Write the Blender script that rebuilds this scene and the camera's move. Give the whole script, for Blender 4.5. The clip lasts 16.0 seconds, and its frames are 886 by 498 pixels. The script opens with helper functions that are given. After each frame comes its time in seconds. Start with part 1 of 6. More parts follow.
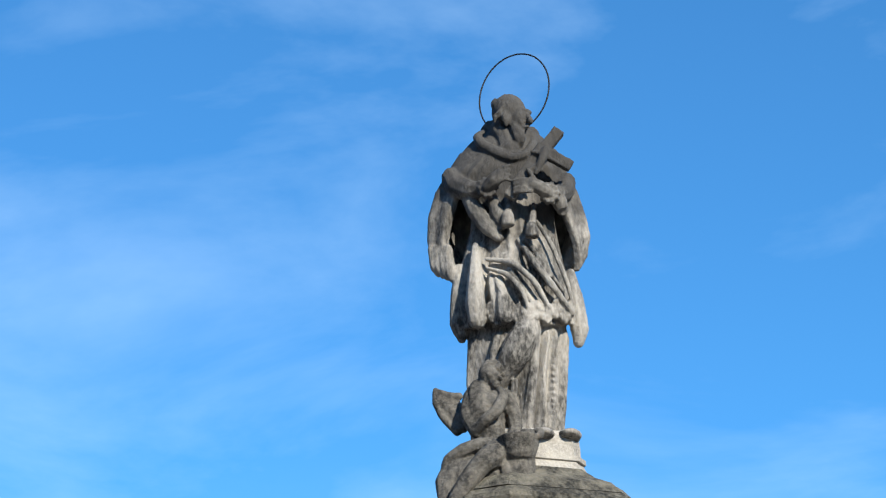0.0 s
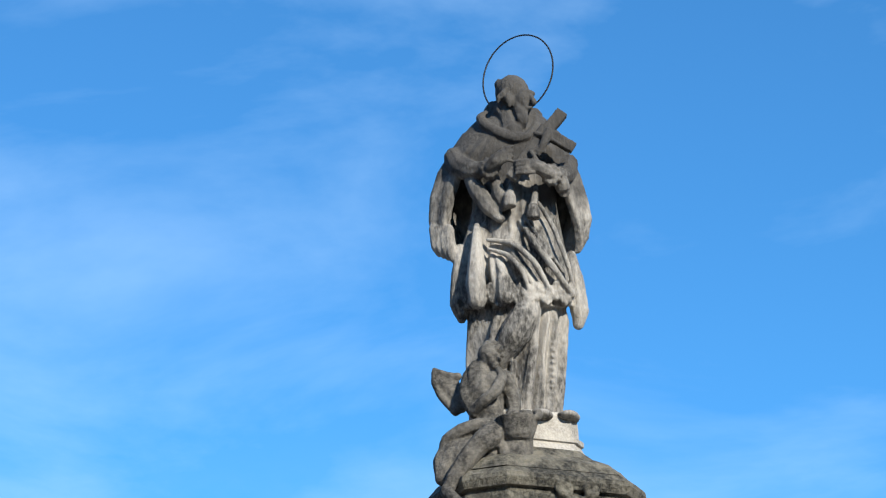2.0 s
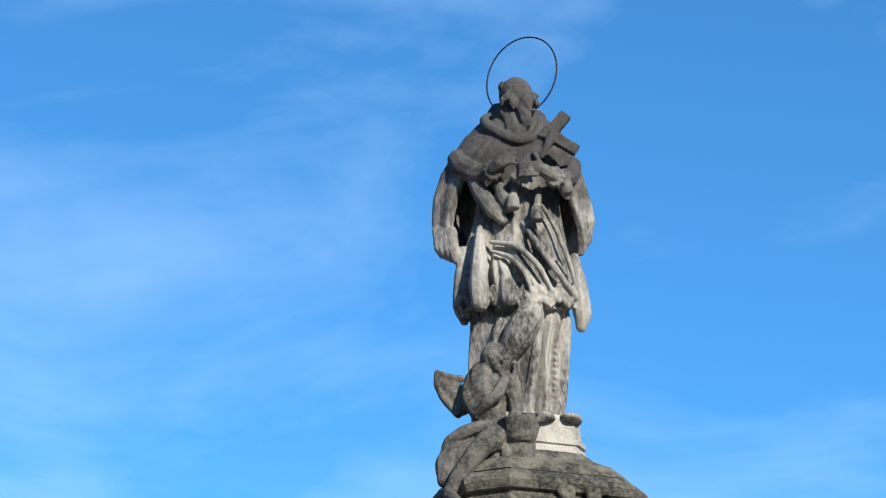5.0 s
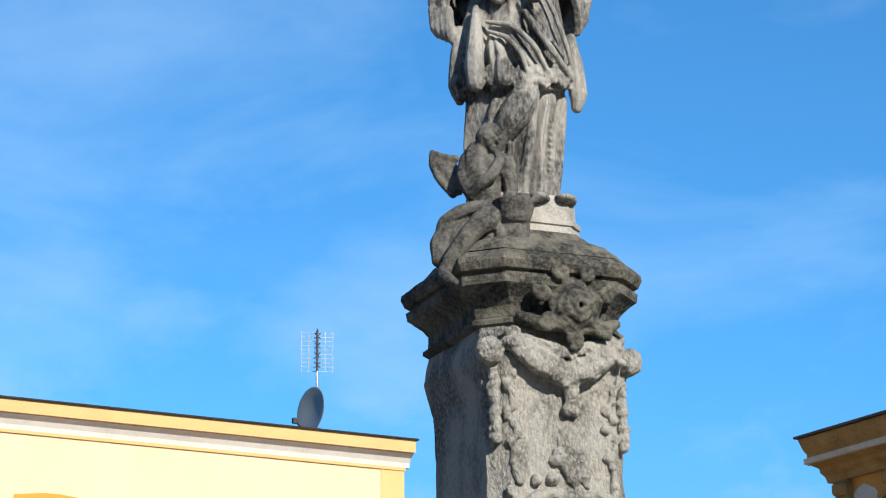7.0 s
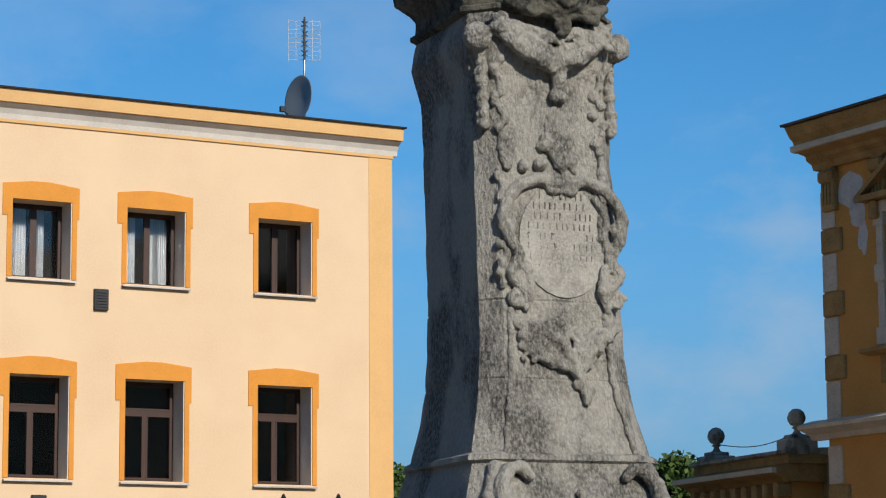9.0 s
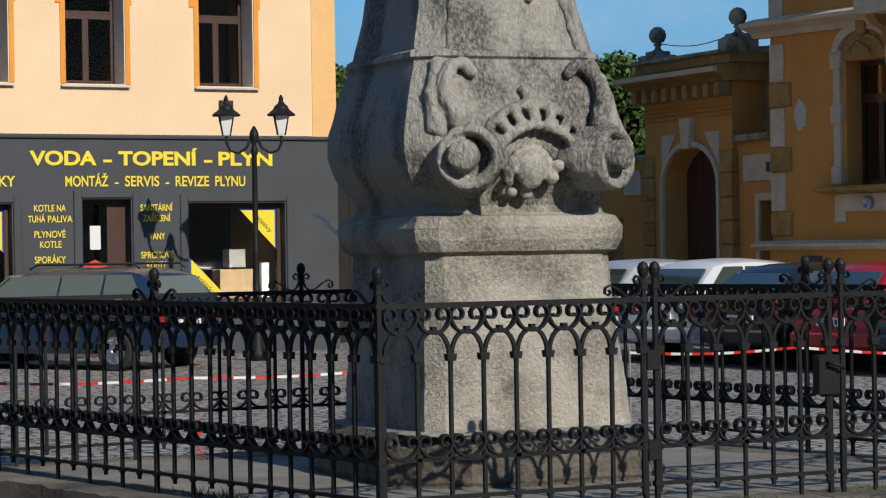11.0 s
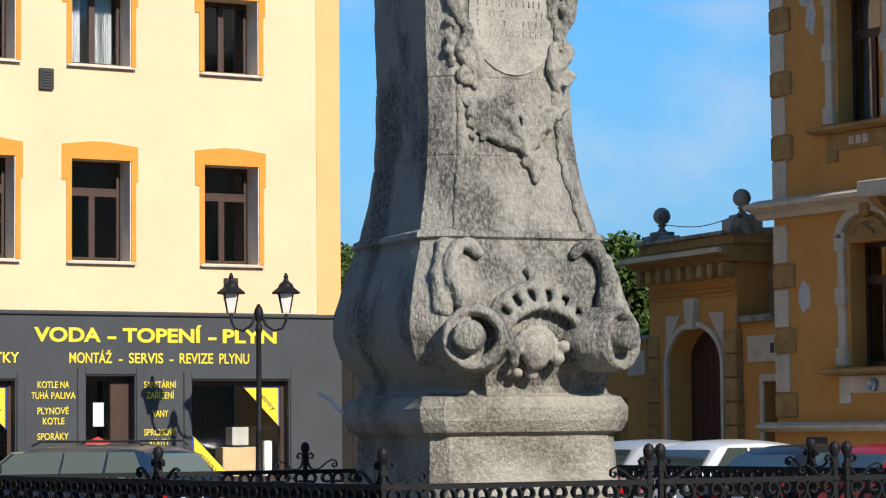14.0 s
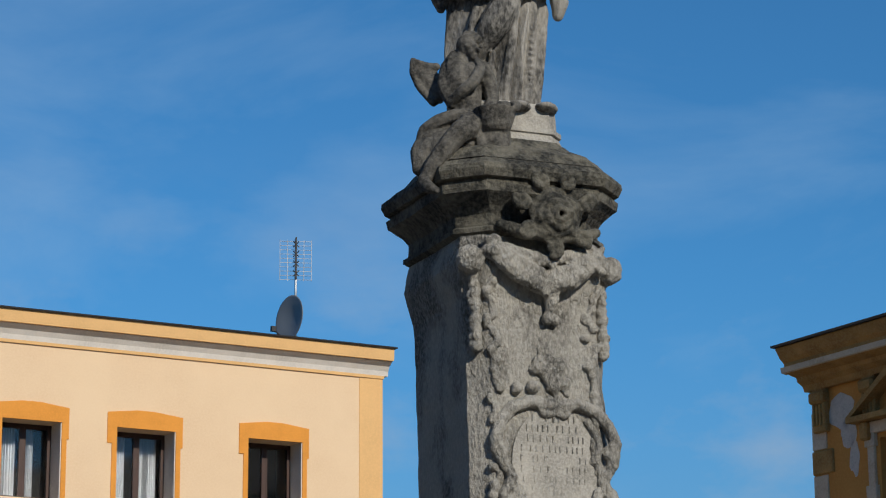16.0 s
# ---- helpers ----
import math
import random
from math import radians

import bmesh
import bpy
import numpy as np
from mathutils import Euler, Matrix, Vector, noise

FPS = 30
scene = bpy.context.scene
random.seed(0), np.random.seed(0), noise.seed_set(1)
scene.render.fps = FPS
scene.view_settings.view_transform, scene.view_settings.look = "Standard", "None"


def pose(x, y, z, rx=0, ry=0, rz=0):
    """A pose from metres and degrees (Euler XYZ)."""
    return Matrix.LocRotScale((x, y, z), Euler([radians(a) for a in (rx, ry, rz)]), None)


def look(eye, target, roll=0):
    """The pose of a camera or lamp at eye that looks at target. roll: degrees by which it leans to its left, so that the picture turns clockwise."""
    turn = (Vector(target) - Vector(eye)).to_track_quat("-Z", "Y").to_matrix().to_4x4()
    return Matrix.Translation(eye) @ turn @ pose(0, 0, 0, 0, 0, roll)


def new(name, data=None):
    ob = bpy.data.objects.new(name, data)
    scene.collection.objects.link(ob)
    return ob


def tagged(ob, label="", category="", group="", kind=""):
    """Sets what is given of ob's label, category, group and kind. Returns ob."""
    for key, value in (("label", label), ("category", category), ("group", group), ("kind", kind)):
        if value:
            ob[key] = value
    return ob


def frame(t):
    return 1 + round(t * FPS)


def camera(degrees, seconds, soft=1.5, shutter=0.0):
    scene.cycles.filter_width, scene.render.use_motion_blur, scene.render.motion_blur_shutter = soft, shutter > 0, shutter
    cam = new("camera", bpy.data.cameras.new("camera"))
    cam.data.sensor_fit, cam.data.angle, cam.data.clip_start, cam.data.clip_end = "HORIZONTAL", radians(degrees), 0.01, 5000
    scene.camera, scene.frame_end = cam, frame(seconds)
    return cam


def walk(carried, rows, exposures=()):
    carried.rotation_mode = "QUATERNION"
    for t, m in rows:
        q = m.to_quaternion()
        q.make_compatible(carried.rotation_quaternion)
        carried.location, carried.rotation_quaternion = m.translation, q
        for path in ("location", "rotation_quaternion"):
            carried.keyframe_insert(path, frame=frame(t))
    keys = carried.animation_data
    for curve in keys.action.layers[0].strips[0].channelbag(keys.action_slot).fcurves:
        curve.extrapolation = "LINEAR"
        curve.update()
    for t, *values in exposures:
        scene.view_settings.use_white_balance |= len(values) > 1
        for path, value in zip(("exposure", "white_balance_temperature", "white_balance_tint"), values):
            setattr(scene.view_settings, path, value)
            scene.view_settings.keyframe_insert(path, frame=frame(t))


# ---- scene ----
# ---------------------------------------------------------------- camera
cam = camera(19.99, 16.0, soft=1.2)
PATH = [
    (0.0, (0.000, 0.0, 1.310), 21.572, 2.200, -1.852),
    (0.5, (0.000, 0.0, 1.310), 21.552, 2.118, -1.834),
    (1.0, (0.000, 0.0, 1.310), 21.754, 2.124, -1.450),
    (1.5, (0.000, 0.0, 1.309), 21.543, 1.950, -1.166),
    (2.0, (0.000, 0.0, 1.311), 21.112, 2.240, -0.942),
    (2.5, (0.000, 0.0, 1.311), 21.459, 2.120, -1.068),
    (3.0, (0.000, 0.0, 1.311), 21.300, 2.207, -1.046),
    (5.3, (0.002, 0.0, 1.323), 21.046, 2.431, -0.566),
    (5.5, (0.002, 0.0, 1.324), 20.602, 2.602, -0.537),
    (6.0, (0.003, 0.0, 1.329), 19.018, 2.601, -0.549),
    (6.5, (0.004, 0.0, 1.332), 17.443, 2.736, -0.312),
    (7.0, (0.005, 0.0, 1.332), 16.072, 2.267, -0.372),
    (7.5, (0.006, 0.0, 1.324), 14.156, 1.701, -0.496),
    (8.0, (0.007, 0.0, 1.315), 12.560, 1.847, -0.587),
    (8.5, (0.006, 0.0, 1.310), 11.045, 1.732, -0.529),
    (9.0, (0.006, 0.0, 1.310), 9.005, 2.030, -0.451),
    (9.5, (0.006, 0.0, 1.307), 6.567, 1.893, -0.451),
    (10.0, (0.005, 0.0, 1.302), 3.732, 1.596, -0.553),
    (10.2, (0.005, 0.0, 1.298), 2.993, 1.406, -0.691),
    (11.2, (0.002, 0.0, 1.276), -0.800, 0.660, -0.950),
    (11.8, (0.001, 0.0, 1.274), -2.250, 0.190, -1.150),
    (12.3, (0.003, 0.0, 1.253), -2.314, -0.060, -1.144),
    (12.5, (0.002, 0.0, 1.256), -1.924, 0.008, -1.382),
    (13.0, (-0.001, 0.0, 1.266), -0.598, 0.265, -0.953),
    (13.5, (-0.005, 0.0, 1.278), 1.835, 0.520, -0.562),
    (14.0, (-0.009, 0.0, 1.288), 4.014, 0.838, -0.523),
    (14.5, (-0.011, 0.0, 1.300), 6.344, 1.332, -0.126),
    (15.0, (-0.011, 0.0, 1.312), 8.323, 1.885, -0.106),
    (15.5, (-0.011, 0.0, 1.322), 11.197, 1.965, -0.325),
    (16.0, (-0.010, 0.0, 1.328), 13.995, 1.758, -0.359),
]
EXPOSURES = [(0.0, 0.42), (6.0, 0.42), (7.0, 0.26), (8.5, -0.40), (10.2, -0.42), (12.4, 0.0), (13.5, 0.14), (14.5, -0.15), (16.0, -0.62)]
walk(cam, [(t, pose(*eye, 90 + up, 0, turn) @ pose(0, 0, 0, 0, 0, lean)) for t, eye, up, turn, lean in PATH], EXPOSURES)

# ---------------------------------------------------------------- sky and sun
SUN_WAY = Vector((-0.50, 0.76, -0.50)).normalized()
world = bpy.data.worlds.new("sky")
scene.world = world
world.use_nodes = True
wt = world.node_tree
sky = wt.nodes.new("ShaderNodeTexSky")
sky.sky_type = "NISHITA"
sky.sun_disc = False
sky.sun_elevation = math.asin(-SUN_WAY.z)
sky.sun_rotation = math.atan2(-SUN_WAY.x, -SUN_WAY.y)
sky.air_density, sky.dust_density, sky.ozone_density, sky.altitude = 1.0, 0.2, 3.0, 300
# thin cloud over the whole sky
tc = wt.nodes.new("ShaderNodeTexCoord")
mp = wt.nodes.new("ShaderNodeMapping")
mp.inputs["Scale"].default_value = (4.0, 4.0, 10.0)
mp.inputs["Rotation"].default_value = (0.0, 0.22, 0.0)
wt.links.new(tc.outputs["Generated"], mp.inputs[0])
n1 = wt.nodes.new("ShaderNodeTexNoise")
n1.inputs["Scale"].default_value, n1.inputs["Detail"].default_value, n1.inputs["Roughness"].default_value = 1.3, 7, 0.55
n1.inputs["Distortion"].default_value = 0.4
wt.links.new(mp.outputs[0], n1.inputs["Vector"])
cr = wt.nodes.new("ShaderNodeValToRGB")
cr.color_ramp.elements[0].position, cr.color_ramp.elements[1].position = 0.50, 0.95
cr.color_ramp.elements[1].color = (0.5, 0.5, 0.5, 1)
wt.links.new(n1.outputs[0], cr.inputs[0])
tint = wt.nodes.new("ShaderNodeMix")
tint.data_type, tint.blend_type = "RGBA", "MULTIPLY"
tint.inputs[0].default_value = 1.0
tint.inputs[7].default_value = (0.36, 0.90, 1.22, 1)
wt.links.new(sky.outputs[0], tint.inputs[6])
cl = wt.nodes.new("ShaderNodeMix")
cl.data_type = "RGBA"
cl.inputs[7].default_value = (4.4, 6.4, 8.6, 1)
wt.links.new(cr.outputs[0], cl.inputs[0])
wt.links.new(tint.outputs[2], cl.inputs[6])
# haze towards the horizon
sp = wt.nodes.new("ShaderNodeSeparateXYZ")
wt.links.new(tc.outputs["Generated"], sp.inputs[0])
hz = wt.nodes.new("ShaderNodeMapRange")
hz.interpolation_type = "SMOOTHSTEP"
hz.inputs[1].default_value, hz.inputs[2].default_value, hz.inputs[3].default_value, hz.inputs[4].default_value = 0.0, 0.24, 0.85, 0.0
wt.links.new(sp.outputs[2], hz.inputs[0])
hm = wt.nodes.new("ShaderNodeMix")
hm.data_type = "RGBA"
hm.inputs[7].default_value = (1.9, 3.3, 5.4, 1)
wt.links.new(hz.outputs[0], hm.inputs[0])
wt.links.new(cl.outputs[2], hm.inputs[6])
# low, soft heaped cloud over the roofs
n2 = wt.nodes.new("ShaderNodeTexNoise")
n2.inputs["Scale"].default_value, n2.inputs["Detail"].default_value, n2.inputs["Roughness"].default_value = 9.0, 7, 0.58
mp2 = wt.nodes.new("ShaderNodeMapping")
mp2.inputs["Scale"].default_value, mp2.inputs["Location"].default_value = (1.0, 1.0, 1.7), (0.31, 0.0, 0.12)
wt.links.new(tc.outputs["Generated"], mp2.inputs[0])
wt.links.new(mp2.outputs[0], n2.inputs["Vector"])
cr2 = wt.nodes.new("ShaderNodeValToRGB")
cr2.color_ramp.elements[0].position, cr2.color_ramp.elements[1].position = 0.50, 0.72
wt.links.new(n2.outputs[0], cr2.inputs[0])
low = wt.nodes.new("ShaderNodeMapRange")
low.interpolation_type = "SMOOTHSTEP"
low.inputs[1].default_value, low.inputs[2].default_value, low.inputs[3].default_value, low.inputs[4].default_value = 0.17, 0.30, 0.62, 0.0
wt.links.new(sp.outputs[2], low.inputs[0])
puff = wt.nodes.new("ShaderNodeMath")
puff.operation = "MULTIPLY"
wt.links.new(cr2.outputs[0], puff.inputs[0])
wt.links.new(low.outputs[0], puff.inputs[1])
hc = wt.nodes.new("ShaderNodeMix")
hc.data_type = "RGBA"
hc.inputs[7].default_value = (4.0, 5.2, 6.8, 1)
wt.links.new(puff.outputs[0], hc.inputs[0])
wt.links.new(hm.outputs[2], hc.inputs[6])
wt.links.new(hc.outputs[2], wt.nodes["Background"].inputs[0])
wt.nodes["Background"].inputs[1].default_value = 0.122

sun = new("sun", bpy.data.lights.new("sun", "SUN"))
sun.data.energy, sun.data.angle, sun.data.color = 5.3, radians(0.6), (1.0, 0.93, 0.82)
sun.matrix_world = look((0, 0, 30), Vector((0, 0, 30)) + SUN_WAY)

# ---------------------------------------------------------------- materials
def mat(name, col, rough=0.8, metal=0.0, dark=None, vary=0.5, scale=3.0, fine=40.0, bump=0.0, bump_scale=None, light=None, stretch=(1, 1, 1), lo=0.35, hi=0.7, spec=0.5, rand=0.0, grain=0.6):
    m = bpy.data.materials.new(name)
    m.use_nodes = True
    nt = m.node_tree
    b = nt.nodes["Principled BSDF"]
    b.inputs["Roughness"].default_value = rough
    b.inputs["Metallic"].default_value = metal
    b.inputs["Specular IOR Level"].default_value = spec
    dark = dark or tuple(c * (1 - vary) for c in col)
    light = light or tuple(min(1, c * (1 + 0.35 * vary)) for c in col)
    co = nt.nodes.new("ShaderNodeTexCoord")
    ma = nt.nodes.new("ShaderNodeMapping")
    ma.inputs["Scale"].default_value = stretch
    nt.links.new(co.outputs["Object"], ma.inputs[0])
    def ns(s, d=5.0, r=0.6):
        n = nt.nodes.new("ShaderNodeTexNoise")
        n.inputs["Scale"].default_value, n.inputs["Detail"].default_value, n.inputs["Roughness"].default_value = s, d, r
        nt.links.new(ma.outputs[0], n.inputs["Vector"])
        return n
    def mixer(fac, a, bb):
        x = nt.nodes.new("ShaderNodeMix")
        x.data_type = "RGBA"
        nt.links.new(fac, x.inputs[0])
        for sock, v in ((x.inputs[6], a), (x.inputs[7], bb)):
            if isinstance(v, tuple):
                sock.default_value = (*v, 1)
            else:
                nt.links.new(v, sock)
        return x.outputs[2]
    big, small = ns(scale), ns(fine, 3)
    r1 = nt.nodes.new("ShaderNodeValToRGB")
    r1.color_ramp.elements[0].position, r1.color_ramp.elements[1].position = lo, hi
    nt.links.new(big.outputs[0], r1.inputs[0])
    r2 = nt.nodes.new("ShaderNodeValToRGB")
    r2.color_ramp.elements[0].position, r2.color_ramp.elements[1].position = 0.4, 0.72
    nt.links.new(small.outputs[0], r2.inputs[0])
    c1 = mixer(r1.outputs[0], dark, col)
    half = nt.nodes.new("ShaderNodeMath")
    half.operation = "MULTIPLY"
    half.inputs[1].default_value = grain
    nt.links.new(r2.outputs[0], half.inputs[0])
    c2 = mixer(half.outputs[0], c1, light)
    if rand:
        oi = nt.nodes.new("ShaderNodeObjectInfo")
        hs = nt.nodes.new("ShaderNodeHueSaturation")
        mr = nt.nodes.new("ShaderNodeMapRange")
        mr.inputs[3].default_value, mr.inputs[4].default_value = 1 - rand, 1 + rand
        nt.links.new(oi.outputs["Random"], mr.inputs[0])
        nt.links.new(mr.outputs[0], hs.inputs["Value"])
        nt.links.new(c2, hs.inputs["Color"])
        c2 = hs.outputs[0]
    nt.links.new(c2, b.inputs["Base Color"])
    if bump:
        bn = ns(bump_scale or fine, 6, 0.65)
        bp = nt.nodes.new("ShaderNodeBump")
        bp.inputs["Strength"].default_value, bp.inputs["Distance"].default_value = 1.0, bump
        nt.links.new(bn.outputs[0], bp.inputs["Height"])
        nt.links.new(bp.outputs[0], b.inputs["Normal"])
    return m


def plain(name, col, rough=0.5, metal=0.0, trans=0.0, coat=0.0):
    m = bpy.data.materials.new(name)
    m.use_nodes = True
    b = m.node_tree.nodes["Principled BSDF"]
    b.inputs["Base Color"].default_value = (*col, 1)
    b.inputs["Roughness"].default_value, b.inputs["Metallic"].default_value = rough, metal
    b.inputs["Transmission Weight"].default_value, b.inputs["Coat Weight"].default_value = trans, coat
    return m


STONE = mat("column_stone", (0.385, 0.362, 0.312), 0.92, dark=(0.098, 0.093, 0.080), scale=2.4, fine=52, bump=0.045, bump_scale=30, light=(0.60, 0.57, 0.50), stretch=(1.2, 1.2, 0.7), lo=0.40, hi=0.54, grain=0.6)
PEDESTAL = mat("pale_pedestal_stone", (0.43, 0.40, 0.34), 0.92, dark=(0.15, 0.137, 0.112), scale=2.2, fine=50, bump=0.03, bump_scale=40, light=(0.64, 0.585, 0.475), lo=0.38, hi=0.60, grain=0.5)
# near-black for the added wall: the gap's shade put into colour
GAP_DARK = mat("shaded_gap_black", (0.016, 0.014, 0.012), 0.9, vary=0.4, scale=3, fine=30)
STONE_DARK = mat("blackened_stone", (0.14, 0.13, 0.10), 0.95, dark=(0.020, 0.020, 0.016), scale=4.5, fine=36, bump=0.03, bump_scale=26, light=(0.26, 0.24, 0.19), lo=0.42, hi=0.60, grain=0.35)
STATUE = mat("weathered_sandstone", (0.33, 0.31, 0.272), 0.92, dark=(0.045, 0.043, 0.039), scale=3.6, fine=40, bump=0.010, bump_scale=45, light=(0.50, 0.475, 0.42), stretch=(1.3, 1.3, 0.55), lo=0.42, hi=0.60, grain=0.45)


def sooted(m, z0, z1, colour):
    """Black weathering crust on the upper part of a figure, with a ragged lower edge."""
    nt = m.node_tree
    b = nt.nodes["Principled BSDF"]
    co = nt.nodes.new("ShaderNodeTexCoord")
    sep = nt.nodes.new("ShaderNodeSeparateXYZ")
    nt.links.new(co.outputs["Object"], sep.inputs[0])
    ns = nt.nodes.new("ShaderNodeTexNoise")
    ns.inputs["Scale"].default_value, ns.inputs["Detail"].default_value = 4.5, 6
    nt.links.new(co.outputs["Object"], ns.inputs["Vector"])
    ad = nt.nodes.new("ShaderNodeMath")
    ad.operation = "MULTIPLY_ADD"
    ad.inputs[1].default_value = 1.1
    nt.links.new(ns.outputs[0], ad.inputs[0])
    nt.links.new(sep.outputs[2], ad.inputs[2])
    mr = nt.nodes.new("ShaderNodeMapRange")
    mr.inputs[1].default_value, mr.inputs[2].default_value, mr.inputs[4].default_value = z0 + 0.55, z1 + 0.55, 0.9
    nt.links.new(ad.outputs[0], mr.inputs[0])
    mx = nt.nodes.new("ShaderNodeMix")
    mx.data_type = "RGBA"
    mx.inputs[7].default_value = (*colour, 1)
    nt.links.new(mr.outputs[0], mx.inputs[0])
    nt.links.new(b.inputs["Base Color"].links[0].from_socket, mx.inputs[6])
    nt.links.new(mx.outputs[2], b.inputs["Base Color"])


sooted(STATUE, 6.95, 7.25, (0.036, 0.034, 0.031))
PUTTO = mat("grey_sandstone", (0.115, 0.108, 0.093), 0.92, dark=(0.026, 0.025, 0.022), scale=6, fine=40, bump=0.010, bump_scale=45, light=(0.30, 0.275, 0.23), lo=0.40, hi=0.62, grain=0.35)
CLEAN = mat("pale_stone", (0.40, 0.375, 0.325), 0.92, dark=(0.20, 0.19, 0.165), scale=6, fine=70, bump=0.006, light=(0.54, 0.51, 0.45))
IRON = mat("painted_iron", (0.012, 0.013, 0.015), 0.55, dark=(0.007, 0.007, 0.008), scale=8, fine=90, bump=0.0006, light=(0.020, 0.020, 0.020), spec=0.2)
KERB = mat("kerb_granite", (0.165, 0.142, 0.112), 0.9, dark=(0.055, 0.046, 0.034), scale=1.7, fine=34, bump=0.02, bump_scale=30, light=(0.30, 0.265, 0.215), rand=0.25, lo=0.36, hi=0.62, grain=0.35)
SLAB = mat("enclosure_paving", (0.26, 0.235, 0.195), 0.95, dark=(0.12, 0.115, 0.10), scale=2.0, fine=60, bump=0.004, light=(0.30, 0.29, 0.26))
YELLOW = mat("cream_render", (0.78, 0.57, 0.36), 0.95, dark=(0.71, 0.50, 0.31), scale=0.7, fine=30, bump=0.0015, bump_scale=120, light=(0.80, 0.60, 0.39), lo=0.3, hi=0.62, spec=0.2)
PALE_ORANGE = mat("apricot_render", (0.78, 0.47, 0.20), 0.95, vary=0.12, scale=1.2, fine=30, bump=0.0015, bump_scale=120, spec=0.2)
ORANGE = mat("orange_paint", (0.76, 0.31, 0.055), 0.9, vary=0.15, scale=2, fine=40, bump=0.001, bump_scale=120, spec=0.2)
WHITE = mat("white_plaster", (0.72, 0.66, 0.58), 0.9, vary=0.18, scale=2, fine=30, bump=0.001, spec=0.3)
GREY = mat("slate_grey_render", (0.058, 0.063, 0.07), 0.85, vary=0.25, scale=1.2, fine=30, bump=0.0015, bump_scale=100)
SIGN_YELLOW = mat("sign_yellow", (0.80, 0.62, 0.03), 0.6, vary=0.1, scale=4, fine=40)
BROWN = mat("brown_window_wood", (0.055, 0.021, 0.011), 0.5, vary=0.4, scale=6, fine=60, bump=0.001, stretch=(4, 4, 0.6))
SILL = mat("metal_sill", (0.36, 0.34, 0.32), 0.45, metal=0.4, vary=0.3, scale=5, fine=40)
OCHRE = mat("ochre_render", (0.57, 0.275, 0.072), 0.95, dark=(0.47, 0.215, 0.054), scale=0.9, fine=24, bump=0.002, bump_scale=90, light=(0.60, 0.31, 0.09), spec=0.2)
OCHRE_TRIM = mat("ochre_stucco", (0.43, 0.245, 0.08), 0.95, dark=(0.25, 0.135, 0.045), scale=3, fine=30, bump=0.003, light=(0.42, 0.29, 0.13), spec=0.2)
CREAM = mat("cream_stucco", (0.60, 0.50, 0.37), 0.92, dark=(0.44, 0.35, 0.25), scale=3, fine=30, bump=0.002, light=(0.66, 0.58, 0.45), spec=0.2)
BARE = mat("bare_plaster", (0.55, 0.52, 0.47), 0.95, vary=0.3, scale=6, fine=30, bump=0.003)
OLD_STONE = mat("column_stone", (0.385, 0.34, 0.265), 0.92, dark=(0.098, 0.086, 0.066), scale=2.4, fine=38, bump=0.05, bump_scale=22, light=(0.54, 0.485, 0.385), stretch=(1.2, 1.2, 0.7), lo=0.40, hi=0.56, grain=0.4)
DOOR_RED = mat("oxblood_door", (0.075, 0.022, 0.012), 0.55, vary=0.5, scale=5, fine=40, bump=0.002, stretch=(5, 5, 0.5))
ROOF = mat("dark_roof_sheet", (0.035, 0.03, 0.028), 0.6, vary=0.4, scale=3, fine=30)
# near-black: the unlit interiors' shade is put into this colour
ROOM_DARK = plain("room_shade_black", (0.012, 0.011, 0.010), 0.9)
CURTAIN = mat("net_curtain", (0.36, 0.37, 0.40), 0.9, vary=0.25, scale=10, fine=60)
GLASS = plain("window_glass", (0.82, 0.86, 0.86), 0.03, trans=1.0)
TYRE = mat("tyre_rubber", (0.02, 0.02, 0.02), 0.85, vary=0.3, scale=20, fine=80)
RIM = plain("wheel_rim", (0.45, 0.45, 0.46), 0.3, 0.9)
PLASTIC = plain("black_plastic", (0.018, 0.018, 0.02), 0.6)
PLATE = plain("plate_white", (0.7, 0.7, 0.68), 0.5)
LAMP_RED = plain("tail_lamp_red", (0.35, 0.01, 0.01), 0.15, coat=0.6)
LAMP_GLASS = plain("frosted_lamp_glass", (0.72, 0.70, 0.66), 0.45)
TAPE_RED = plain("tape_red", (0.62, 0.03, 0.02), 0.45)
TAPE_WHITE = plain("tape_white", (0.75, 0.73, 0.70), 0.45)
BLUE = plain("sticker_blue", (0.02, 0.06, 0.33), 0.5)
BARK = mat("tree_bark", (0.07, 0.05, 0.035), 0.95, vary=0.5, scale=6, fine=40, bump=0.01, stretch=(3, 3, 0.6))
LEAF = mat("leaf_green", (0.075, 0.125, 0.024), 0.6, dark=(0.035, 0.065, 0.012), scale=1.2, fine=9, light=(0.10, 0.15, 0.03), spec=0.3)
DISH = plain("dish_grey", (0.16, 0.18, 0.20), 0.5, 0.2)
ALU = plain("aluminium", (0.4, 0.41, 0.42), 0.4, 0.8)
CARD = mat("cardboard", (0.33, 0.22, 0.12), 0.85, vary=0.2, scale=4, fine=40)
GRASS = mat("weed_green", (0.07, 0.10, 0.02), 0.7, vary=0.5, scale=8, fine=40)


# ---------------------------------------------------------------- mesh helpers
def finish(bm, name, material, smooth=False):
    me = bpy.data.meshes.new(name)
    bmesh.ops.recalc_face_normals(bm, faces=bm.faces)
    bm.to_mesh(me)
    bm.free()
    for m in material if isinstance(material, (list, tuple)) else (material,):
        me.materials.append(m)
    if smooth:
        me.shade_smooth()
    return me


def thing(name, m, label, category, group="", kind=""):
    e = new(name)
    e.empty_display_size = 0.1
    e.matrix_world = m
    return tagged(e, label, category, group, kind)


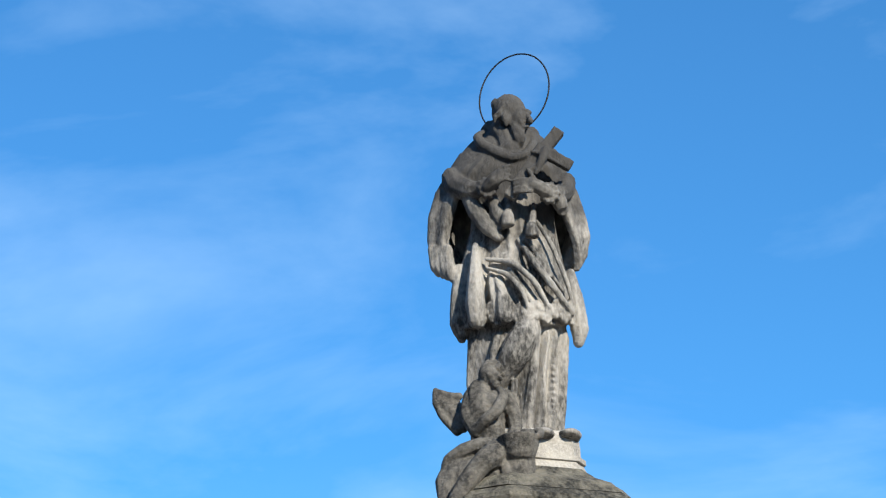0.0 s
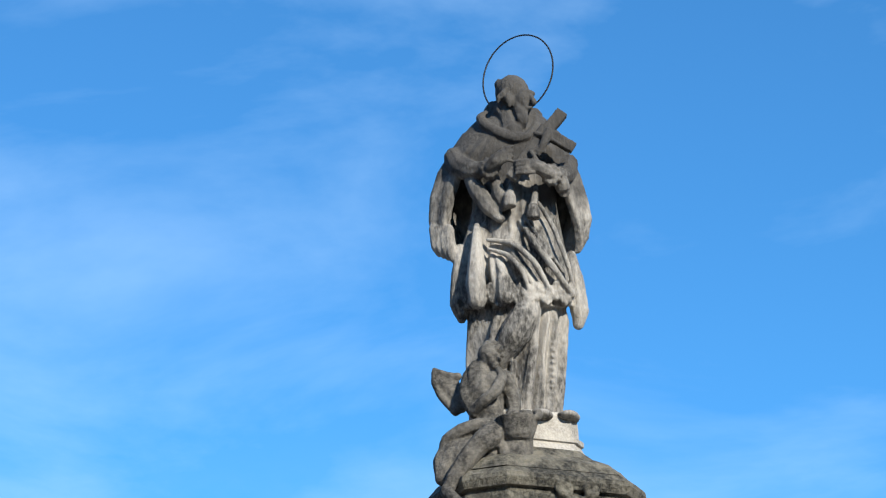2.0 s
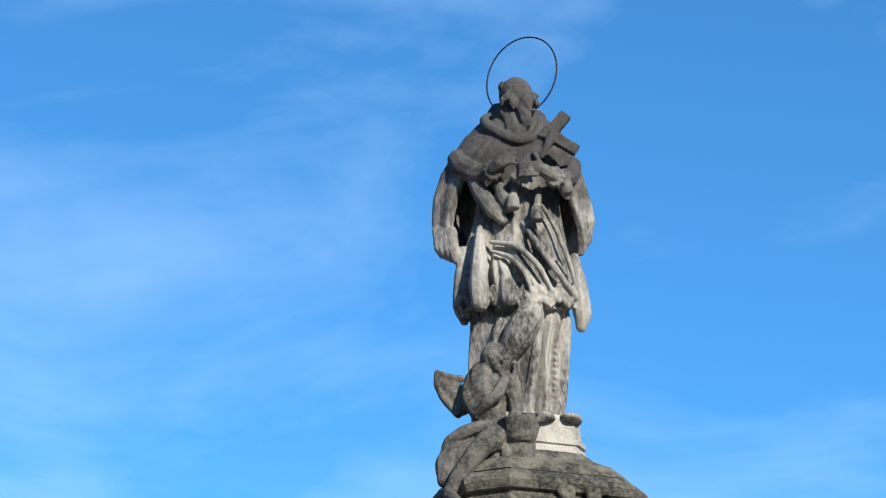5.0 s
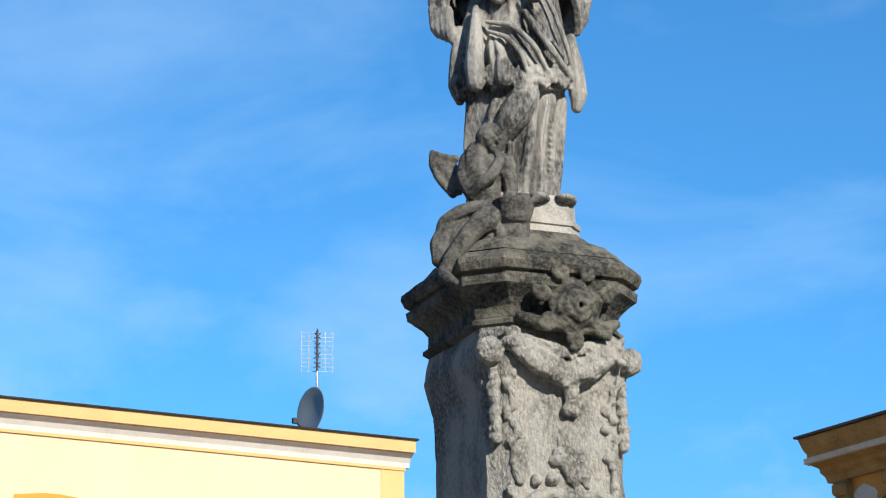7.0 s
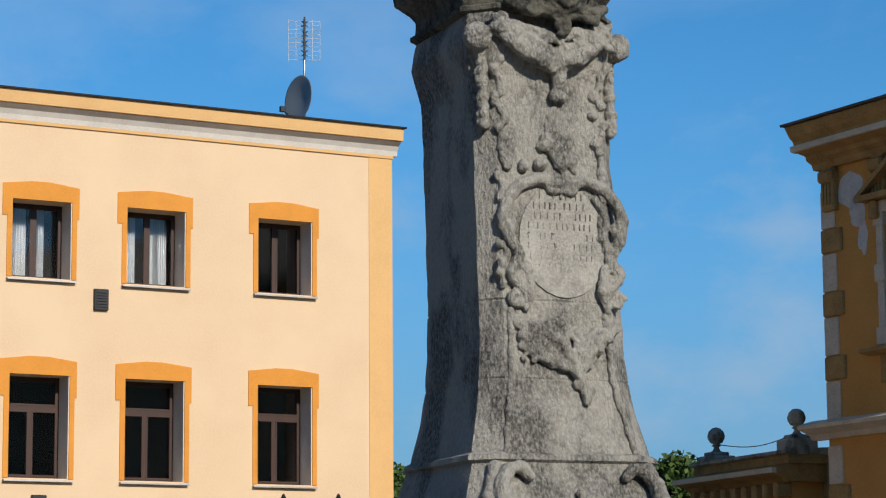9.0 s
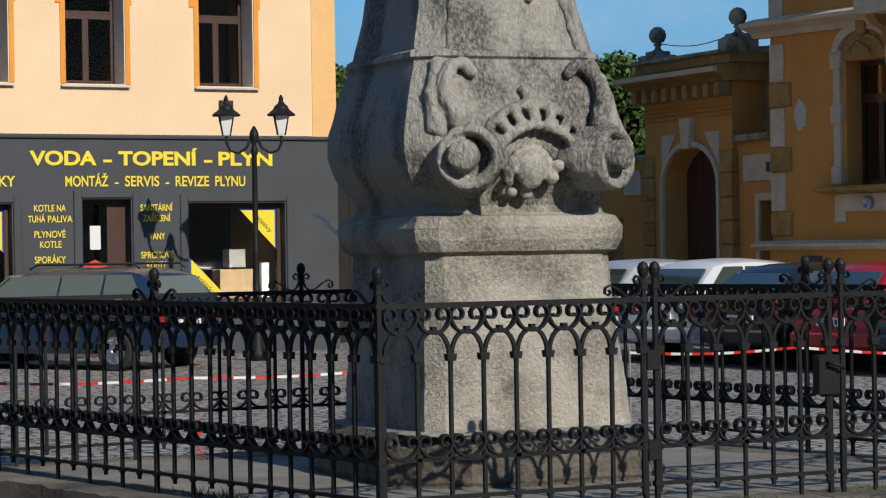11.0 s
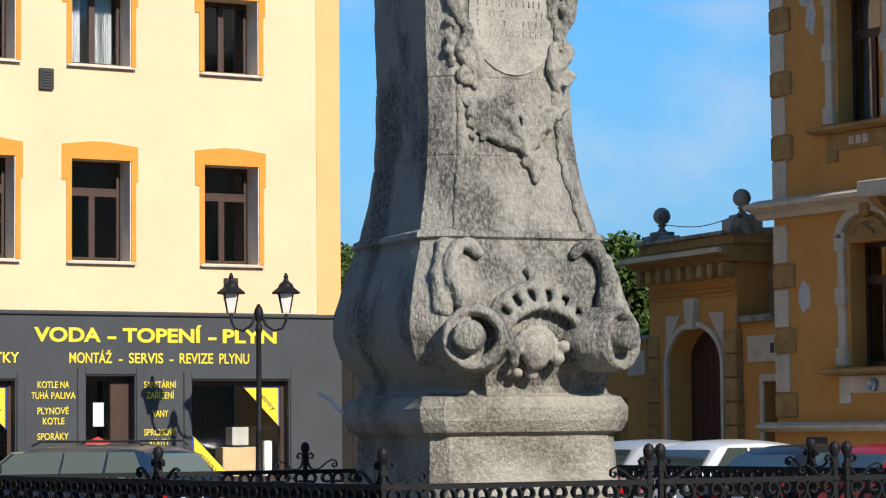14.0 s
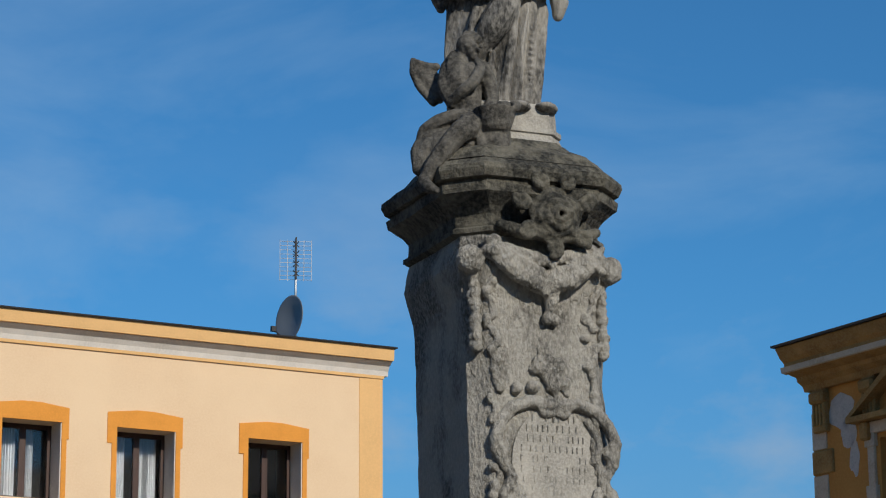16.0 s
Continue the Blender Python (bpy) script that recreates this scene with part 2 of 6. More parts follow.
def part(name, bm, material, parent, label="", smooth=False, m=None):
    """A bmesh, or a mesh that others share, as one object under parent, in the parent's own axes."""
    me = bm if isinstance(bm, bpy.types.Mesh) else finish(bm, name, material, smooth)
    ob = new(name, me)
    ob.parent = parent
    if m is not None:
        ob.matrix_basis = m
    if label:
        ob["label"] = label
    return ob


def box(bm, x0, x1, y0, y1, z0, z1, bevel=0.0, m=Matrix()):
    r = bmesh.ops.create_cube(bm, size=1, matrix=m @ Matrix.Translation(((x0 + x1) / 2, (y0 + y1) / 2, (z0 + z1) / 2)) @ Matrix.Diagonal((x1 - x0, y1 - y0, z1 - z0, 1)))
    if bevel:
        es = list({e for v in r["verts"] for e in v.link_edges})
        bmesh.ops.bevel(bm, geom=es, offset=bevel, segments=1, affect="EDGES", profile=0.5)
    return bm


def bx(x0, x1, y0, y1, z0, z1, bevel=0.0):
    return box(bmesh.new(), x0, x1, y0, y1, z0, z1, bevel)


def ball(bm, c, r, seg=12, turn=None):
    """A sphere or ellipsoid of seg sides, added vertex by vertex."""
    r = (r, r, r) if isinstance(r, (int, float)) else r
    m = Matrix.Translation(c) @ (turn or Matrix()) @ Matrix.Diagonal((*r, 1))
    rows = max(5, seg // 2 + 1)
    top, foot = bm.verts.new(m @ Vector((0, 0, 1))), bm.verts.new(m @ Vector((0, 0, -1)))
    rings = []
    for i in range(1, rows):
        a = math.pi * i / rows
        rings.append([bm.verts.new(m @ Vector((math.sin(a) * math.cos(2 * math.pi * j / seg), math.sin(a) * math.sin(2 * math.pi * j / seg), math.cos(a)))) for j in range(seg)])
    for j in range(seg):
        k = (j + 1) % seg
        bm.faces.new((top, rings[0][j], rings[0][k]))
        bm.faces.new((foot, rings[-1][k], rings[-1][j]))
        for p, q in zip(rings, rings[1:]):
            bm.faces.new((p[j], q[j], q[k], p[k]))
    return bm


def tube(bm, pts, radii, seg=8, flat=None, closed=False):
    """A swept tube through pts; flat=(a, b): a box section, a in the plane's normal (y) and b across."""
    pts = [Vector(p) for p in pts]
    n = len(pts)
    if isinstance(radii, (int, float)):
        radii = [radii] * n
    rings = []
    up = Vector((0, 1, 0))
    for i, p in enumerate(pts):
        a = pts[(i - 1) % n] if closed else pts[max(0, i - 1)]
        b = pts[(i + 1) % n] if closed else pts[min(n - 1, i + 1)]
        d = (b - a).normalized()
        ref = up if abs(d.dot(up)) < 0.9 else Vector((1, 0, 0))
        s = d.cross(ref).normalized()
        t = s.cross(d).normalized()
        if flat:
            h, w = flat
            offs = [(w / 2, h / 2), (-w / 2, h / 2), (-w / 2, -h / 2), (w / 2, -h / 2)]
            rings.append([bm.verts.new(p + s * u + t * v) for u, v in offs])
        else:
            rings.append([bm.verts.new(p + (s * math.cos(k) + t * math.sin(k)) * radii[i]) for k in (2 * math.pi * j / seg for j in range(seg))])
    k = len(rings[0])
    for i in range(n if closed else n - 1):
        r0, r1 = rings[i], rings[(i + 1) % n]
        for j in range(k):
            bm.faces.new((r0[j], r0[(j + 1) % k], r1[(j + 1) % k], r1[j]))
    if not closed:
        bm.faces.new(rings[0][::-1])
        bm.faces.new(rings[-1])
    return bm


def lathe(bm, prof, seg=16, m=Matrix(), sx=1.0, sy=1.0):
    rings = []
    for r, z in prof:
        rings.append([bm.verts.new(m @ Vector((r * sx * math.cos(2 * math.pi * j / seg), r * sy * math.sin(2 * math.pi * j / seg), z))) for j in range(seg)])
    for a, b in zip(rings, rings[1:]):
        for j in range(seg):
            bm.faces.new((a[j], a[(j + 1) % seg], b[(j + 1) % seg], b[j]))
    bm.faces.new(rings[0][::-1])
    bm.faces.new(rings[-1])
    return bm


def prism(bm, poly, y0, y1, m=Matrix()):
    """The outline poly of (x, z), drawn from y0 to y1."""
    a = [bm.verts.new(m @ Vector((x, y0, z))) for x, z in poly]
    b = [bm.verts.new(m @ Vector((x, y1, z))) for x, z in poly]
    bm.faces.new(a)
    bm.faces.new(b[::-1])
    n = len(poly)
    for i in range(n):
        bm.faces.new((a[i], b[i], b[(i + 1) % n], a[(i + 1) % n]))
    return bm


def moulding(bm, prof, x0, x1):
    """A profile of (out, z) drawn along x; out is towards -y."""
    a = [bm.verts.new((x0, -o, z)) for o, z in prof]
    b = [bm.verts.new((x1, -o, z)) for o, z in prof]
    n = len(prof)
    for i in range(n):
        bm.faces.new((a[i], b[i], b[(i + 1) % n], a[(i + 1) % n]))
    bm.faces.new(a)
    bm.faces.new(b[::-1])
    return bm


def pierced(bm, x0, x1, z0, z1, y0, y1, holes):
    """A wall from x0 to x1, one skin, with oblong holes (x0, x1, z0, z1) through it."""
    xs = sorted({x0, x1, *(h[0] for h in holes), *(h[1] for h in holes)})
    zs = sorted({z0, z1, *(h[2] for h in holes), *(h[3] for h in holes)})
    def solid(i, k):
        if not (0 <= i < len(xs) - 1 and 0 <= k < len(zs) - 1):
            return False
        cx, cz = (xs[i] + xs[i + 1]) / 2, (zs[k] + zs[k + 1]) / 2
        return not any(h[0] < cx < h[1] and h[2] < cz < h[3] for h in holes)
    made = {}
    def v(i, y, k):
        key = (i, y, k)
        if key not in made:
            made[key] = bm.verts.new((xs[i], y, zs[k]))
        return made[key]
    for i in range(len(xs) - 1):
        for k in range(len(zs) - 1):
            if not solid(i, k):
                continue
            for y in (y0, y1):
                bm.faces.new((v(i, y, k), v(i + 1, y, k), v(i + 1, y, k + 1), v(i, y, k + 1)))
            for ok, p, q in ((solid(i - 1, k), (i, k), (i, k + 1)), (solid(i + 1, k), (i + 1, k), (i + 1, k + 1)), (solid(i, k - 1), (i, k), (i + 1, k)), (solid(i, k + 1), (i, k + 1), (i + 1, k + 1))):
                if not ok:
                    bm.faces.new((v(p[0], y0, p[1]), v(q[0], y0, q[1]), v(q[0], y1, q[1]), v(p[0], y1, p[1])))
    return bm


def sculpt(bm, voxel, amp=0.0, scale=8.0):
    """Fuses the masses in bm to one skin, roughened by amp metres."""
    me = bpy.data.meshes.new("masses")
    bm.to_mesh(me)
    bm.free()
    ob = new("masses", me)
    md = ob.modifiers.new("fuse", "REMESH")
    md.mode, md.voxel_size, md.adaptivity = "VOXEL", voxel, 0.0
    bpy.context.view_layer.update()
    out = bpy.data.meshes.new_from_object(ob.evaluated_get(bpy.context.evaluated_depsgraph_get()))
    bpy.data.objects.remove(ob)
    bpy.data.meshes.remove(me)
    res = bmesh.new()
    res.from_mesh(out)
    bpy.data.meshes.remove(out)
    bmesh.ops.smooth_vert(res, verts=res.verts, factor=0.3, use_axis_x=True, use_axis_y=True, use_axis_z=True)
    if amp:
        res.normal_update()
        for v in res.verts:
            v.co += v.normal * amp * (noise.noise(v.co * scale) + 0.5 * noise.noise(v.co * scale * 2.7))
    return res


def lettering(body, width, height, material, name, parent, x, z, y, label="", align="CENTER", bold=0.0):
    cu = bpy.data.curves.new(name, "FONT")
    cu.body, cu.size, cu.extrude, cu.offset = body, 1.0, 0.004, bold
    ob = new("lettering_curve", cu)
    bpy.context.view_layer.update()
    me = bpy.data.meshes.new_from_object(ob.evaluated_get(bpy.context.evaluated_depsgraph_get()))
    bpy.data.objects.remove(ob)
    co = np.empty(len(me.vertices) * 3)
    me.vertices.foreach_get("co", co)
    co = co.reshape(-1, 3)
    w, x0 = np.ptp(co[:, 0]), co[:, 0].min()
    cap = 0.71
    out = np.stack([(co[:, 0] - x0) * width / w - width / 2, -co[:, 2] * 0.3, co[:, 1] * height / cap], 1)
    me.vertices.foreach_set("co", out.ravel())
    me.materials.append(material)
    me.name = name
    p = new(name, me)
    p.parent = parent
    p.matrix_basis = Matrix.Translation((x, y, z))
    if label:
        p["label"] = label
    return p


def spiral(cx, cz, r0, r1, a0, turns, n=22):
    return [(cx + (r0 + (r1 - r0) * i / n) * math.cos(a0 + turns * 2 * math.pi * i / n), 0, cz + (r0 + (r1 - r0) * i / n) * math.sin(a0 + turns * 2 * math.pi * i / n)) for i in range(n + 1)]

# ---------------------------------------------------------------- ground and enclosure
def street_material():
    m = mat("cobbled_street", (0.37, 0.345, 0.31), 0.85, dark=(0.25, 0.23, 0.205), scale=0.5, fine=9, light=(0.47, 0.44, 0.40))
    nt = m.node_tree
    b = nt.nodes["Principled BSDF"]
    co = nt.nodes.new("ShaderNodeTexCoord")
    vo = nt.nodes.new("ShaderNodeTexVoronoi")
    vo.feature = "DISTANCE_TO_EDGE"
    vo.inputs["Scale"].default_value = 6.5
    nt.links.new(co.outputs["Object"], vo.inputs["Vector"])
    rp = nt.nodes.new("ShaderNodeValToRGB")
    rp.color_ramp.elements[0].position, rp.color_ramp.elements[1].position = 0.02, 0.16
    nt.links.new(vo.outputs["Distance"], rp.inputs[0])
    old = b.inputs["Base Color"].links[0].from_socket
    mx = nt.nodes.new("ShaderNodeMix")
    mx.data_type = "RGBA"
    mx.inputs[6].default_value = (0.06, 0.055, 0.05, 1)
    nt.links.new(rp.outputs[0], mx.inputs[0])
    nt.links.new(old, mx.inputs[7])
    nt.links.new(mx.outputs[2], b.inputs["Base Color"])
    bp = nt.nodes.new("ShaderNodeBump")
    bp.inputs["Distance"].default_value = 0.02
    nt.links.new(rp.outputs[0], bp.inputs["Height"])
    nt.links.new(bp.outputs[0], b.inputs["Normal"])
    return m


STREET_Z = -0.40
NEAR_Z = -0.80


def ground_z(x, y):
    """The street falls a little from the far side of the square to the kerb nearest the viewpoint."""
    t = min(1.0, max(0.0, (y - 12.0) / 4.5))
    return NEAR_Z + (STREET_Z - NEAR_Z) * t * t * (3 - 2 * t)


gx = [-1500, -400, -120, -40, -16, -8, -5, -4, -3, -2, -1, 0, 1, 2, 3, 4, 5, 8, 16, 40, 120, 400, 1500]
gy = [-900, -200, -60, -20, 0, 6, 9, 11, 12, 12.5, 13, 13.5, 14, 14.5, 15, 15.5, 16, 16.5, 17, 20, 30, 60, 150, 500, 2100]
gb = bmesh.new()
gv = [[gb.verts.new((x, y, ground_z(x, y))) for x in gx] for y in gy]
for r0, r1 in zip(gv, gv[1:]):
    for k in range(len(gx) - 1):
        gb.faces.new((r0[k], r0[k + 1], r1[k + 1], r1[k]))
ground = tagged(new("ground", finish(gb, "ground", street_material())), "cobbled town square paved in grey setts", "ground", kind="structure")

SIDE = 4.16
C0 = Vector((-0.465, 11.62, 0))
RIGHT, LEFT = 27.5, 127.0
ur, ul = (Vector((math.cos(radians(a)), math.sin(radians(a)), 0)) for a in (RIGHT, LEFT))
LC, RC = C0 + SIDE * ul, C0 + SIDE * ur
FC = LC + SIDE * ur
FRONT = pose(*C0, 0, 0, RIGHT)
FLANK = pose(*LC, 0, 0, LEFT - 180)
REAR = pose(*LC, 0, 0, RIGHT)
FAR = pose(*FC, 0, 0, LEFT - 180)

pb = bmesh.new()
vs = [pb.verts.new(p + Vector((0, 0, z))) for z in (NEAR_Z - 0.1, -0.012) for p in (C0, RC, FC, LC)]
pb.faces.new(vs[4:])
for i in range(4):
    pb.faces.new((vs[i], vs[(i + 1) % 4], vs[4 + (i + 1) % 4], vs[4 + i]))
tagged(new("platform", finish(pb, "platform", SLAB)), "grey paved platform inside the fence", "platform", kind="structure")

# kerb: long stones, each a piece
kerb = thing("kerb", pose(0, 0, 0), "weathered granite kerb round the platform", "kerb", kind="structure")


def kerb_stone(m, x0, x1, top=0.0, y0=-0.23, y1=0.16):
    box_bm = bmesh.new()
    box(box_bm, x0 + 0.004, x1 - 0.004, y0, y1, NEAR_Z - 0.05, top, 0.0)
    bmesh.ops.subdivide_edges(box_bm, edges=box_bm.edges[:], cuts=9, use_grid_fill=True)
    for v in box_bm.verts:
        e = (abs(v.co.z - top) < 0.05) * (abs(v.co.y - y0) < 0.05)
        q = noise.noise(m @ v.co * 4.0)
        v.co.z += 0.008 * q - 0.02 * e * (0.6 + noise.noise(m @ v.co * 9.0))
        v.co.y += 0.012 * noise.noise(m @ v.co * 3.0 + Vector((7, 0, 0)))
    part("kerb_stone", box_bm, KERB, kerb, m=m, smooth=False)


for a, b in ((0.10, 1.63), (1.63, 2.42), (2.42, 3.35), (3.35, SIDE + 0.2)):
    kerb_stone(FRONT, a, b)
for a, b in ((-0.2, 1.2), (1.2, 1.98), (1.98, 2.62), (2.62, 3.90)):
    kerb_stone(FLANK, a, b)
kerb_stone(FRONT, -0.26, 0.10, -0.13, -0.25, 0.1)
for m_ in (REAR, FAR):
    for k in range(3):
        kerb_stone(m_, k * SIDE / 3, (k + 1) * SIDE / 3, 0.0, -0.16, 0.2)

# weeds in the joints
wb = bmesh.new()
for cx_, cy_, n_ in ((0.35, 0.0, 26), (1.25, 0.06, 30), (2.75, 0.02, 36), (1.9, -0.1, 18)):
    for k in range(n_):
        p = FRONT @ Vector((cx_ + random.gauss(0, 0.13), cy_ + random.gauss(0, 0.03), -0.005))
        d = Vector((random.uniform(-0.03, 0.03), random.uniform(-0.03, 0.03), random.uniform(0.015, 0.045)))
        s = Vector((0.004, 0.002, 0))
        wb.faces.new([wb.verts.new(q) for q in (p - s, p + s, p + d)])
for k in range(60):
    p = FLANK @ Vector((random.gauss(2.6, 0.25), random.gauss(0.1, 0.03), -0.005))
    d = Vector((random.uniform(-0.03, 0.03), 0, random.uniform(0.02, 0.07)))
    wb.faces.new([wb.verts.new(q) for q in (p - Vector((0.005, 0, 0)), p + Vector((0.005, 0, 0)), p + d)])
tagged(new("weeds", finish(wb, "weeds", GRASS)), "small green weeds in the paving joints", "weeds", kind="stuff")


# ---------------------------------------------------------------- iron fence
BAY = 0.186
Z_RAIL, Z_ARCH, Z_SPRING, Z_LOW, Z_BOT = 1.005, 0.885, 0.765, 0.285, 0.105


def scroll_mesh(name, w, drop, curl):
    """A strap bent to a U, with both ends curled inwards."""
    bm = bmesh.new()
    half = w / 2
    for s in (-1, 1):
        cx = s * (half - curl)
        arc = [(s * half * math.sin(k * math.pi / 16), 0, -drop * math.cos(k * math.pi / 16)) for k in range(0, 8)]
        sp = [(cx + s * rr * math.cos(a), 0, rr * math.sin(a)) for rr, a in ((curl * (1 - 0.55 * i / 15), -0.15 + 1.85 * math.pi * i / 15) for i in range(16))]
        tube(bm, arc + sp, 0, flat=(0.040, 0.010))
    return finish(bm, name, IRON)


def arch_mesh():
    bm = bmesh.new()
    r = BAY / 2 - 0.006
    tube(bm, [(-r * math.cos(k * math.pi / 12), 0, (Z_ARCH - Z_SPRING) * math.sin(k * math.pi / 12)) for k in range(13)], 0, flat=(0.02, 0.018))
    box(bm, -0.013, 0.013, -0.016, 0.016, Z_ARCH - Z_SPRING - 0.014, Z_ARCH - Z_SPRING + 0.02)
    return finish(bm, "arch", IRON)


def bar_mesh():
    bm = bmesh.new()
    box(bm, -0.0095, 0.0095, -0.0095, 0.0095, 0.06, Z_SPRING, 0.002)
    box(bm, -0.014, 0.014, -0.014, 0.014, Z_BOT - 0.02, Z_BOT - 0.008)
    box(bm, -0.014, 0.014, -0.014, 0.014, Z_LOW - 0.016, Z_LOW + 0.016)
    return finish(bm, "bar", IRON)


def collar_mesh():
    bm = bmesh.new()
    prism(bm, [(-0.02, -0.022), (0.02, -0.022), (0.026, 0.012), (-0.026, 0.012)], -0.02, 0.02)
    return finish(bm, "collar", IRON)


def post_mesh(foot=0.0):
    bm = bmesh.new()
    box(bm, -0.012, 0.012, -0.012, 0.012, foot, 1.11, 0.002)
    for z in (Z_BOT, Z_LOW, Z_SPRING, Z_RAIL, 1.07):
        box(bm, -0.018, 0.018, -0.018, 0.018, z - 0.012, z + 0.012)
    lathe(bm, [(0.006, 1.10), (0.016, 1.115), (0.027, 1.14), (0.029, 1.16), (0.02, 1.183), (0.004, 1.192)], 12)
    return finish(bm, "post", IRON)


def wave_mesh():
    """The S strap that leans from a post on the top rail."""
    bm = bmesh.new()
    tube(bm, [(0.030, 0, 0.085), (0.046, 0, 0.083), (0.055, 0, 0.10), (0.04, 0, 0.118), (0.018, 0, 0.105), (0.014, 0, 0.07), (0.03, 0, 0.03), (0.055, 0, 0.012)], 0, flat=(0.024, 0.007))
    tube(bm, [(0.055, 0, 0.012), (0.10, 0, 0.02), (0.145, 0, 0.055), (0.185, 0, 0.075), (0.215, 0, 0.062), (0.218, 0, 0.035), (0.198, 0, 0.025), (0.186, 0, 0.04), (0.196, 0, 0.052)], 0, flat=(0.022, 0.006))
    return finish(bm, "crest_scroll", IRON)


UPPER = scroll_mesh("upper_scroll", BAY * 0.98, 0.088, 0.040)
LOWER = scroll_mesh("lower_scroll", BAY * 0.98, 0.075, 0.036)
ARCH, BAR, COLLAR, POST, POST_LOW, WAVE = arch_mesh(), bar_mesh(), collar_mesh(), post_mesh(-0.01), post_mesh(-0.15), wave_mesh()
TR = Matrix.Translation


def fence_run(name, m, x0, x1, n, label, posts=(), crests=(), low=()):
    """Rails, bars, arches and scrolls from x0 to x1 in n bays; crests: (x, side) of the straps over the top rail."""
    f = thing(name, m, label, "gate" if "gate" in name else "fence", "iron fence round the column")
    w = (x1 - x0) / n
    k = w / BAY
    fit_w = Matrix.Diagonal((k, 1, 1, 1))
    for nm, z, h in (("top_rail", Z_RAIL, 0.013), ("lower_rail", Z_LOW, 0.009), ("bottom_rail", Z_BOT, 0.009)):
        part(nm, bx(x0, x1, -0.014, 0.014, z - h, z + h), IRON, f)
    for i in range(n):
        c = x0 + (i + 0.5) * w
        part("arch", ARCH, None, f, m=TR((c, 0, Z_SPRING)) @ fit_w)
        part("upper_scroll", UPPER, None, f, m=TR((c, 0, Z_RAIL - 0.045)) @ fit_w)
        part("lower_scroll", LOWER, None, f, m=TR((c, 0, Z_LOW + 0.082)) @ fit_w)
    for i in range(n + 1):
        x = x0 + i * w
        part("bar", BAR, None, f, m=TR((x, 0, 0)))
        part("collar", COLLAR, None, f, m=TR((x, 0, Z_SPRING)))
        if i % 2:
            part("foot", bx(x - 0.009, x + 0.009, -0.009, 0.009, -0.02, 0.07), IRON, f)
    for x in posts:
        part("post", POST_LOW if x in low else POST, None, f, m=TR((x, 0, 0)))
    for x, s in crests:
        part("crest_scroll", WAVE, None, f, m=TR((x, 0, Z_RAIL)) @ Matrix.Diagonal((s, 1, 1, 1)))
    return f


fence_run("iron_fence", FRONT, 0.02, 1.42, 8, "black wrought-iron fence section with scrolls beside the gate", (0.0, 1.43), ((0.0, 1), (1.43, -1)), (0.0,))
gate = fence_run("iron_gate", FRONT, 1.51, 2.51, 6, "closed black wrought-iron gate with a lock box", (1.495, 2.525), ((1.495, 1), (2.525, -1)))
part("lock_box", bx(2.44, 2.57, -0.03, 0.03, 0.50, 0.70, 0.004), IRON, gate)
hb = bmesh.new()
tube(hb, [(2.49, -0.03, 0.66), (2.49, -0.065, 0.66), (2.55, -0.07, 0.645), (2.565, -0.07, 0.63)], 0.009, 8)
part("door_handle", hb, IRON, gate, smooth=True)
for z in (0.22, 0.66):
    part("hinge", bx(1.435, 1.505, -0.022, 0.022, z, z + 0.10, 0.004), IRON, gate)
fence_run("iron_fence", FRONT, 2.61, SIDE - 0.02, 8, "black wrought-iron fence section on the gate's latch side", (2.60, SIDE), ((2.60, 1), (SIDE, -1)))
fence_run("iron_fence", FLANK, 0.02, SIDE - 0.02, 22, "long black wrought-iron fence run with a central crest", (0.0, SIDE / 2), ((0.0, 1), (SIDE / 2, 1), (SIDE / 2, -1), (SIDE, -1)))
fence_run("iron_fence", REAR, 0.02, SIDE - 0.02, 22, "black wrought-iron fence run behind the column", (SIDE / 2, SIDE), ((SIDE / 2, 1), (SIDE / 2, -1)))
fence_run("iron_fence", FAR, 0.02, SIDE - 0.02, 22, "far black wrought-iron fence run facing the parked cars", (SIDE / 2,), ((SIDE / 2, 1), (SIDE / 2, -1)))

# ---------------------------------------------------------------- the column
MON_TURN = 24.0
MON = pose(0.03, 14.3, 0, 0, 0, MON_TURN)
lean_u, lean_v = -0.026 * math.cos(radians(MON_TURN)), 0.026 * math.sin(radians(MON_TURN))


def P(u, v, z):
    """A point of the column's own axes, on its slight lean."""
    return Vector((u + lean_u * (z - 1), v + lean_v * (z - 1), z))


PROF = [(0.0, 0.84), (0.02, 0.85), (0.20, 0.82), (0.27, 0.74), (0.28, 0.625), (0.60, 0.60), (0.95, 0.575), (1.23, 0.556), (1.25, 0.60), (1.31, 0.628), (1.38, 0.632), (1.44, 0.60), (1.455, 0.55), (1.50, 0.535),
        (1.56, 0.56), (1.68, 0.64), (1.80, 0.672), (1.92, 0.665), (2.08, 0.625), (2.22, 0.578), (2.30, 0.553), (2.315, 0.575), (2.345, 0.565), (2.36, 0.535), (2.50, 0.505), (2.65, 0.475), (2.78, 0.455), (3.00, 0.44), (3.3, 0.432), (4.30, 0.425), (4.48, 0.43), (4.58, 0.455), (4.68, 0.475), (4.78, 0.455), (4.84, 0.44)]
JOINTS = (2.77, 3.21)


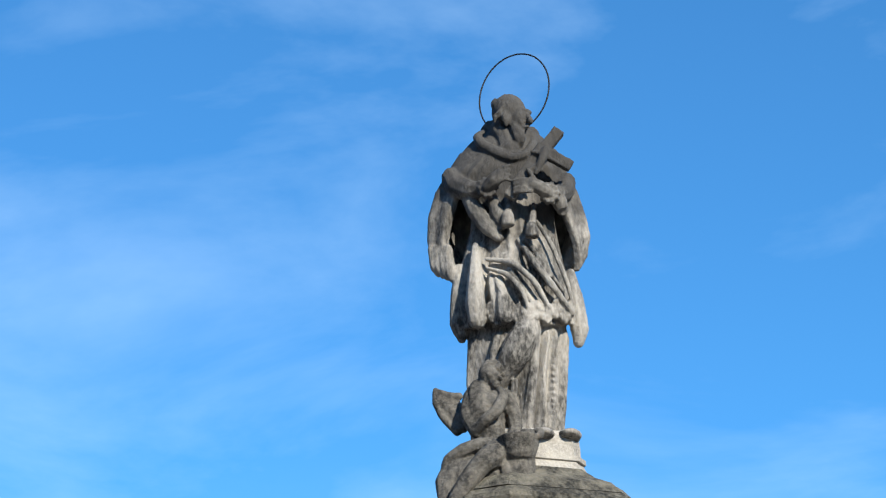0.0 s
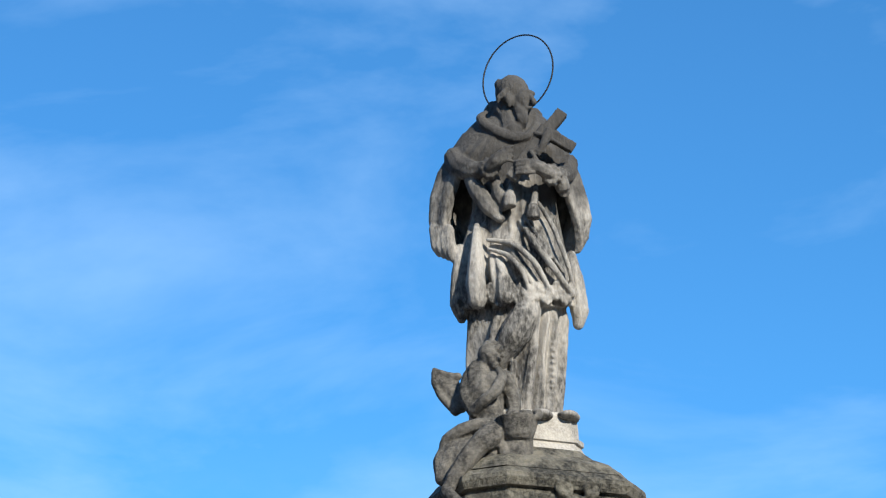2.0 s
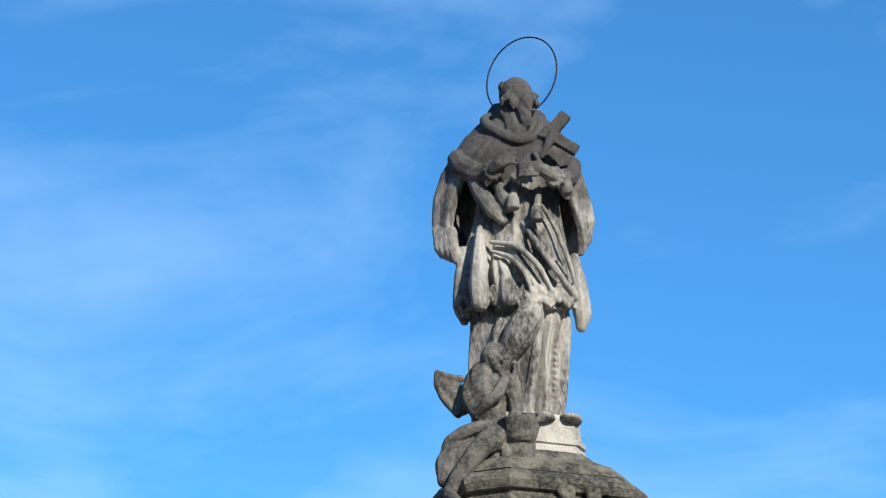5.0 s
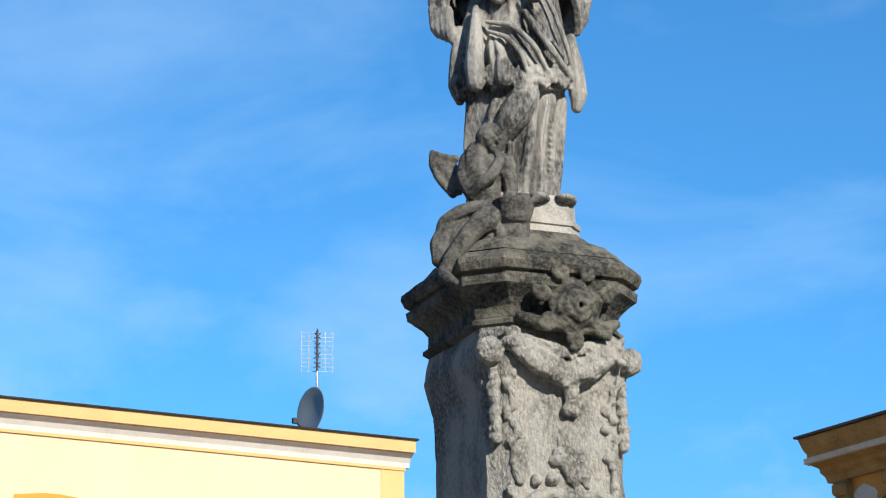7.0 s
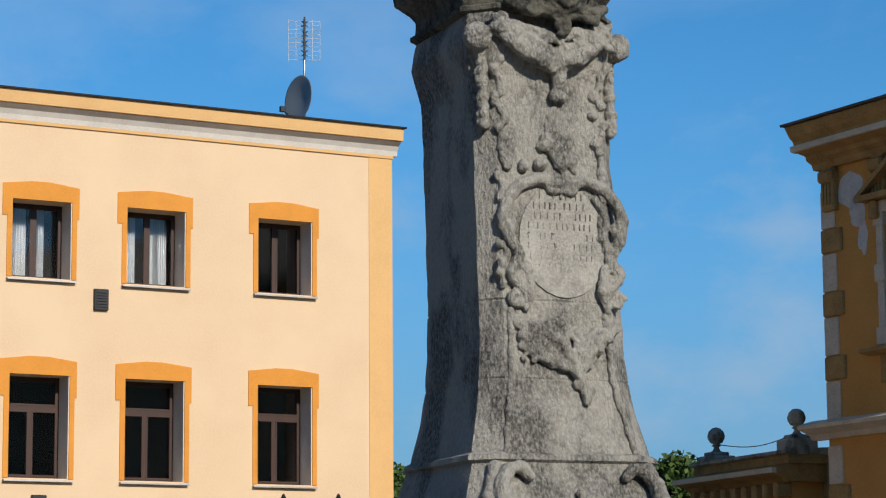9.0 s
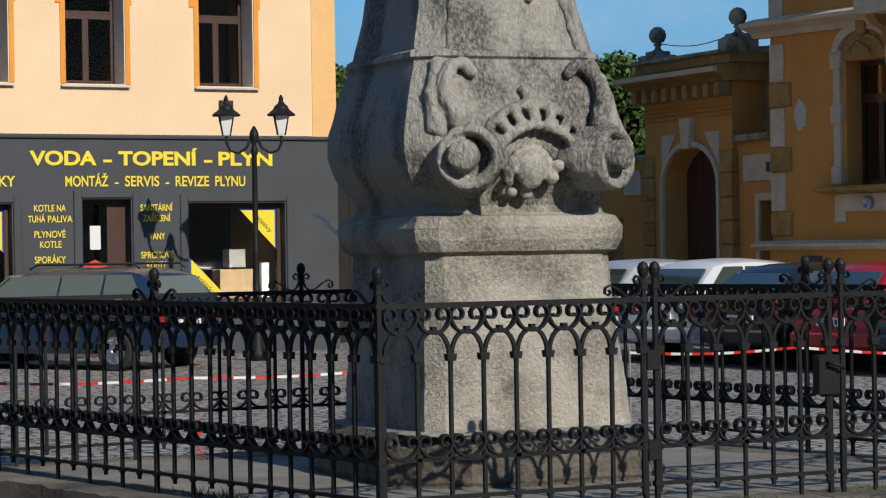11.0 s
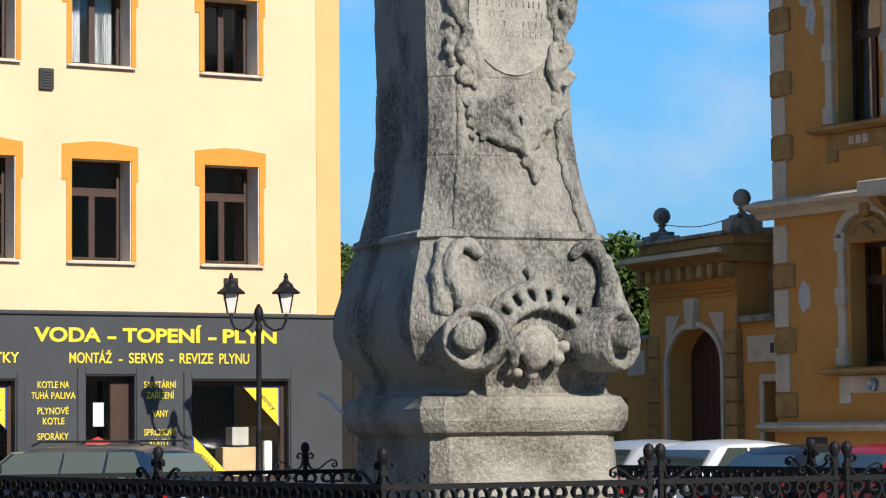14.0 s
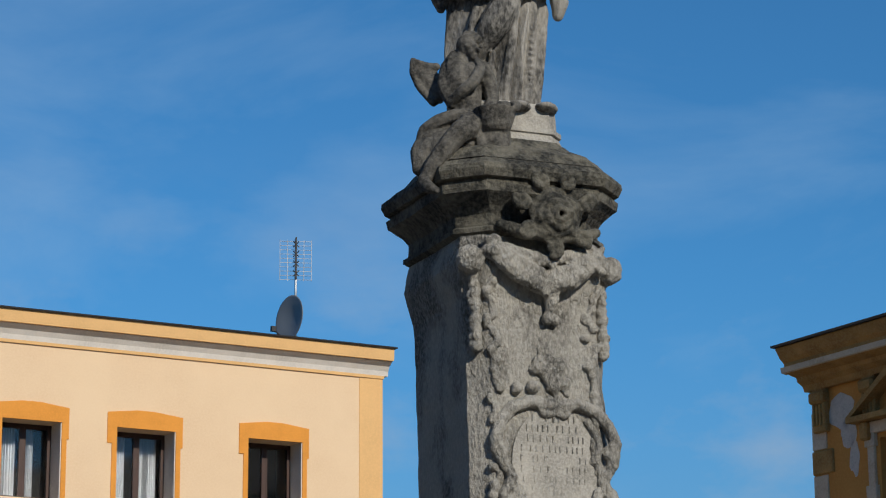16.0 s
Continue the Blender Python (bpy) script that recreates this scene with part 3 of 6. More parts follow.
CORN = [(4.84, 0.44), (4.86, 0.475), (4.885, 0.475), (4.90, 0.45), (4.97, 0.45), (5.01, 0.475), (5.06, 0.53), (5.075, 0.55), (5.125, 0.555), (5.13, 0.53), (5.155, 0.53), (5.16, 0.56), (5.205, 0.58), (5.235, 0.575), (5.245, 0.55), (5.28, 0.52), (5.30, 0.45)]


def hw(z):
    return float(np.interp(z, [p[0] for p in PROF], [p[1] for p in PROF]))


def block(bm, z0, z1, cut=0.22, step=0.035, amp=0.012, prof=None, du=0.0):
    """A square, corner-cut body that follows the profile."""
    f = hw if prof is None else (lambda z: float(np.interp(z, [p[0] for p in prof], [p[1] for p in prof])))
    zs = sorted({z0, z1, *np.arange(z0, z1, step), *(j + d for j in (JOINTS if prof is None else ()) for d in (-0.009, 0.0, 0.009) if z0 < j + d < z1), *(p[0] for p in (prof or PROF) if z0 < p[0] < z1)})
    rings = []
    for z in zs:
        h = f(z) - (0.005 if prof is None and any(abs(z - j) < 0.004 for j in JOINTS) else 0.0)
        c = cut * h
        g = h + (0.15 if prof is CORN else 0.11 if prof is None else 0.0)
        cor = [(-h + c, -h), (h - c, -h), (h, -h + c), (h, g - c), (h - c, g), (-h + c, g), (-h, g - c), (-h, -h + c)]
        ring = []
        for i in range(8):
            a, b = Vector((*cor[i], 0)), Vector((*cor[(i + 1) % 8], 0))
            n = 9 if i % 2 == 0 else 2
            for j in range(n):
                q = a.lerp(b, j / n)
                p = P(q.x, q.y, z)
                k = noise.noise(p * 3.1) + 0.6 * noise.noise(p * 9.0)
                out = Vector((q.x, q.y, 0)).normalized()
                ring.append(bm.verts.new(p + out * amp * k))
        rings.append(ring)
    for a, b in zip(rings, rings[1:]):
        for j in range(len(a)):
            bm.faces.new((a[j], a[(j + 1) % len(a)], b[(j + 1) % len(a)], b[j]))
    bm.faces.new(rings[0][::-1])
    bm.faces.new(rings[-1])
    return bm


column = thing("stone_column", MON, "tall weathered sandstone baroque column with carved ornament", "column")
part("footing", block(bmesh.new(), -0.02, 0.272, 0.42, 0.03, 0.035), KERB, column, "broad eroded footing")
part("pedestal", block(bmesh.new(), 0.268, 1.24, 0.14), PEDESTAL, column)
part("torus_moulding", block(bmesh.new(), 1.236, 1.46, 0.16), PEDESTAL, column)
part("neck", block(bmesh.new(), 1.456, 1.50, 0.16), STONE, column)
part("bulb", block(bmesh.new(), 1.496, 2.31, 0.2), STONE, column, "swelling lower drum")
part("shaft_foot", block(bmesh.new(), 2.306, 2.79, 0.24), STONE, column)
part("shaft", block(bmesh.new(), 2.786, 4.845, 0.24), STONE, column)
part("cornice", block(bmesh.new(), 4.841, 5.30, 0.34, 0.02, 0.012, CORN), STONE_DARK, column, "blackened projecting cornice")
SKIRT = [(5.29, 0.50), (5.36, 0.45), (5.41, 0.37), (5.45, 0.325), (5.475, 0.30)]
part("plinth_skirt", block(bmesh.new(), 5.29, 5.475, 0.3, 0.02, 0.012, SKIRT), STONE_DARK, column, "mossy sloping skirt of the plinth")
CAPB = [(5.471, 0.295), (5.50, 0.28), (5.525, 0.272), (5.53, 0.285), (5.56, 0.285), (5.565, 0.262), (5.70, 0.258), (5.715, 0.25)]
part("statue_plinth", block(bmesh.new(), 5.471, 5.715, 0.3, 0.02, 0.006, CAPB), CLEAN, column, "pale plinth under the statue")


def front(u, z, out=0.0):
    """A point on the column's front."""
    return P(u, -hw(z) - out, z)


def chain(bm, pts, r, seg=8):
    tube(bm, pts, r, seg)
    for p, q in ((pts[0], r if isinstance(r, (int, float)) else r[0]), (pts[-1], r if isinstance(r, (int, float)) else r[-1])):
        ball(bm, p, q, 8)


def curl(u, z, r, a0, turns, out=0.02, n=14, taper=0.35):
    return [front(u + r * (1 - (1 - taper) * i / n) * math.cos(a0 + turns * 2 * math.pi * i / n), z + r * (1 - (1 - taper) * i / n) * math.sin(a0 + turns * 2 * math.pi * i / n), out) for i in range(n + 1)]


def carve(name, fn, material=STONE, voxel=0.011, amp=0.010, label=""):
    bm = bmesh.new()
    fn(bm)
    part(name, sculpt(bm, voxel, amp, 20), material, column, label, True)


# volutes on the lower drum
for s in (-1, 1):
    ax = Vector((s * 0.5, -0.87, 0)).normalized()
    c = P(s * 0.405 + 0.01, -0.77, 1.75)
    fr = Matrix.Translation(c) @ ax.to_track_quat("Z", "X").to_matrix().to_4x4()

    def volute(bm, fr=fr):
        lathe(bm, [(0.02, -0.24), (0.155, -0.22), (0.178, -0.10), (0.178, 0.06), (0.165, 0.09), (0.143, 0.095), (0.120, 0.06), (0.112, -0.03), (0.02, -0.03)], 32, fr)
        lathe(bm, [(0.085, -0.12), (0.085, 0.10), (0.078, 0.15), (0.05, 0.168), (0.005, 0.17)], 22, fr @ Matrix.Translation((0.012, 0.025, 0)))
        turn = [fr @ Vector(((0.10 + 0.055 * q) * math.cos(2.2 + 2.6 * q), (0.10 + 0.055 * q) * math.sin(2.2 + 2.6 * q), 0.02 + 0.03 * q)) for q in (k / 8 for k in range(9))]
        tube(bm, turn, [0.018 + 0.003 * k for k in range(9)], 8)
        tail = [fr @ Vector(q) for q in ((0.0, -0.17, 0.03), (-0.06, -0.20, 0.0), (-0.13, -0.20, -0.03))]
        chain(bm, tail, [0.05, 0.045, 0.03])
    carve("volute", volute, STONE, 0.0095, 0.006, "scrolled stone volute")

    def strap(bm, s=s):
        pts = [front(s * 0.42, 1.95, 0.06), front(s * 0.47, 2.08, 0.055), front(s * 0.46, 2.18, 0.05), front(s * 0.41, 2.26, 0.045), front(s * 0.33, 2.27, 0.04), front(s * 0.29, 2.22, 0.035)]
        chain(bm, pts, [0.06, 0.055, 0.05, 0.045, 0.04, 0.03])
        chain(bm, [front(s * 0.52, 1.92, -0.02), front(s * 0.52, 2.1, -0.02), front(s * 0.46, 2.28, -0.02)], [0.06, 0.05, 0.04])
    carve("strapwork", strap)


def lowfront(u, z, out=0.0):
    """As front(), for the ornaments between the volutes."""
    return front(u + 0.03, z - 0.05, out)


def crest(bm):
    for k in range(13):
        a = math.pi * (0.05 + 0.9 * k / 12)
        ball(bm, lowfront(0.24 * math.cos(a), 1.78 + 0.20 * math.sin(a), 0.07), (0.032, 0.04, 0.032), 8)
    for k in range(7):
        a = math.pi * (0.15 + 0.7 * k / 6)
        chain(bm, [lowfront(0.24 * math.cos(a), 1.80 + 0.20 * math.sin(a), 0.06), lowfront(0.31 * math.cos(a), 1.80 + 0.29 * math.sin(a), 0.045)], [0.03, 0.036])
    chain(bm, [lowfront(0.33 * math.cos(math.pi * (0.08 + 0.84 * k / 10)), 1.79 + 0.31 * math.sin(math.pi * (0.08 + 0.84 * k / 10)), 0.03) for k in range(11)], 0.028)
    for u, z, r in ((0.0, 2.13, 0.045), (-0.03, 2.18, 0.03), (0.03, 2.17, 0.03), (-0.32, 1.86, 0.05), (-0.29, 1.79, 0.045), (-0.35, 1.93, 0.035), (0.3, 1.80, 0.045)):
        ball(bm, lowfront(u, z, 0.03), r, 8)


carve("shell_crest", crest, STONE, 0.011, 0.006, "fluted shell crest")


def bossfront(u, z, out=0.0):
    return front(u, z + 0.03, out)


def boss(bm):
    ball(bm, bossfront(0, 1.66, 0.04), (0.085, 0.07, 0.11), 14)
    for k in range(9):
        a = math.pi * (k / 8)
        ball(bm, bossfront(0.105 * math.cos(a), 1.67 + 0.10 * math.sin(a), 0.03), (0.035, 0.035, 0.035), 8)
    for u, z, r in ((-0.13, 1.60, 0.035), (0.13, 1.62, 0.045), (0.16, 1.68, 0.035), (0.0, 1.62, 0.045), (-0.09, 1.54, 0.03), (0.0, 1.54, 0.04)):
        ball(bm, bossfront(u, z, 0.06), r, 8)


carve("carved_boss", boss, CLEAN, 0.01, 0.006, "eroded carved boss under the shell")


def edge_fillets(bm):
    for s in (-1, 1):
        chain(bm, [front(s * (hw(z) - 0.145), z, 0.004) for z in np.arange(2.36, 3.16, 0.06)], 0.022)
        for z in np.arange(3.3, 4.6, 0.055):
            ball(bm, front(s * (hw(z) - 0.12) + random.uniform(-0.035, 0.035), z, 0.004), (random.uniform(0.02, 0.04), 0.03, random.uniform(0.025, 0.05)), 8)


carve("edge_carving", edge_fillets)


def cartouche(bm):
    c = 0.05
    L = [(-0.26, 3.26), (-0.33, 3.36), (-0.28, 3.46), (-0.34, 3.56), (-0.37, 3.68), (-0.33, 3.78), (-0.26, 3.86), (-0.14, 3.90), (-0.04, 3.88)]
    chain(bm, [front(c + u, z, 0.02) for u, z in L], 0.04)
    chain(bm, [front(c - u, z, 0.02) for u, z in L], 0.038)
    for s in (-1, 1):
        tube(bm, curl(c + s * 0.05, 3.87, 0.055, math.pi / 2, s * 1.2), 0.026)
        tube(bm, curl(c + s * 0.29, 3.36, 0.065, 0, s * 1.3), 0.026)
        tube(bm, curl(c + s * 0.31, 3.22, 0.045, 0, s * 1.1), 0.024)
        tube(bm, curl(c + s * 0.35, 3.62, 0.05, 1.0, s), 0.024)
        chain(bm, [front(c + s * 0.24, 3.40, 0.02), front(c + s * 0.225, 3.27, 0.03), front(c + s * 0.25, 3.16, 0.02)], [0.03, 0.04, 0.02])
    chain(bm, [front(c + 0.20, 3.80, 0.02), front(c + 0.26, 3.70, 0.02), front(c + 0.25, 3.58, 0.015), front(c + 0.28, 3.46, 0.02)], 0.025)


carve("cartouche_frame", cartouche, STONE, 0.010, 0.006, "rocaille frame round the inscription")


def field(bm):
    poly = [(0.27 * math.cos(a), 3.55 + 0.32 * math.sin(a)) for a in (2 * math.pi * k / 28 for k in range(28))]
    a = [bm.verts.new(front(0.05 + u, z, 0.012)) for u, z in poly]
    b = [bm.verts.new(front(0.05 + u, z, -0.03)) for u, z in poly]
    bm.faces.new(a)
    bm.faces.new(b[::-1])
    for i in range(28):
        bm.faces.new((a[i], b[i], b[(i + 1) % 28], a[(i + 1) % 28]))


fb = bmesh.new()
field(fb)
part("inscription_field", fb, CLEAN, column)
ib = bmesh.new()
rng = random.Random(5)
for row in range(9):
    z = 3.79 - row * 0.058
    half = 0.22 * math.sqrt(max(0.05, 1 - ((z - 3.55) / 0.32) ** 2))
    u = -half
    while u < half - 0.03:
        wd = rng.choice((0.016, 0.022, 0.03))
        if rng.random() < 0.8:
            box(ib, u, u + 0.006, -0.002, 0.004, z, z + 0.036, 0, Matrix.Translation(front(0.05, 3.55, 0.013) - Vector((0, 0, 3.55))))
            if wd > 0.02:
                box(ib, u, u + wd - 0.008, -0.002, 0.004, z + rng.choice((0.0, 0.015, 0.03)), z + 0.036, 0, Matrix.Translation(front(0.05, 3.55, 0.013) - Vector((0, 0, 3.55))) @ Matrix.Diagonal((1, 1, 1, 1))) if rng.random() < 0.25 else None
        u += wd + 0.012
part("inscription", ib, STONE, column, "worn cut inscription, not legible")


def swag(bm):
    tube(bm, curl(-0.17, 2.98, 0.07, math.pi, -1.2), 0.028)
    tube(bm, curl(-0.02, 3.02, 0.08, math.pi * 0.8, -0.8), 0.03)
    tube(bm, curl(0.22, 2.98, 0.08, 0, 1.0), 0.03)
    chain(bm, [front(-0.27, 3.08, 0.01), front(-0.12, 3.05, 0.02), front(0.0, 2.98, 0.03), front(0.05, 2.86, 0.03), front(0.1, 2.78, 0.03), front(0.14, 2.68, 0.02)], [0.03, 0.035, 0.04, 0.04, 0.035, 0.03])
    chain(bm, [front(0.34, 3.06, 0.01), front(0.24, 3.0, 0.02), front(0.15, 2.9, 0.03), front(0.1, 2.80, 0.03)], [0.03, 0.035, 0.035, 0.03])
    chain(bm, [front(-0.24, 2.95, 0.01), front(-0.1, 2.88, 0.02), front(0.04, 2.84, 0.03)], [0.02, 0.035, 0.03])
    for s in (-1, 1):
        for k in range(5):
            chain(bm, [front(0.05 + s * 0.05, 2.86 + 0.03 * k, 0.02), front(0.05 + s * (0.12 + 0.035 * k), 2.84 + 0.05 * k, 0.012)], [0.024, 0.016])
    for k in range(26):
        ball(bm, front(random.uniform(-0.25, 0.3), random.uniform(2.86, 3.06), 0.015), random.uniform(0.018, 0.035), 8)
    for z, u in ((2.74, 0.08), (2.71, 0.16), (2.65, 0.13), (2.69, 0.12)):
        ball(bm, front(u, z, 0.02), 0.03, 8)


carve("leaf_swag", swag)


def blossoms(bm):
    for k in range(22):
        u, z = random.gauss(0.03, 0.085), random.uniform(3.93, 4.14)
        ball(bm, front(u * (1 - (z - 3.93) * 2.2) + 0.02, z, 0.015), random.uniform(0.025, 0.045), 8)
    chain(bm, [front(-0.02, 4.1, 0.01), front(-0.03, 4.22, 0.005)], [0.03, 0.012])
    chain(bm, [front(0.1, 4.05, 0.01), front(0.14, 3.95, 0.005)], [0.03, 0.02])


carve("flower_cluster", blossoms)


def drapery(bm):
    for s in (-1, 1):
        ball(bm, P(s * 0.43, -0.44, 4.69), (0.085, 0.085, 0.085), 14)
        pts = [front(s * 0.36, 4.74, 0.03), front(s * 0.25, 4.66, 0.05), front(s * 0.14, 4.60, 0.06), front(s * 0.05, 4.56, 0.05)]
        chain(bm, pts, [0.03, 0.045, 0.055, 0.05])
        chain(bm, [p + Vector((0.01, -0.01, 0.06)) for p in pts], [0.02, 0.03, 0.035, 0.035])
        chain(bm, [front(s * 0.33, 4.79, 0.02), front(s * 0.15, 4.74, 0.05), front(0, 4.70, 0.05)], [0.025, 0.035, 0.03])
        for z in np.arange(4.2, 4.7, 0.05):
            ball(bm, P(s * 0.395, -0.40, z), (random.uniform(0.03, 0.05), 0.045, 0.04), 8)
    chain(bm, [front(0.03, 4.60, 0.04), front(0.05, 4.49, 0.035), front(0.04, 4.42, 0.03)], [0.055, 0.045, 0.03])
    ball(bm, front(0.02, 4.38, 0.03), 0.035, 10)
    ball(bm, front(0.07, 4.37, 0.03), 0.03, 10)
    for k in range(60):
        u_ = random.uniform(-0.33, 0.34)
        z_ = 4.57 + 0.55 * abs(u_) ** 1.3 + random.uniform(-0.05, 0.13)
        ball(bm, front(u_, min(4.80, z_), 0.055), random.uniform(0.014, 0.034), 8)
    for s in (-1, 1):
        tube(bm, [front(s * (0.34 - 0.03 * k), 4.74 - 0.018 * k + 0.022 * math.sin(2.2 * k), 0.075 + 0.012 * math.cos(2.2 * k)) for k in range(11)], 0.016, 8)


carve("drapery_swag", drapery, STONE, 0.010, 0.012)


def rose(bm):
    c = P(0.06, -0.55, 4.955)
    for r, out, th in ((0.035, 0.075, 0.02), (0.075, 0.06, 0.02), (0.112, 0.035, 0.021), (0.145, 0.005, 0.022)):
        n = 20
        tube(bm, [c + Vector((r * (1 + 0.07 * math.sin(5 * a + r * 40)) * math.cos(a), -out - 0.008 * math.sin(4 * a), r * (1 + 0.07 * math.sin(5 * a + r * 40)) * math.sin(a))) for a in (2 * math.pi * k / n for k in range(n))], th, 8, closed=True)
    ball(bm, c + Vector((0, 0.02, 0)), (0.14, 0.06, 0.14), 14)
    for a0, r in ((0.4, 0.21), (1.2, 0.22), (2.0, 0.22), (2.8, 0.22), (3.6, 0.2), (5.6, 0.2), (4.6, 0.19)):
        q = c + Vector((r * math.cos(a0), 0.0, r * math.sin(a0)))
        for i in range(10):
            a = a0 + 0.6 * i
            ball(bm, q + Vector((0.05 * (1 - i / 14) * math.cos(a), -0.02, 0.05 * (1 - i / 14) * math.sin(a))), 0.026, 8)
    chain(bm, [c + Vector((-0.1, 0, -0.1)), c + Vector((-0.22, 0.02, -0.1)), c + Vector((-0.32, 0.05, -0.06))], [0.05, 0.045, 0.03])
    chain(bm, [c + Vector((0.1, 0, -0.1)), c + Vector((0.2, 0.02, -0.1)), c + Vector((0.28, 0.05, -0.06))], [0.05, 0.045, 0.03])


carve("rose", rose, STONE_DARK, 0.0085, 0.004, "large carved rose with curling leaves")

# ---------------------------------------------------------------- statues
SB = pose(0, 14.3, 0)


def near(p):
    """The statues' places are laid out on the plane through the column's axis; this brings one forward by its own y."""
    k = (14.3 + p[1]) / 14.3
    return Vector((p[0] * k, p[1], 1.31 + (p[2] - 1.31) * k))


def fold(bm, pts, r):
    """A soft ridge through pts, thick in the middle, or with its own radii."""
    if isinstance(r, float):
        r = [r * (0.45 + 0.55 * math.sin(math.pi * (0.12 + 0.76 * k / (len(pts) - 1)))) for k in range(len(pts))]
    if len(pts) > 2:
        n = 4 * (len(pts) - 1)
        s = np.linspace(0, len(pts) - 1, n + 1)
        a = np.array(pts, float)
        t = np.arange(len(pts))
        fine = np.stack([np.interp(s, t, a[:, c]) for c in range(3)], 1)
        fine[1:-1] = (fine[:-2] + 2 * fine[1:-1] + fine[2:]) / 4
        r = list(np.interp(s, t, r))
        pts = [tuple(q) for q in fine]
    chain(bm, [near(p) for p in pts], r, 8)


def mass(bm, c, r, seg=12):
    ball(bm, near(c), r, seg)


def draped(bm, rows, ridges=(), seg=150, step=0.012):
    """A draped body: rows (cx, cy, z, rx, ry) from below upwards; ridges (angle below, angle above, width, depth, z below, z above), angles in degrees from the front, to the right."""
    rows = sorted(rows, key=lambda q: q[2])
    zs = np.arange(rows[0][2], rows[-1][2] + step, step)
    cols = [np.interp(zs, [q[2] for q in rows], [q[c] for q in rows]) for c in (0, 1, 3, 4)]
    for c in cols:
        c[1:-1] = (c[:-2] + 2 * c[1:-1] + c[2:]) / 4
    th = np.linspace(-180, 180, seg, endpoint=False)
    rings = []
    for i, z in enumerate(zs):
        grow = np.zeros(seg)
        for a0, a1, w, d, z0, z1 in ridges:
            if z0 - 0.03 < z < z1 + 0.03:
                t = (z - z0) / (z1 - z0)
                a = a0 + (a1 - a0) * min(1, max(0, t)) + 2.0 * math.sin(9 * z + a0)
                ends = min(1.0, max(0.0, (min(z - z0, z1 - z) + 0.03) / 0.09))
                x = ((th - a + 180) % 360 - 180) / w
                grow += d * ends * np.exp(-np.abs(x) ** 1.5)
        cx, cy, rx, ry = (c[i] for c in cols)
        ring = []
        for a, g in zip(np.radians(th), grow):
            ring.append(bm.verts.new(near((cx + (rx + g) * math.sin(a), cy - (ry + g) * math.cos(a), z))))
        rings.append(ring)
    for p, q in zip(rings, rings[1:]):
        for j in range(seg):
            bm.faces.new((p[j], p[(j + 1) % seg], q[(j + 1) % seg], q[j]))
    bm.faces.new(rings[0][::-1])
    bm.faces.new(rings[-1])


def cloak(bm, rows, side, thick=0.045):
    """One half of the open cloak, a thick curtain from its front edge round to the back: rows (z, outer x, centre x, depth, edge angle)."""
    rows = sorted(rows)
    zs = np.arange(rows[0][0], rows[-1][0], 0.012)
    n = 40
    grid = []
    for z in zs:
        xo, cx, ry, ed = (float(np.interp(z, [q[0] for q in rows], [q[c] for q in rows])) for c in (1, 2, 3, 4))
        rx = abs(xo - cx)
        line = []
        for k in range(n + 1):
            a = radians(ed + (178 - ed) * k / n)
            wave = 0.010 * math.sin(13 * a + 3 * z) * min(1, k / 4)
            line.append(((cx + side * (rx + wave) * math.sin(a), 0.03 - (ry + wave) * math.cos(a), z), (cx + side * (rx + wave - thick) * math.sin(a), 0.03 - (ry + wave - thick) * math.cos(a), z)))
        grid.append([[bm.verts.new(near(p)) for p in pq] for pq in line])
    for g0, g1 in zip(grid, grid[1:]):
        for k in range(n):
            for s in (0, 1):
                bm.faces.new((g0[k][s], g0[k + 1][s], g1[k + 1][s], g1[k][s]))
        for k in (0, n):
            bm.faces.new((g0[k][0], g0[k][1], g1[k][1], g1[k][0]))
    for g in (grid[0], grid[-1]):
        for k in range(n):
            bm.faces.new((g[k][0], g[k][1], g[k + 1][1], g[k + 1][0]))


sb = bmesh.new()
# cassock, from the hem to the waist
draped(sb, [(-0.152, 0.02, 5.719, 0.268, 0.190), (-0.145, 0.02, 5.919, 0.286, 0.180), (-0.138, 0.02, 6.132, 0.294, 0.185), (-0.122, 0.01, 6.347, 0.298, 0.200), (-0.110, 0.00, 6.564, 0.294, 0.200)],
       [(-62, -66, 9, 0.030, 5.70, 6.40), (-40, -30, 8, 0.022, 5.70, 6.32), (4, 22, 7, 0.055, 5.70, 6.40), (18, 30, 3.5, -0.045, 5.72, 6.40), (31, 36, 4, 0.040, 5.69, 6.42), (40, 43, 2.6, -0.035, 5.72, 6.40), (48, 50, 5, 0.040, 5.69, 6.42), (60, 62, 3, -0.03, 5.72, 6.40), (-12, 6, 4, -0.035, 5.74, 6.12), (78, 80, 7, 0.025, 5.7, 6.4)])
# bent knee under the cassock
fold(sb, [(-0.037, -0.170, 6.470), (-0.075, -0.220, 6.374), (-0.136, -0.235, 6.275), (-0.208, -0.200, 6.163), (-0.255, -0.140, 6.047)], [0.075, 0.098, 0.095, 0.072, 0.045])
fold(sb, [(0.005, -0.180, 6.414), (-0.028, -0.200, 6.163), (-0.063, -0.190, 5.951), (-0.085, -0.170, 5.790)], [0.02, 0.03, 0.036, 0.04])
fold(sb, [(-0.215, -0.170, 6.459), (-0.261, -0.190, 6.298), (-0.286, -0.160, 6.138)], 0.03)
fold(sb, [(-0.142, -0.200, 6.096), (-0.172, -0.170, 5.920), (-0.162, -0.150, 5.796)], 0.03)
for k in range(16):
    mass(sb, (0.102 - 0.0020 * k, -0.118, 6.367 - 0.0400 * k), 0.014, 6)
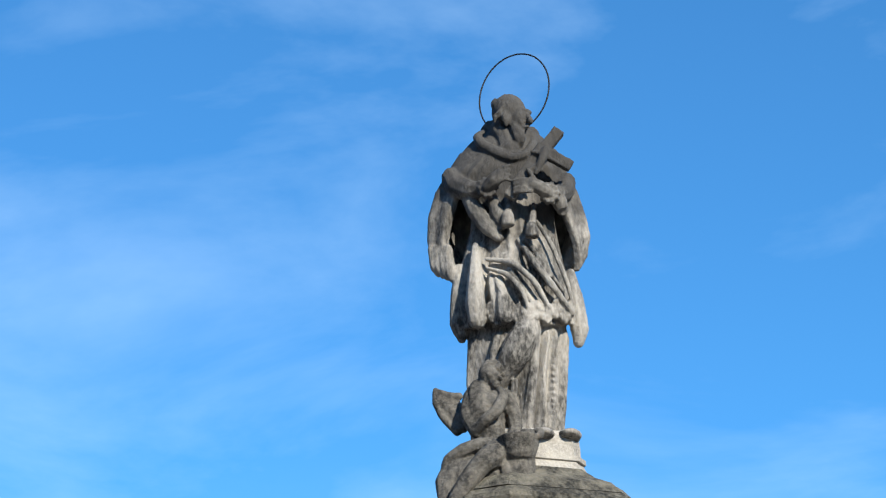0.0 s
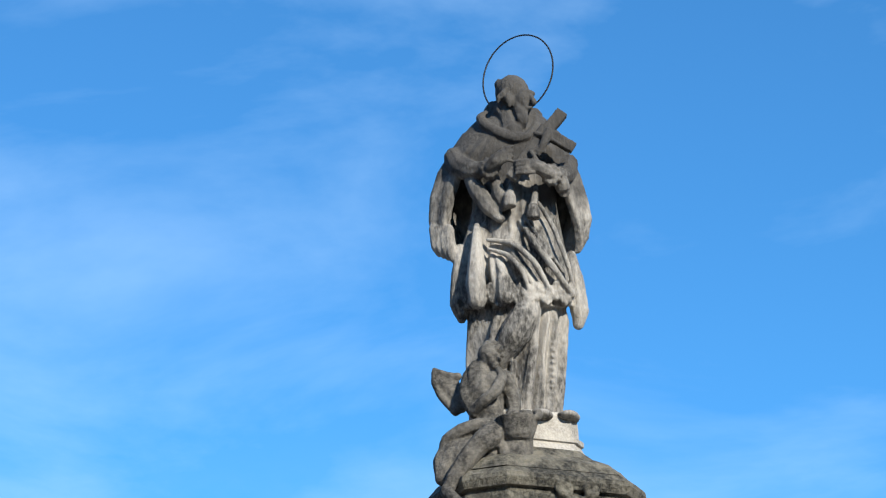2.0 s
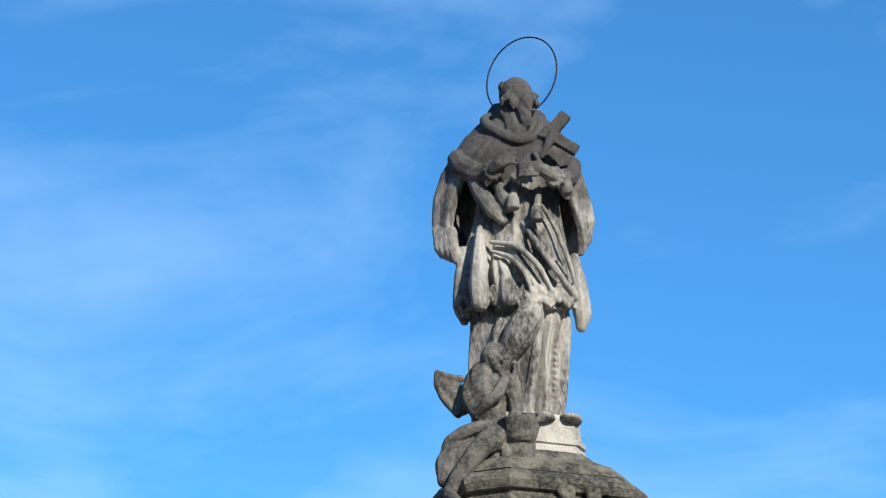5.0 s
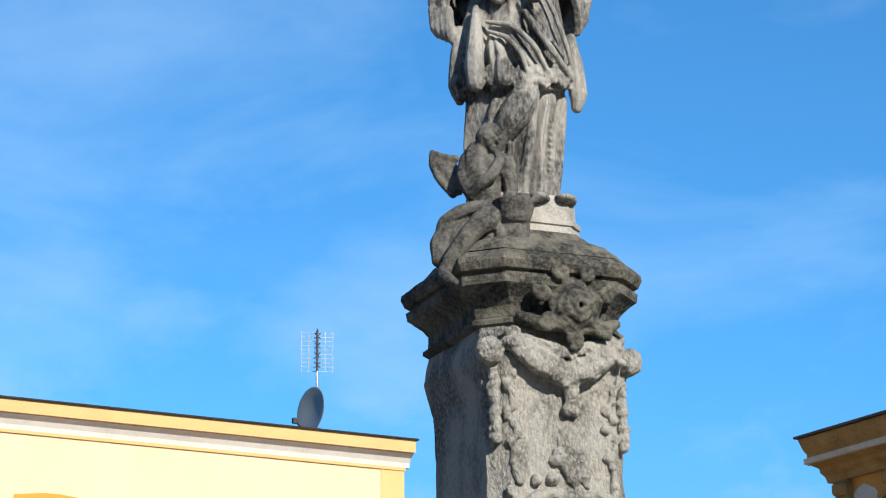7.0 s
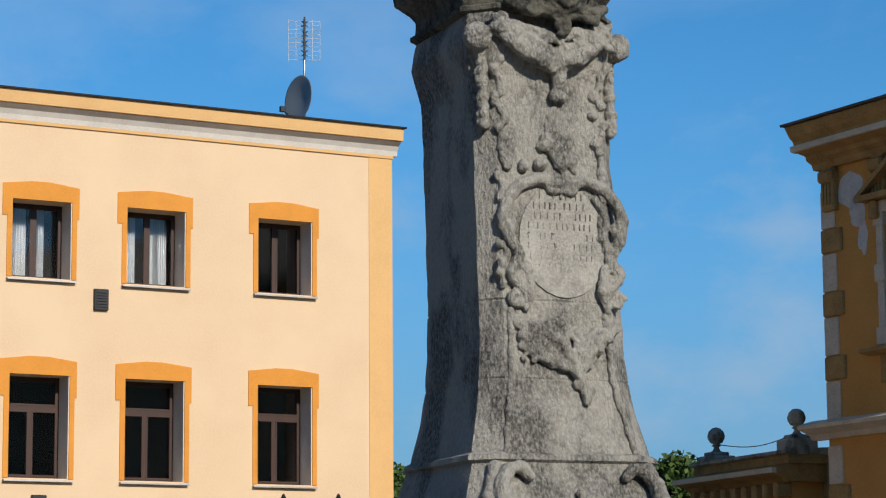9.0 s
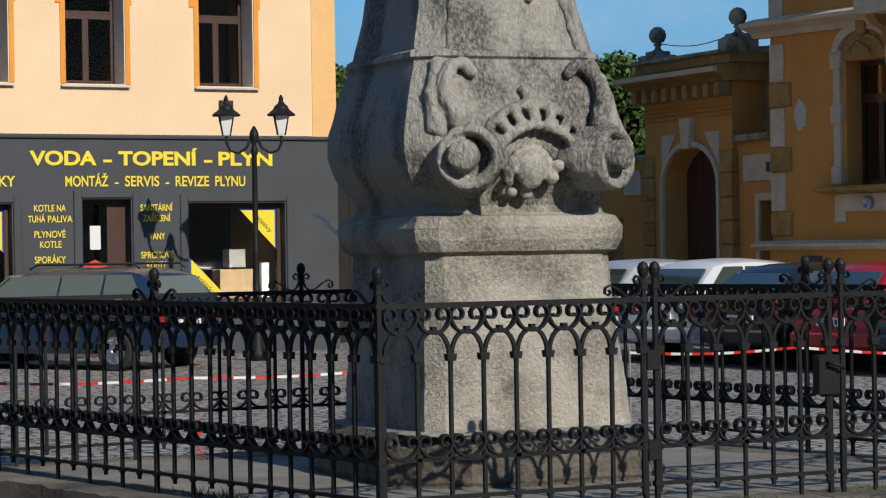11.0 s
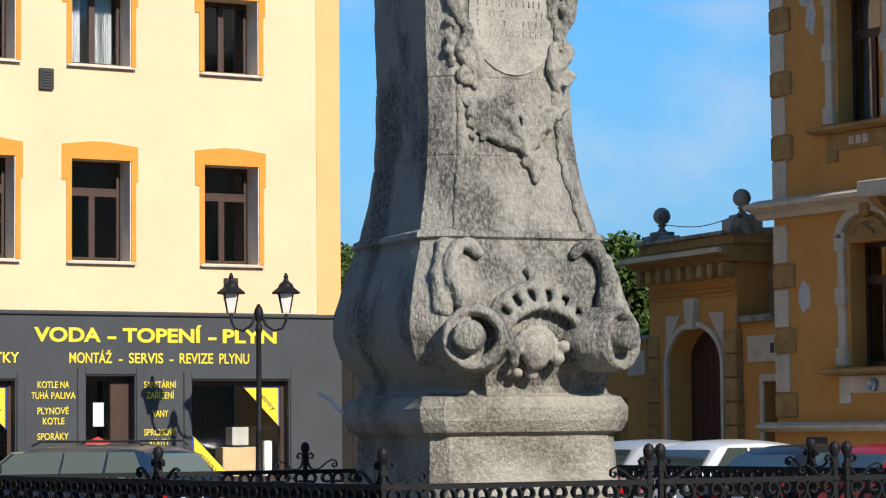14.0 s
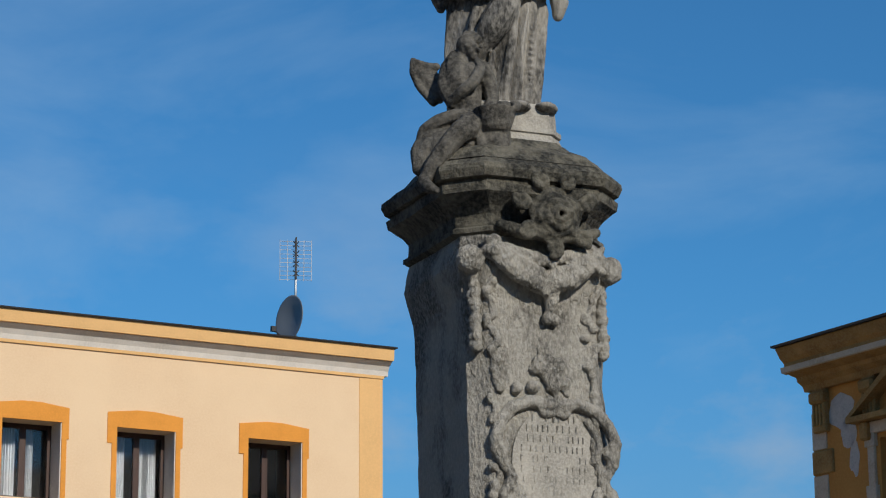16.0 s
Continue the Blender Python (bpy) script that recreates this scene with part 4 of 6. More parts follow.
# shoes
for c in ((0.004, -0.220, 5.752), (0.164, -0.130, 5.738)):
    mass(sb, c, (0.075, 0.12, 0.035), 14)
# rochet, waist to hem
draped(sb, [(-0.114, 0.00, 6.441, 0.355, 0.210), (-0.119, 0.00, 6.527, 0.356, 0.220), (-0.128, 0.00, 6.674, 0.341, 0.215), (-0.134, 0.00, 6.822, 0.319, 0.200), (-0.126, 0.00, 6.951, 0.288, 0.185), (-0.117, 0.00, 7.081, 0.260, 0.170), (-0.112, 0.00, 7.269, 0.252, 0.170), (-0.113, 0.00, 7.458, 0.261, 0.170)],
       [(-46, -40, 6, 0.060, 6.42, 6.98), (-32, -28, 3.5, -0.045, 6.42, 6.95), (-19, -22, 5, 0.045, 6.42, 6.78), (-8, -12, 4, -0.035, 6.42, 6.72), (2, -10, 8, 0.035, 6.42, 6.78), (20, -14, 4, -0.03, 6.44, 6.82), (33, -8, 6, 0.045, 6.42, 6.9), (45, 10, 3.5, -0.04, 6.42, 6.98), (58, 30, 7, 0.035, 6.42, 7.0), (-64, -60, 6, 0.03, 6.42, 7.1), (12, 8, 4, 0.03, 6.9, 7.25), (-4, -6, 4, 0.03, 6.9, 7.25), (24, 20, 4, 0.025, 6.9, 7.25)])
# side falls of the rochet, longer than its front
fold(sb, [(-0.452, -0.080, 6.835), (-0.470, -0.100, 6.652), (-0.475, -0.080, 6.469), (-0.453, -0.060, 6.382)], [0.03, 0.046, 0.052, 0.03])
fold(sb, [(-0.419, -0.050, 6.760), (-0.435, -0.040, 6.432)], [0.06, 0.055])
fold(sb, [(0.221, -0.030, 6.770), (0.247, -0.040, 6.586), (0.260, -0.040, 6.404), (0.250, -0.030, 6.325)], [0.03, 0.05, 0.058, 0.036])
fold(sb, [(-0.351, -0.170, 6.979), (-0.357, -0.235, 6.776), (-0.365, -0.250, 6.593), (-0.358, -0.250, 6.494)], [0.022, 0.05, 0.062, 0.055])
fold(sb, [(-0.205, -0.190, 6.788), (-0.196, -0.250, 6.622), (-0.186, -0.255, 6.512)], [0.015, 0.042, 0.052])
# diagonal sweeps over the hips
for pts, r in ((((-0.285, -0.200, 6.887), (-0.134, -0.255, 6.866), (-0.000, -0.280, 6.735), (0.101, -0.230, 6.519)), 0.021), (((-0.280, -0.210, 6.828), (-0.164, -0.260, 6.786), (-0.078, -0.285, 6.680), (-0.029, -0.250, 6.506)), 0.019),
               (((-0.087, -0.200, 7.005), (0.004, -0.250, 6.853), (0.118, -0.250, 6.683), (0.224, -0.170, 6.507)), 0.024), (((-0.042, -0.190, 7.011), (0.065, -0.240, 6.832), (0.168, -0.200, 6.662)), 0.017),
               (((0.015, -0.180, 7.151), (0.118, -0.210, 6.959), (0.192, -0.180, 6.735), (0.232, -0.130, 6.550)), 0.018), (((-0.233, -0.220, 6.760), (-0.208, -0.260, 6.678), (-0.166, -0.260, 6.610)), 0.016)):
    fold(sb, pts, r)
# lace hem
lace = random.Random(11)
for k in range(26):
    a = radians(-62 + 124 * k / 25)
    for j in range(4):
        mass(sb, (-0.096 + 0.352 * math.sin(a) + lace.uniform(-0.01, 0.01), -0.02 - 0.235 * math.cos(a), 6.483 + 0.030 * j + 0.02 * math.sin(k * 1.3)), lace.uniform(0.014, 0.024), 6)
# cloak
CL = -0.131
cloak(sb, [(6.786, -0.568, CL, .17, 66), (6.875, -0.610, CL, .20, 60), (7.020, -0.642, CL, .22, 55), (7.177, -0.635, CL, .225, 50), (7.339, -0.589, CL, .22, 46), (7.483, -0.499, CL, .20, 34), (7.605, -0.419, CL, .18, 24)], -1, 0.055)
cloak(sb, [(6.779, 0.271, CL, .12, 84), (6.875, 0.323, CL, .17, 66), (7.001, 0.351, CL, .20, 55), (7.113, 0.337, CL, .21, 50), (7.305, 0.292, CL, .21, 46), (7.437, 0.233, CL, .19, 42), (7.574, 0.171, CL, .17, 34)], 1)
for k in range(4):
    fold(sb, [(-0.615 + 0.0320 * k, -.02-.02*k, 6.972 - 0.0020 * k), (-0.600 + 0.0310 * k, -.03-.02*k, 6.849 - 0.0170 * k), (-0.580 + 0.0270 * k, -.03-.02*k, 6.803 - 0.0120 * k)], [0.03, 0.034, 0.02])
# shoulders under the mantle
draped(sb, [(-0.150, 0.02, 7.323, 0.317, 0.140), (-0.148, 0.02, 7.399, 0.366, 0.180), (-0.136, 0.02, 7.482, 0.362, 0.200), (-0.127, 0.02, 7.573, 0.314, 0.190), (-0.125, 0.02, 7.650, 0.249, 0.165), (-0.123, 0.02, 7.696, 0.201, 0.140), (-0.112, 0.02, 7.734, 0.148, 0.110)],
       [(-70, -40, 8, 0.020, 7.20, 7.55), (-48, -30, 5, 0.022, 7.24, 7.58), (-30, -20, 4, 0.016, 7.3, 7.58), (60, 34, 7, 0.022, 7.20, 7.55), (40, 24, 4, 0.02, 7.28, 7.55)])
# sleeves, hanging cuffs and forearms
fold(sb, [(-0.479, -0.020, 7.436), (-0.445, -0.100, 7.374), (-0.376, -0.180, 7.348), (-0.292, -0.250, 7.356)], [0.07, 0.075, 0.066, 0.048])
fold(sb, [(-0.384, -0.150, 7.303), (-0.338, -0.190, 7.203), (-0.272, -0.210, 7.095), (-0.204, -0.210, 7.025)], [0.045, 0.055, 0.05, 0.03])
fold(sb, [(-0.231, -0.200, 7.281), (-0.207, -0.220, 7.179), (-0.181, -0.220, 7.099)], [0.036, 0.045, 0.026])
fold(sb, [(0.225, -0.020, 7.375), (0.209, -0.110, 7.308), (0.159, -0.190, 7.287), (0.111, -0.250, 7.305)], [0.06, 0.066, 0.06, 0.046])
fold(sb, [(0.175, -0.200, 7.249), (0.196, -0.180, 7.180), (0.174, -0.140, 7.219)], [0.05, 0.04, 0.03])
for c in ((-0.264, -0.290, 7.359), (0.118, -0.290, 7.304)):
    for k in range(10):
        a = 2 * math.pi * k / 10
        for j in (0, 1):
            mass(sb, (c[0] + (0.045 + 0.012 * j) * math.cos(a), c[1] + 0.02 * j, c[2] + (0.052 + 0.012 * j) * math.sin(a)), 0.017, 6)
# hands laid on the breast
fold(sb, [(-0.264, -0.300, 7.366), (-0.220, -0.325, 7.410), (-0.184, -0.330, 7.442)], [0.036, 0.048, 0.042])
for k in range(4):
    fold(sb, [(-0.183 - 0.0010 * k, -0.335, 7.469 - 0.0230 * k), (-0.148 - 0.0010 * k, -0.345, 7.494 - 0.0260 * k), (-0.116 - 0.0010 * k, -0.335, 7.504 - 0.0340 * k)], [0.015, 0.014, 0.010])
fold(sb, [(0.111, -0.300, 7.312), (0.057, -0.330, 7.348), (0.016, -0.335, 7.369)], [0.034, 0.046, 0.042])
for k in range(4):
    fold(sb, [(0.010 - 0.0010 * k, -0.345, 7.400 - 0.0250 * k), (-0.046 - 0.0010 * k, -0.355, 7.406 - 0.0270 * k), (-0.098 - 0.0010 * k, -0.345, 7.401 - 0.0270 * k)], [0.015, 0.014, 0.010])
fold(sb, [(0.031, -0.340, 7.399), (0.005, -0.345, 7.446), (-0.012, -0.340, 7.473)], [0.016, 0.014, 0.010])
# collar of the mantle
fold(sb, [(-0.260, 0.020, 7.733), (-0.317, -0.060, 7.705), (-0.290, -0.125, 7.657), (-0.201, -0.165, 7.592), (-0.104, -0.185, 7.550), (-0.019, -0.170, 7.569), (0.032, -0.120, 7.628), (0.028, -0.030, 7.697)], [0.026, 0.030, 0.032, 0.032, 0.030, 0.028, 0.028, 0.026])
fold(sb, [(-0.296, -0.110, 7.681), (-0.221, -0.160, 7.616), (-0.131, -0.180, 7.574), (-0.047, -0.175, 7.574)], 0.03)
fold(sb, [(-0.161, -0.060, 7.748), (-0.131, -0.090, 7.681), (-0.113, -0.130, 7.596)], [0.075, 0.07, 0.075])
fold(sb, [(-0.218, 0.040, 7.731), (0.017, 0.040, 7.698)], [0.08, 0.06])
# head turned to the right and bowed
mass(sb, (-0.111, -0.060, 7.858), (0.108, 0.128, 0.118), 20)
mass(sb, (-0.042, -0.120, 7.808), (0.066, 0.075, 0.088), 16)
fold(sb, [(-0.051, -0.160, 7.863), (-0.009, -0.165, 7.865), (0.019, -0.150, 7.856)], [0.016, 0.022, 0.016])
fold(sb, [(0.008, -0.175, 7.841), (0.024, -0.195, 7.798), (0.020, -0.180, 7.782)], [0.012, 0.019, 0.013])
mass(sb, (-0.020, -0.172, 7.831), (0.016, 0.014, 0.011), 8)
mass(sb, (-0.036, -0.165, 7.789), (0.03, 0.03, 0.026), 10)
fold(sb, [(-0.030, -0.175, 7.762), (0.002, -0.180, 7.760)], [0.012, 0.010])
fold(sb, [(-0.085, -0.140, 7.795), (-0.063, -0.155, 7.732), (-0.043, -0.165, 7.677), (-0.041, -0.160, 7.639)], [0.03, 0.042, 0.036, 0.014])
for k in range(7):
    fold(sb, [(-0.090 + 0.0120 * k, -0.160, 7.764), (-0.078 + 0.0080 * k, -0.190, 7.702), (-0.062 + 0.0050 * k, -0.180, 7.655)], [0.008, 0.011, 0.007])
hair = random.Random(3)
for k in range(46):
    a, v = hair.uniform(1.2, 5.3), hair.uniform(-0.3, 1.0)
    e = math.sqrt(max(0.0, 1 - v * v))
    p = (-0.138 + 0.112 * e * math.sin(a - 2.2), -0.05 - 0.125 * e * math.cos(a - 2.2), 7.867 + 0.118 * v)
    fold(sb, [p, (p[0] - 0.012, p[1] - 0.004, p[2] - 0.03), (p[0] - 0.016, p[1], p[2] - 0.06)], [0.010, 0.017, 0.009])
fold(sb, [(-0.140, -0.150, 7.836), (-0.134, -0.155, 7.805)], [0.016, 0.012])
# crucifix held against the breast
tube(sb, [near(q) for q in ((-0.134, -0.300, 7.285), (-0.046, -0.300, 7.410), (0.065, -0.285, 7.565), (0.197, -0.260, 7.721))], 0, flat=(0.05, 0.075))
tube(sb, [near(q) for q in ((0.046, -0.280, 7.620), (0.118, -0.275, 7.570), (0.261, -0.250, 7.473))], 0, flat=(0.05, 0.07))
fold(sb, [(0.039, -0.320, 7.444), (0.070, -0.330, 7.504), (0.096, -0.330, 7.564), (0.105, -0.325, 7.602)], [0.014, 0.026, 0.030, 0.022])
fold(sb, [(0.017, -0.320, 7.590), (0.086, -0.330, 7.572), (0.175, -0.300, 7.507)], 0.015)
fold(sb, [(0.005, -0.320, 7.468), (0.048, -0.325, 7.497), (0.082, -0.320, 7.458)], [0.012, 0.016, 0.012])
# tassels on their cords
for x, z in ((-0.145, 7.142), (-0.002, 7.061)):
    fold(sb, [(x + 0.02, -0.20, z + 0.165), (x + 0.01, -0.235, z + 0.083), (x, -0.25, z + 0.03)], [0.018, 0.024, 0.026])
    lathe(sb, [(0.028, 0.05), (0.040, 0.02), (0.044, -0.035), (0.034, -0.045)], 12, Matrix.Translation(near((x, -0.26, z))))
# the back of the cloak down to the plinth
draped(sb, [(-0.148, 0.10, 5.744, 0.252, 0.120), (-0.114, 0.10, 6.710, 0.318, 0.140)], (), 40)
saint = sculpt(sb, 0.0075, 0.0022, 22)
nf = len(saint.faces)
ring_c, rr = Vector((-0.073, 0.100, 8.039)), 0.235
ring_m = Matrix.Translation(ring_c) @ Matrix.Rotation(radians(-20), 4, "Z") @ Matrix.Rotation(radians(-8), 4, "X") @ Matrix.Rotation(radians(4), 4, "Y")
tube(saint, [ring_m @ Vector((rr * math.cos(a), 0, rr * 1.24 * math.sin(a))) for a in (2 * math.pi * k / 64 for k in range(64))], 0.0052, 8, closed=True)
for dx in (-0.1, 0.1):
    tube(saint, [ring_m @ Vector((dx, 0, -rr * 1.1)), near((-0.124 + 0.35 * dx, .04, 7.681))], 0.006, 6)
saint.faces.ensure_lookup_table()
for f in saint.faces[nf:]:
    f.material_index = 1
st = new("statue", finish(saint, "statue", (STATUE, IRON), True))
st.matrix_world = SB
tagged(st, "weathered grey stone statue of a robed saint with an iron halo", "statue")

cb = bmesh.new()
# head with curls, face turned to the right
mass(cb, (-0.300, -0.300, 6.138), (0.062, 0.072, 0.078), 18)
mass(cb, (-0.267, -0.330, 6.116), (0.042, 0.045, 0.054), 14)
fold(cb, [(-0.246, -0.360, 6.136), (-0.226, -0.375, 6.121), (-0.230, -0.365, 6.107)], [0.008, 0.012, 0.009])
fold(cb, [(-0.273, -0.365, 6.152), (-0.245, -0.365, 6.150)], [0.009, 0.009])
fold(cb, [(-0.264, -0.365, 6.087), (-0.241, -0.360, 6.086)], [0.008, 0.008])
mass(cb, (-0.261, -0.350, 6.069), (0.022, 0.022, 0.016), 8)
curls = random.Random(8)
for k in range(44):
    a, v = curls.uniform(0, 6.28), curls.uniform(-0.1, 1.0)
    e = math.sqrt(max(0, 1 - v * v))
    if v < 0.45 and math.sin(a) > 0.2 and math.cos(a) > 0.1:
        continue
    mass(cb, (-0.280 + 0.066 * e * math.sin(a), -0.29 - 0.074 * e * math.cos(a), 6.148 + 0.078 * v), curls.uniform(0.014, 0.021), 6)
fold(cb, [(-0.302, -0.280, 6.088), (-0.303, -0.270, 6.046)], [0.042, 0.04])
# chest, belly and arms
fold(cb, [(-0.344, -0.260, 6.019), (-0.334, -0.270, 5.909), (-0.304, -0.280, 5.767), (-0.313, -0.280, 5.694)], [0.10, 0.115, 0.095, 0.095])
mass(cb, (-0.271, -0.310, 5.966), (0.075, 0.07, 0.075), 12)
mass(cb, (-0.378, -0.250, 6.027), (0.06, 0.07, 0.06), 12)
fold(cb, [(-0.405, -0.260, 6.014), (-0.442, -0.300, 5.902), (-0.391, -0.340, 5.788)], [0.052, 0.046, 0.038])
fold(cb, [(-0.391, -0.340, 5.788), (-0.335, -0.400, 5.856), (-0.259, -0.410, 5.916), (-0.213, -0.370, 6.010), (-0.235, -0.360, 6.050)], [0.036, 0.038, 0.038, 0.03, 0.02])
fold(cb, [(-0.203, -0.270, 5.999), (-0.159, -0.270, 5.884), (-0.149, -0.300, 5.796), (-0.177, -0.360, 5.751)], [0.05, 0.05, 0.04, 0.032])
mass(cb, (-0.198, -0.250, 5.939), (0.06, 0.06, 0.08), 12)
for k in range(4):
    fold(cb, [(-0.350, -0.360, 5.828 - 0.0240 * k), (-0.303 - 0.0010 * k, -0.375, 5.812 - 0.0240 * k), (-0.249 - 0.0010 * k, -0.360, 5.824 - 0.0240 * k)], 0.012)
# wing
for k in range(7):
    fold(cb, [(-0.464, -0.200, 5.819 + 0.0100 * k), (-0.544 - 0.0060 * k, -0.180, 5.878 + 0.0140 * k), (-0.603 - 0.0020 * k, -0.170, 5.944 + 0.0160 * k)], [0.034, 0.030, 0.017])
mass(cb, (-0.535, -0.175, 5.941), (0.075, 0.02, 0.075), 12)
mass(cb, (-0.483, -0.190, 5.897), (0.06, 0.03, 0.08), 12)
mass(cb, (-0.588, -0.170, 5.993), (0.045, 0.022, 0.055), 12)
fold(cb, [(-0.621, -0.170, 6.058), (-0.622, -0.180, 5.980), (-0.584, -0.190, 5.894), (-0.499, -0.200, 5.799)], [0.020, 0.024, 0.026, 0.03])
fold(cb, [(-0.607, -0.170, 6.050), (-0.534, -0.170, 6.019), (-0.480, -0.180, 6.017)], [0.018, 0.024, 0.024])
# bent leg, shin and foot
fold(cb, [(-0.280, -0.300, 5.671), (-0.288, -0.440, 5.637), (-0.342, -0.500, 5.611)], [0.085, 0.08, 0.068])
fold(cb, [(-0.342, -0.500, 5.611), (-0.405, -0.500, 5.544), (-0.481, -0.500, 5.436), (-0.543, -0.520, 5.342), (-0.564, -0.540, 5.301)], [0.066, 0.062, 0.058, 0.042, 0.036])
fold(cb, [(-0.564, -0.540, 5.308), (-0.525, -0.600, 5.266), (-0.486, -0.630, 5.251)], [0.04, 0.036, 0.022])
fold(cb, [(-0.389, -0.300, 5.627), (-0.491, -0.340, 5.575), (-0.546, -0.380, 5.487), (-0.569, -0.400, 5.377)], [0.075, 0.065, 0.055, 0.045])
# cloth over the lap, falling in folds
for pts, r in ((((-0.266, -0.360, 5.713), (-0.353, -0.400, 5.716), (-0.468, -0.380, 5.678), (-0.557, -0.340, 5.619), (-0.586, -0.340, 5.516)), 0.045), (((-0.557, -0.320, 5.591), (-0.593, -0.360, 5.488), (-0.596, -0.400, 5.378)), 0.05), (((-0.240, -0.380, 5.670), (-0.217, -0.420, 5.554), (-0.207, -0.440, 5.460), (-0.248, -0.460, 5.427)), 0.042),
               (((-0.291, -0.420, 5.540), (-0.308, -0.440, 5.419), (-0.324, -0.470, 5.317)), 0.045), (((-0.373, -0.420, 5.473), (-0.389, -0.440, 5.371), (-0.402, -0.480, 5.275)), 0.05), (((-0.181, -0.340, 5.640), (-0.144, -0.360, 5.534), (-0.127, -0.380, 5.457)), 0.035), (((-0.248, -0.440, 5.434), (-0.316, -0.470, 5.392), (-0.357, -0.480, 5.352)), 0.03)):
    fold(cb, pts, r)
mass(cb, (-0.397, -0.300, 5.467), (0.20, 0.16, 0.17), 18)
mass(cb, (-0.278, -0.270, 5.539), (0.15, 0.17, 0.19), 16)
mass(cb, (-0.513, -0.280, 5.506), (0.10, 0.13, 0.13), 14)
# basket with fruit, and the stump under it
lathe(cb, [(0.075, -0.085), (0.095, -0.06), (0.122, 0.03), (0.128, 0.052), (0.108, 0.056), (0.05, 0.062)], 22, Matrix.Translation(near((-0.136, -0.400, 5.687))))
for k in range(12):
    mass(cb, (-0.086 + curls.uniform(-0.08, 0.08), -0.40 + curls.uniform(-0.07, 0.07), 5.759 + curls.uniform(-0.012, 0.012)), curls.uniform(0.022, 0.032), 8)
lathe(cb, [(0.085, -0.10), (0.10, -0.03), (0.098, 0.06), (0.07, 0.08)], 16, Matrix.Translation(near((-0.144, -0.360, 5.541))))
mass(cb, (-0.195, -0.300, 5.501), (0.14, 0.15, 0.10), 12)
ch = new("cherub_statue", finish(sculpt(cb, 0.0072, 0.002, 22), "cherub_statue", PUTTO, True))
ch.matrix_world = SB
tagged(ch, "small dark stone winged cherub seated with a basket", "statue")

# ---------------------------------------------------------------- cream house with a shop
HOUSE = pose(-2.357, 42.0, 0, 0, 0, 30.9)
house = thing("house", HOUSE, "cream rendered three-storey house with orange window surrounds and grey shopfront", "house")
COLS = ((-2.645, -1.375), (-4.95, -3.65), (-6.87, -5.60))
UP = [(a + 0.17, b - 0.12, 7.09, 8.33) for a, b in COLS]
MID = [(a + 0.17, b - 0.12, 3.95, 5.57) for a, b in COLS]
pb = bmesh.new()
pierced(pb, -12, 0, 3.11, 9.56, 0.0, 0.55, UP + MID)
part("wall", pb, YELLOW, house)
part("side_wall", bx(-0.4, 0.0, 0.55, 9.0, STREET_Z, 9.56), YELLOW, house)
part("side_wall", bx(-12, -11.6, 0.55, 9.0, STREET_Z, 9.56), YELLOW, house)
part("back_wall", bx(-12, 0, 9.0, 9.4, STREET_Z, 9.56), YELLOW, house)
# room wall and floors coloured near-black to stand for indoor shade
part("room_wall", bx(-11.5, -0.45, 3.2, 3.3, STREET_Z, 9.5), ROOM_DARK, house)
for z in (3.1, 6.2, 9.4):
    part("floor_slab", bx(-11.6, -0.4, 0.56, 3.2, z, z + 0.12), ROOM_DARK, house)
part("corner_pilaster", bx(-0.43, 0.012, -0.012, 0.3, 3.125, 9.56), PALE_ORANGE, house)
part("eaves_strip", moulding(bmesh.new(), [(-0.1, 9.53), (0.03, 9.53), (0.035, 9.58), (-0.1, 9.58)], -12, 0.03), PALE_ORANGE, house)
part("cove", moulding(bmesh.new(), [(-0.1, 9.58), (0.03, 9.58), (0.05, 9.66), (0.10, 9.74), (0.19, 9.80), (0.19, 9.815), (-0.1, 9.815)], -12, 0.10), WHITE, house, "white cove under the eaves")
part("eaves_board", moulding(bmesh.new(), [(-0.1, 9.815), (0.24, 9.815), (0.25, 9.90), (0.26, 10.02), (-0.1, 10.02)], -12, 0.11), PALE_ORANGE, house)
part("roof", moulding(bmesh.new(), [(0.30, 10.02), (0.31, 10.045), (-9.6, 10.5), (-9.6, 10.02)], -12.2, 0.15), ROOF, house, "dark sheet roof edge")
gu = bmesh.new()
box(gu, 0.0, 0.09, 0.4, 9, 8.95, 9.07)
part("gutter", gu, WHITE, house)


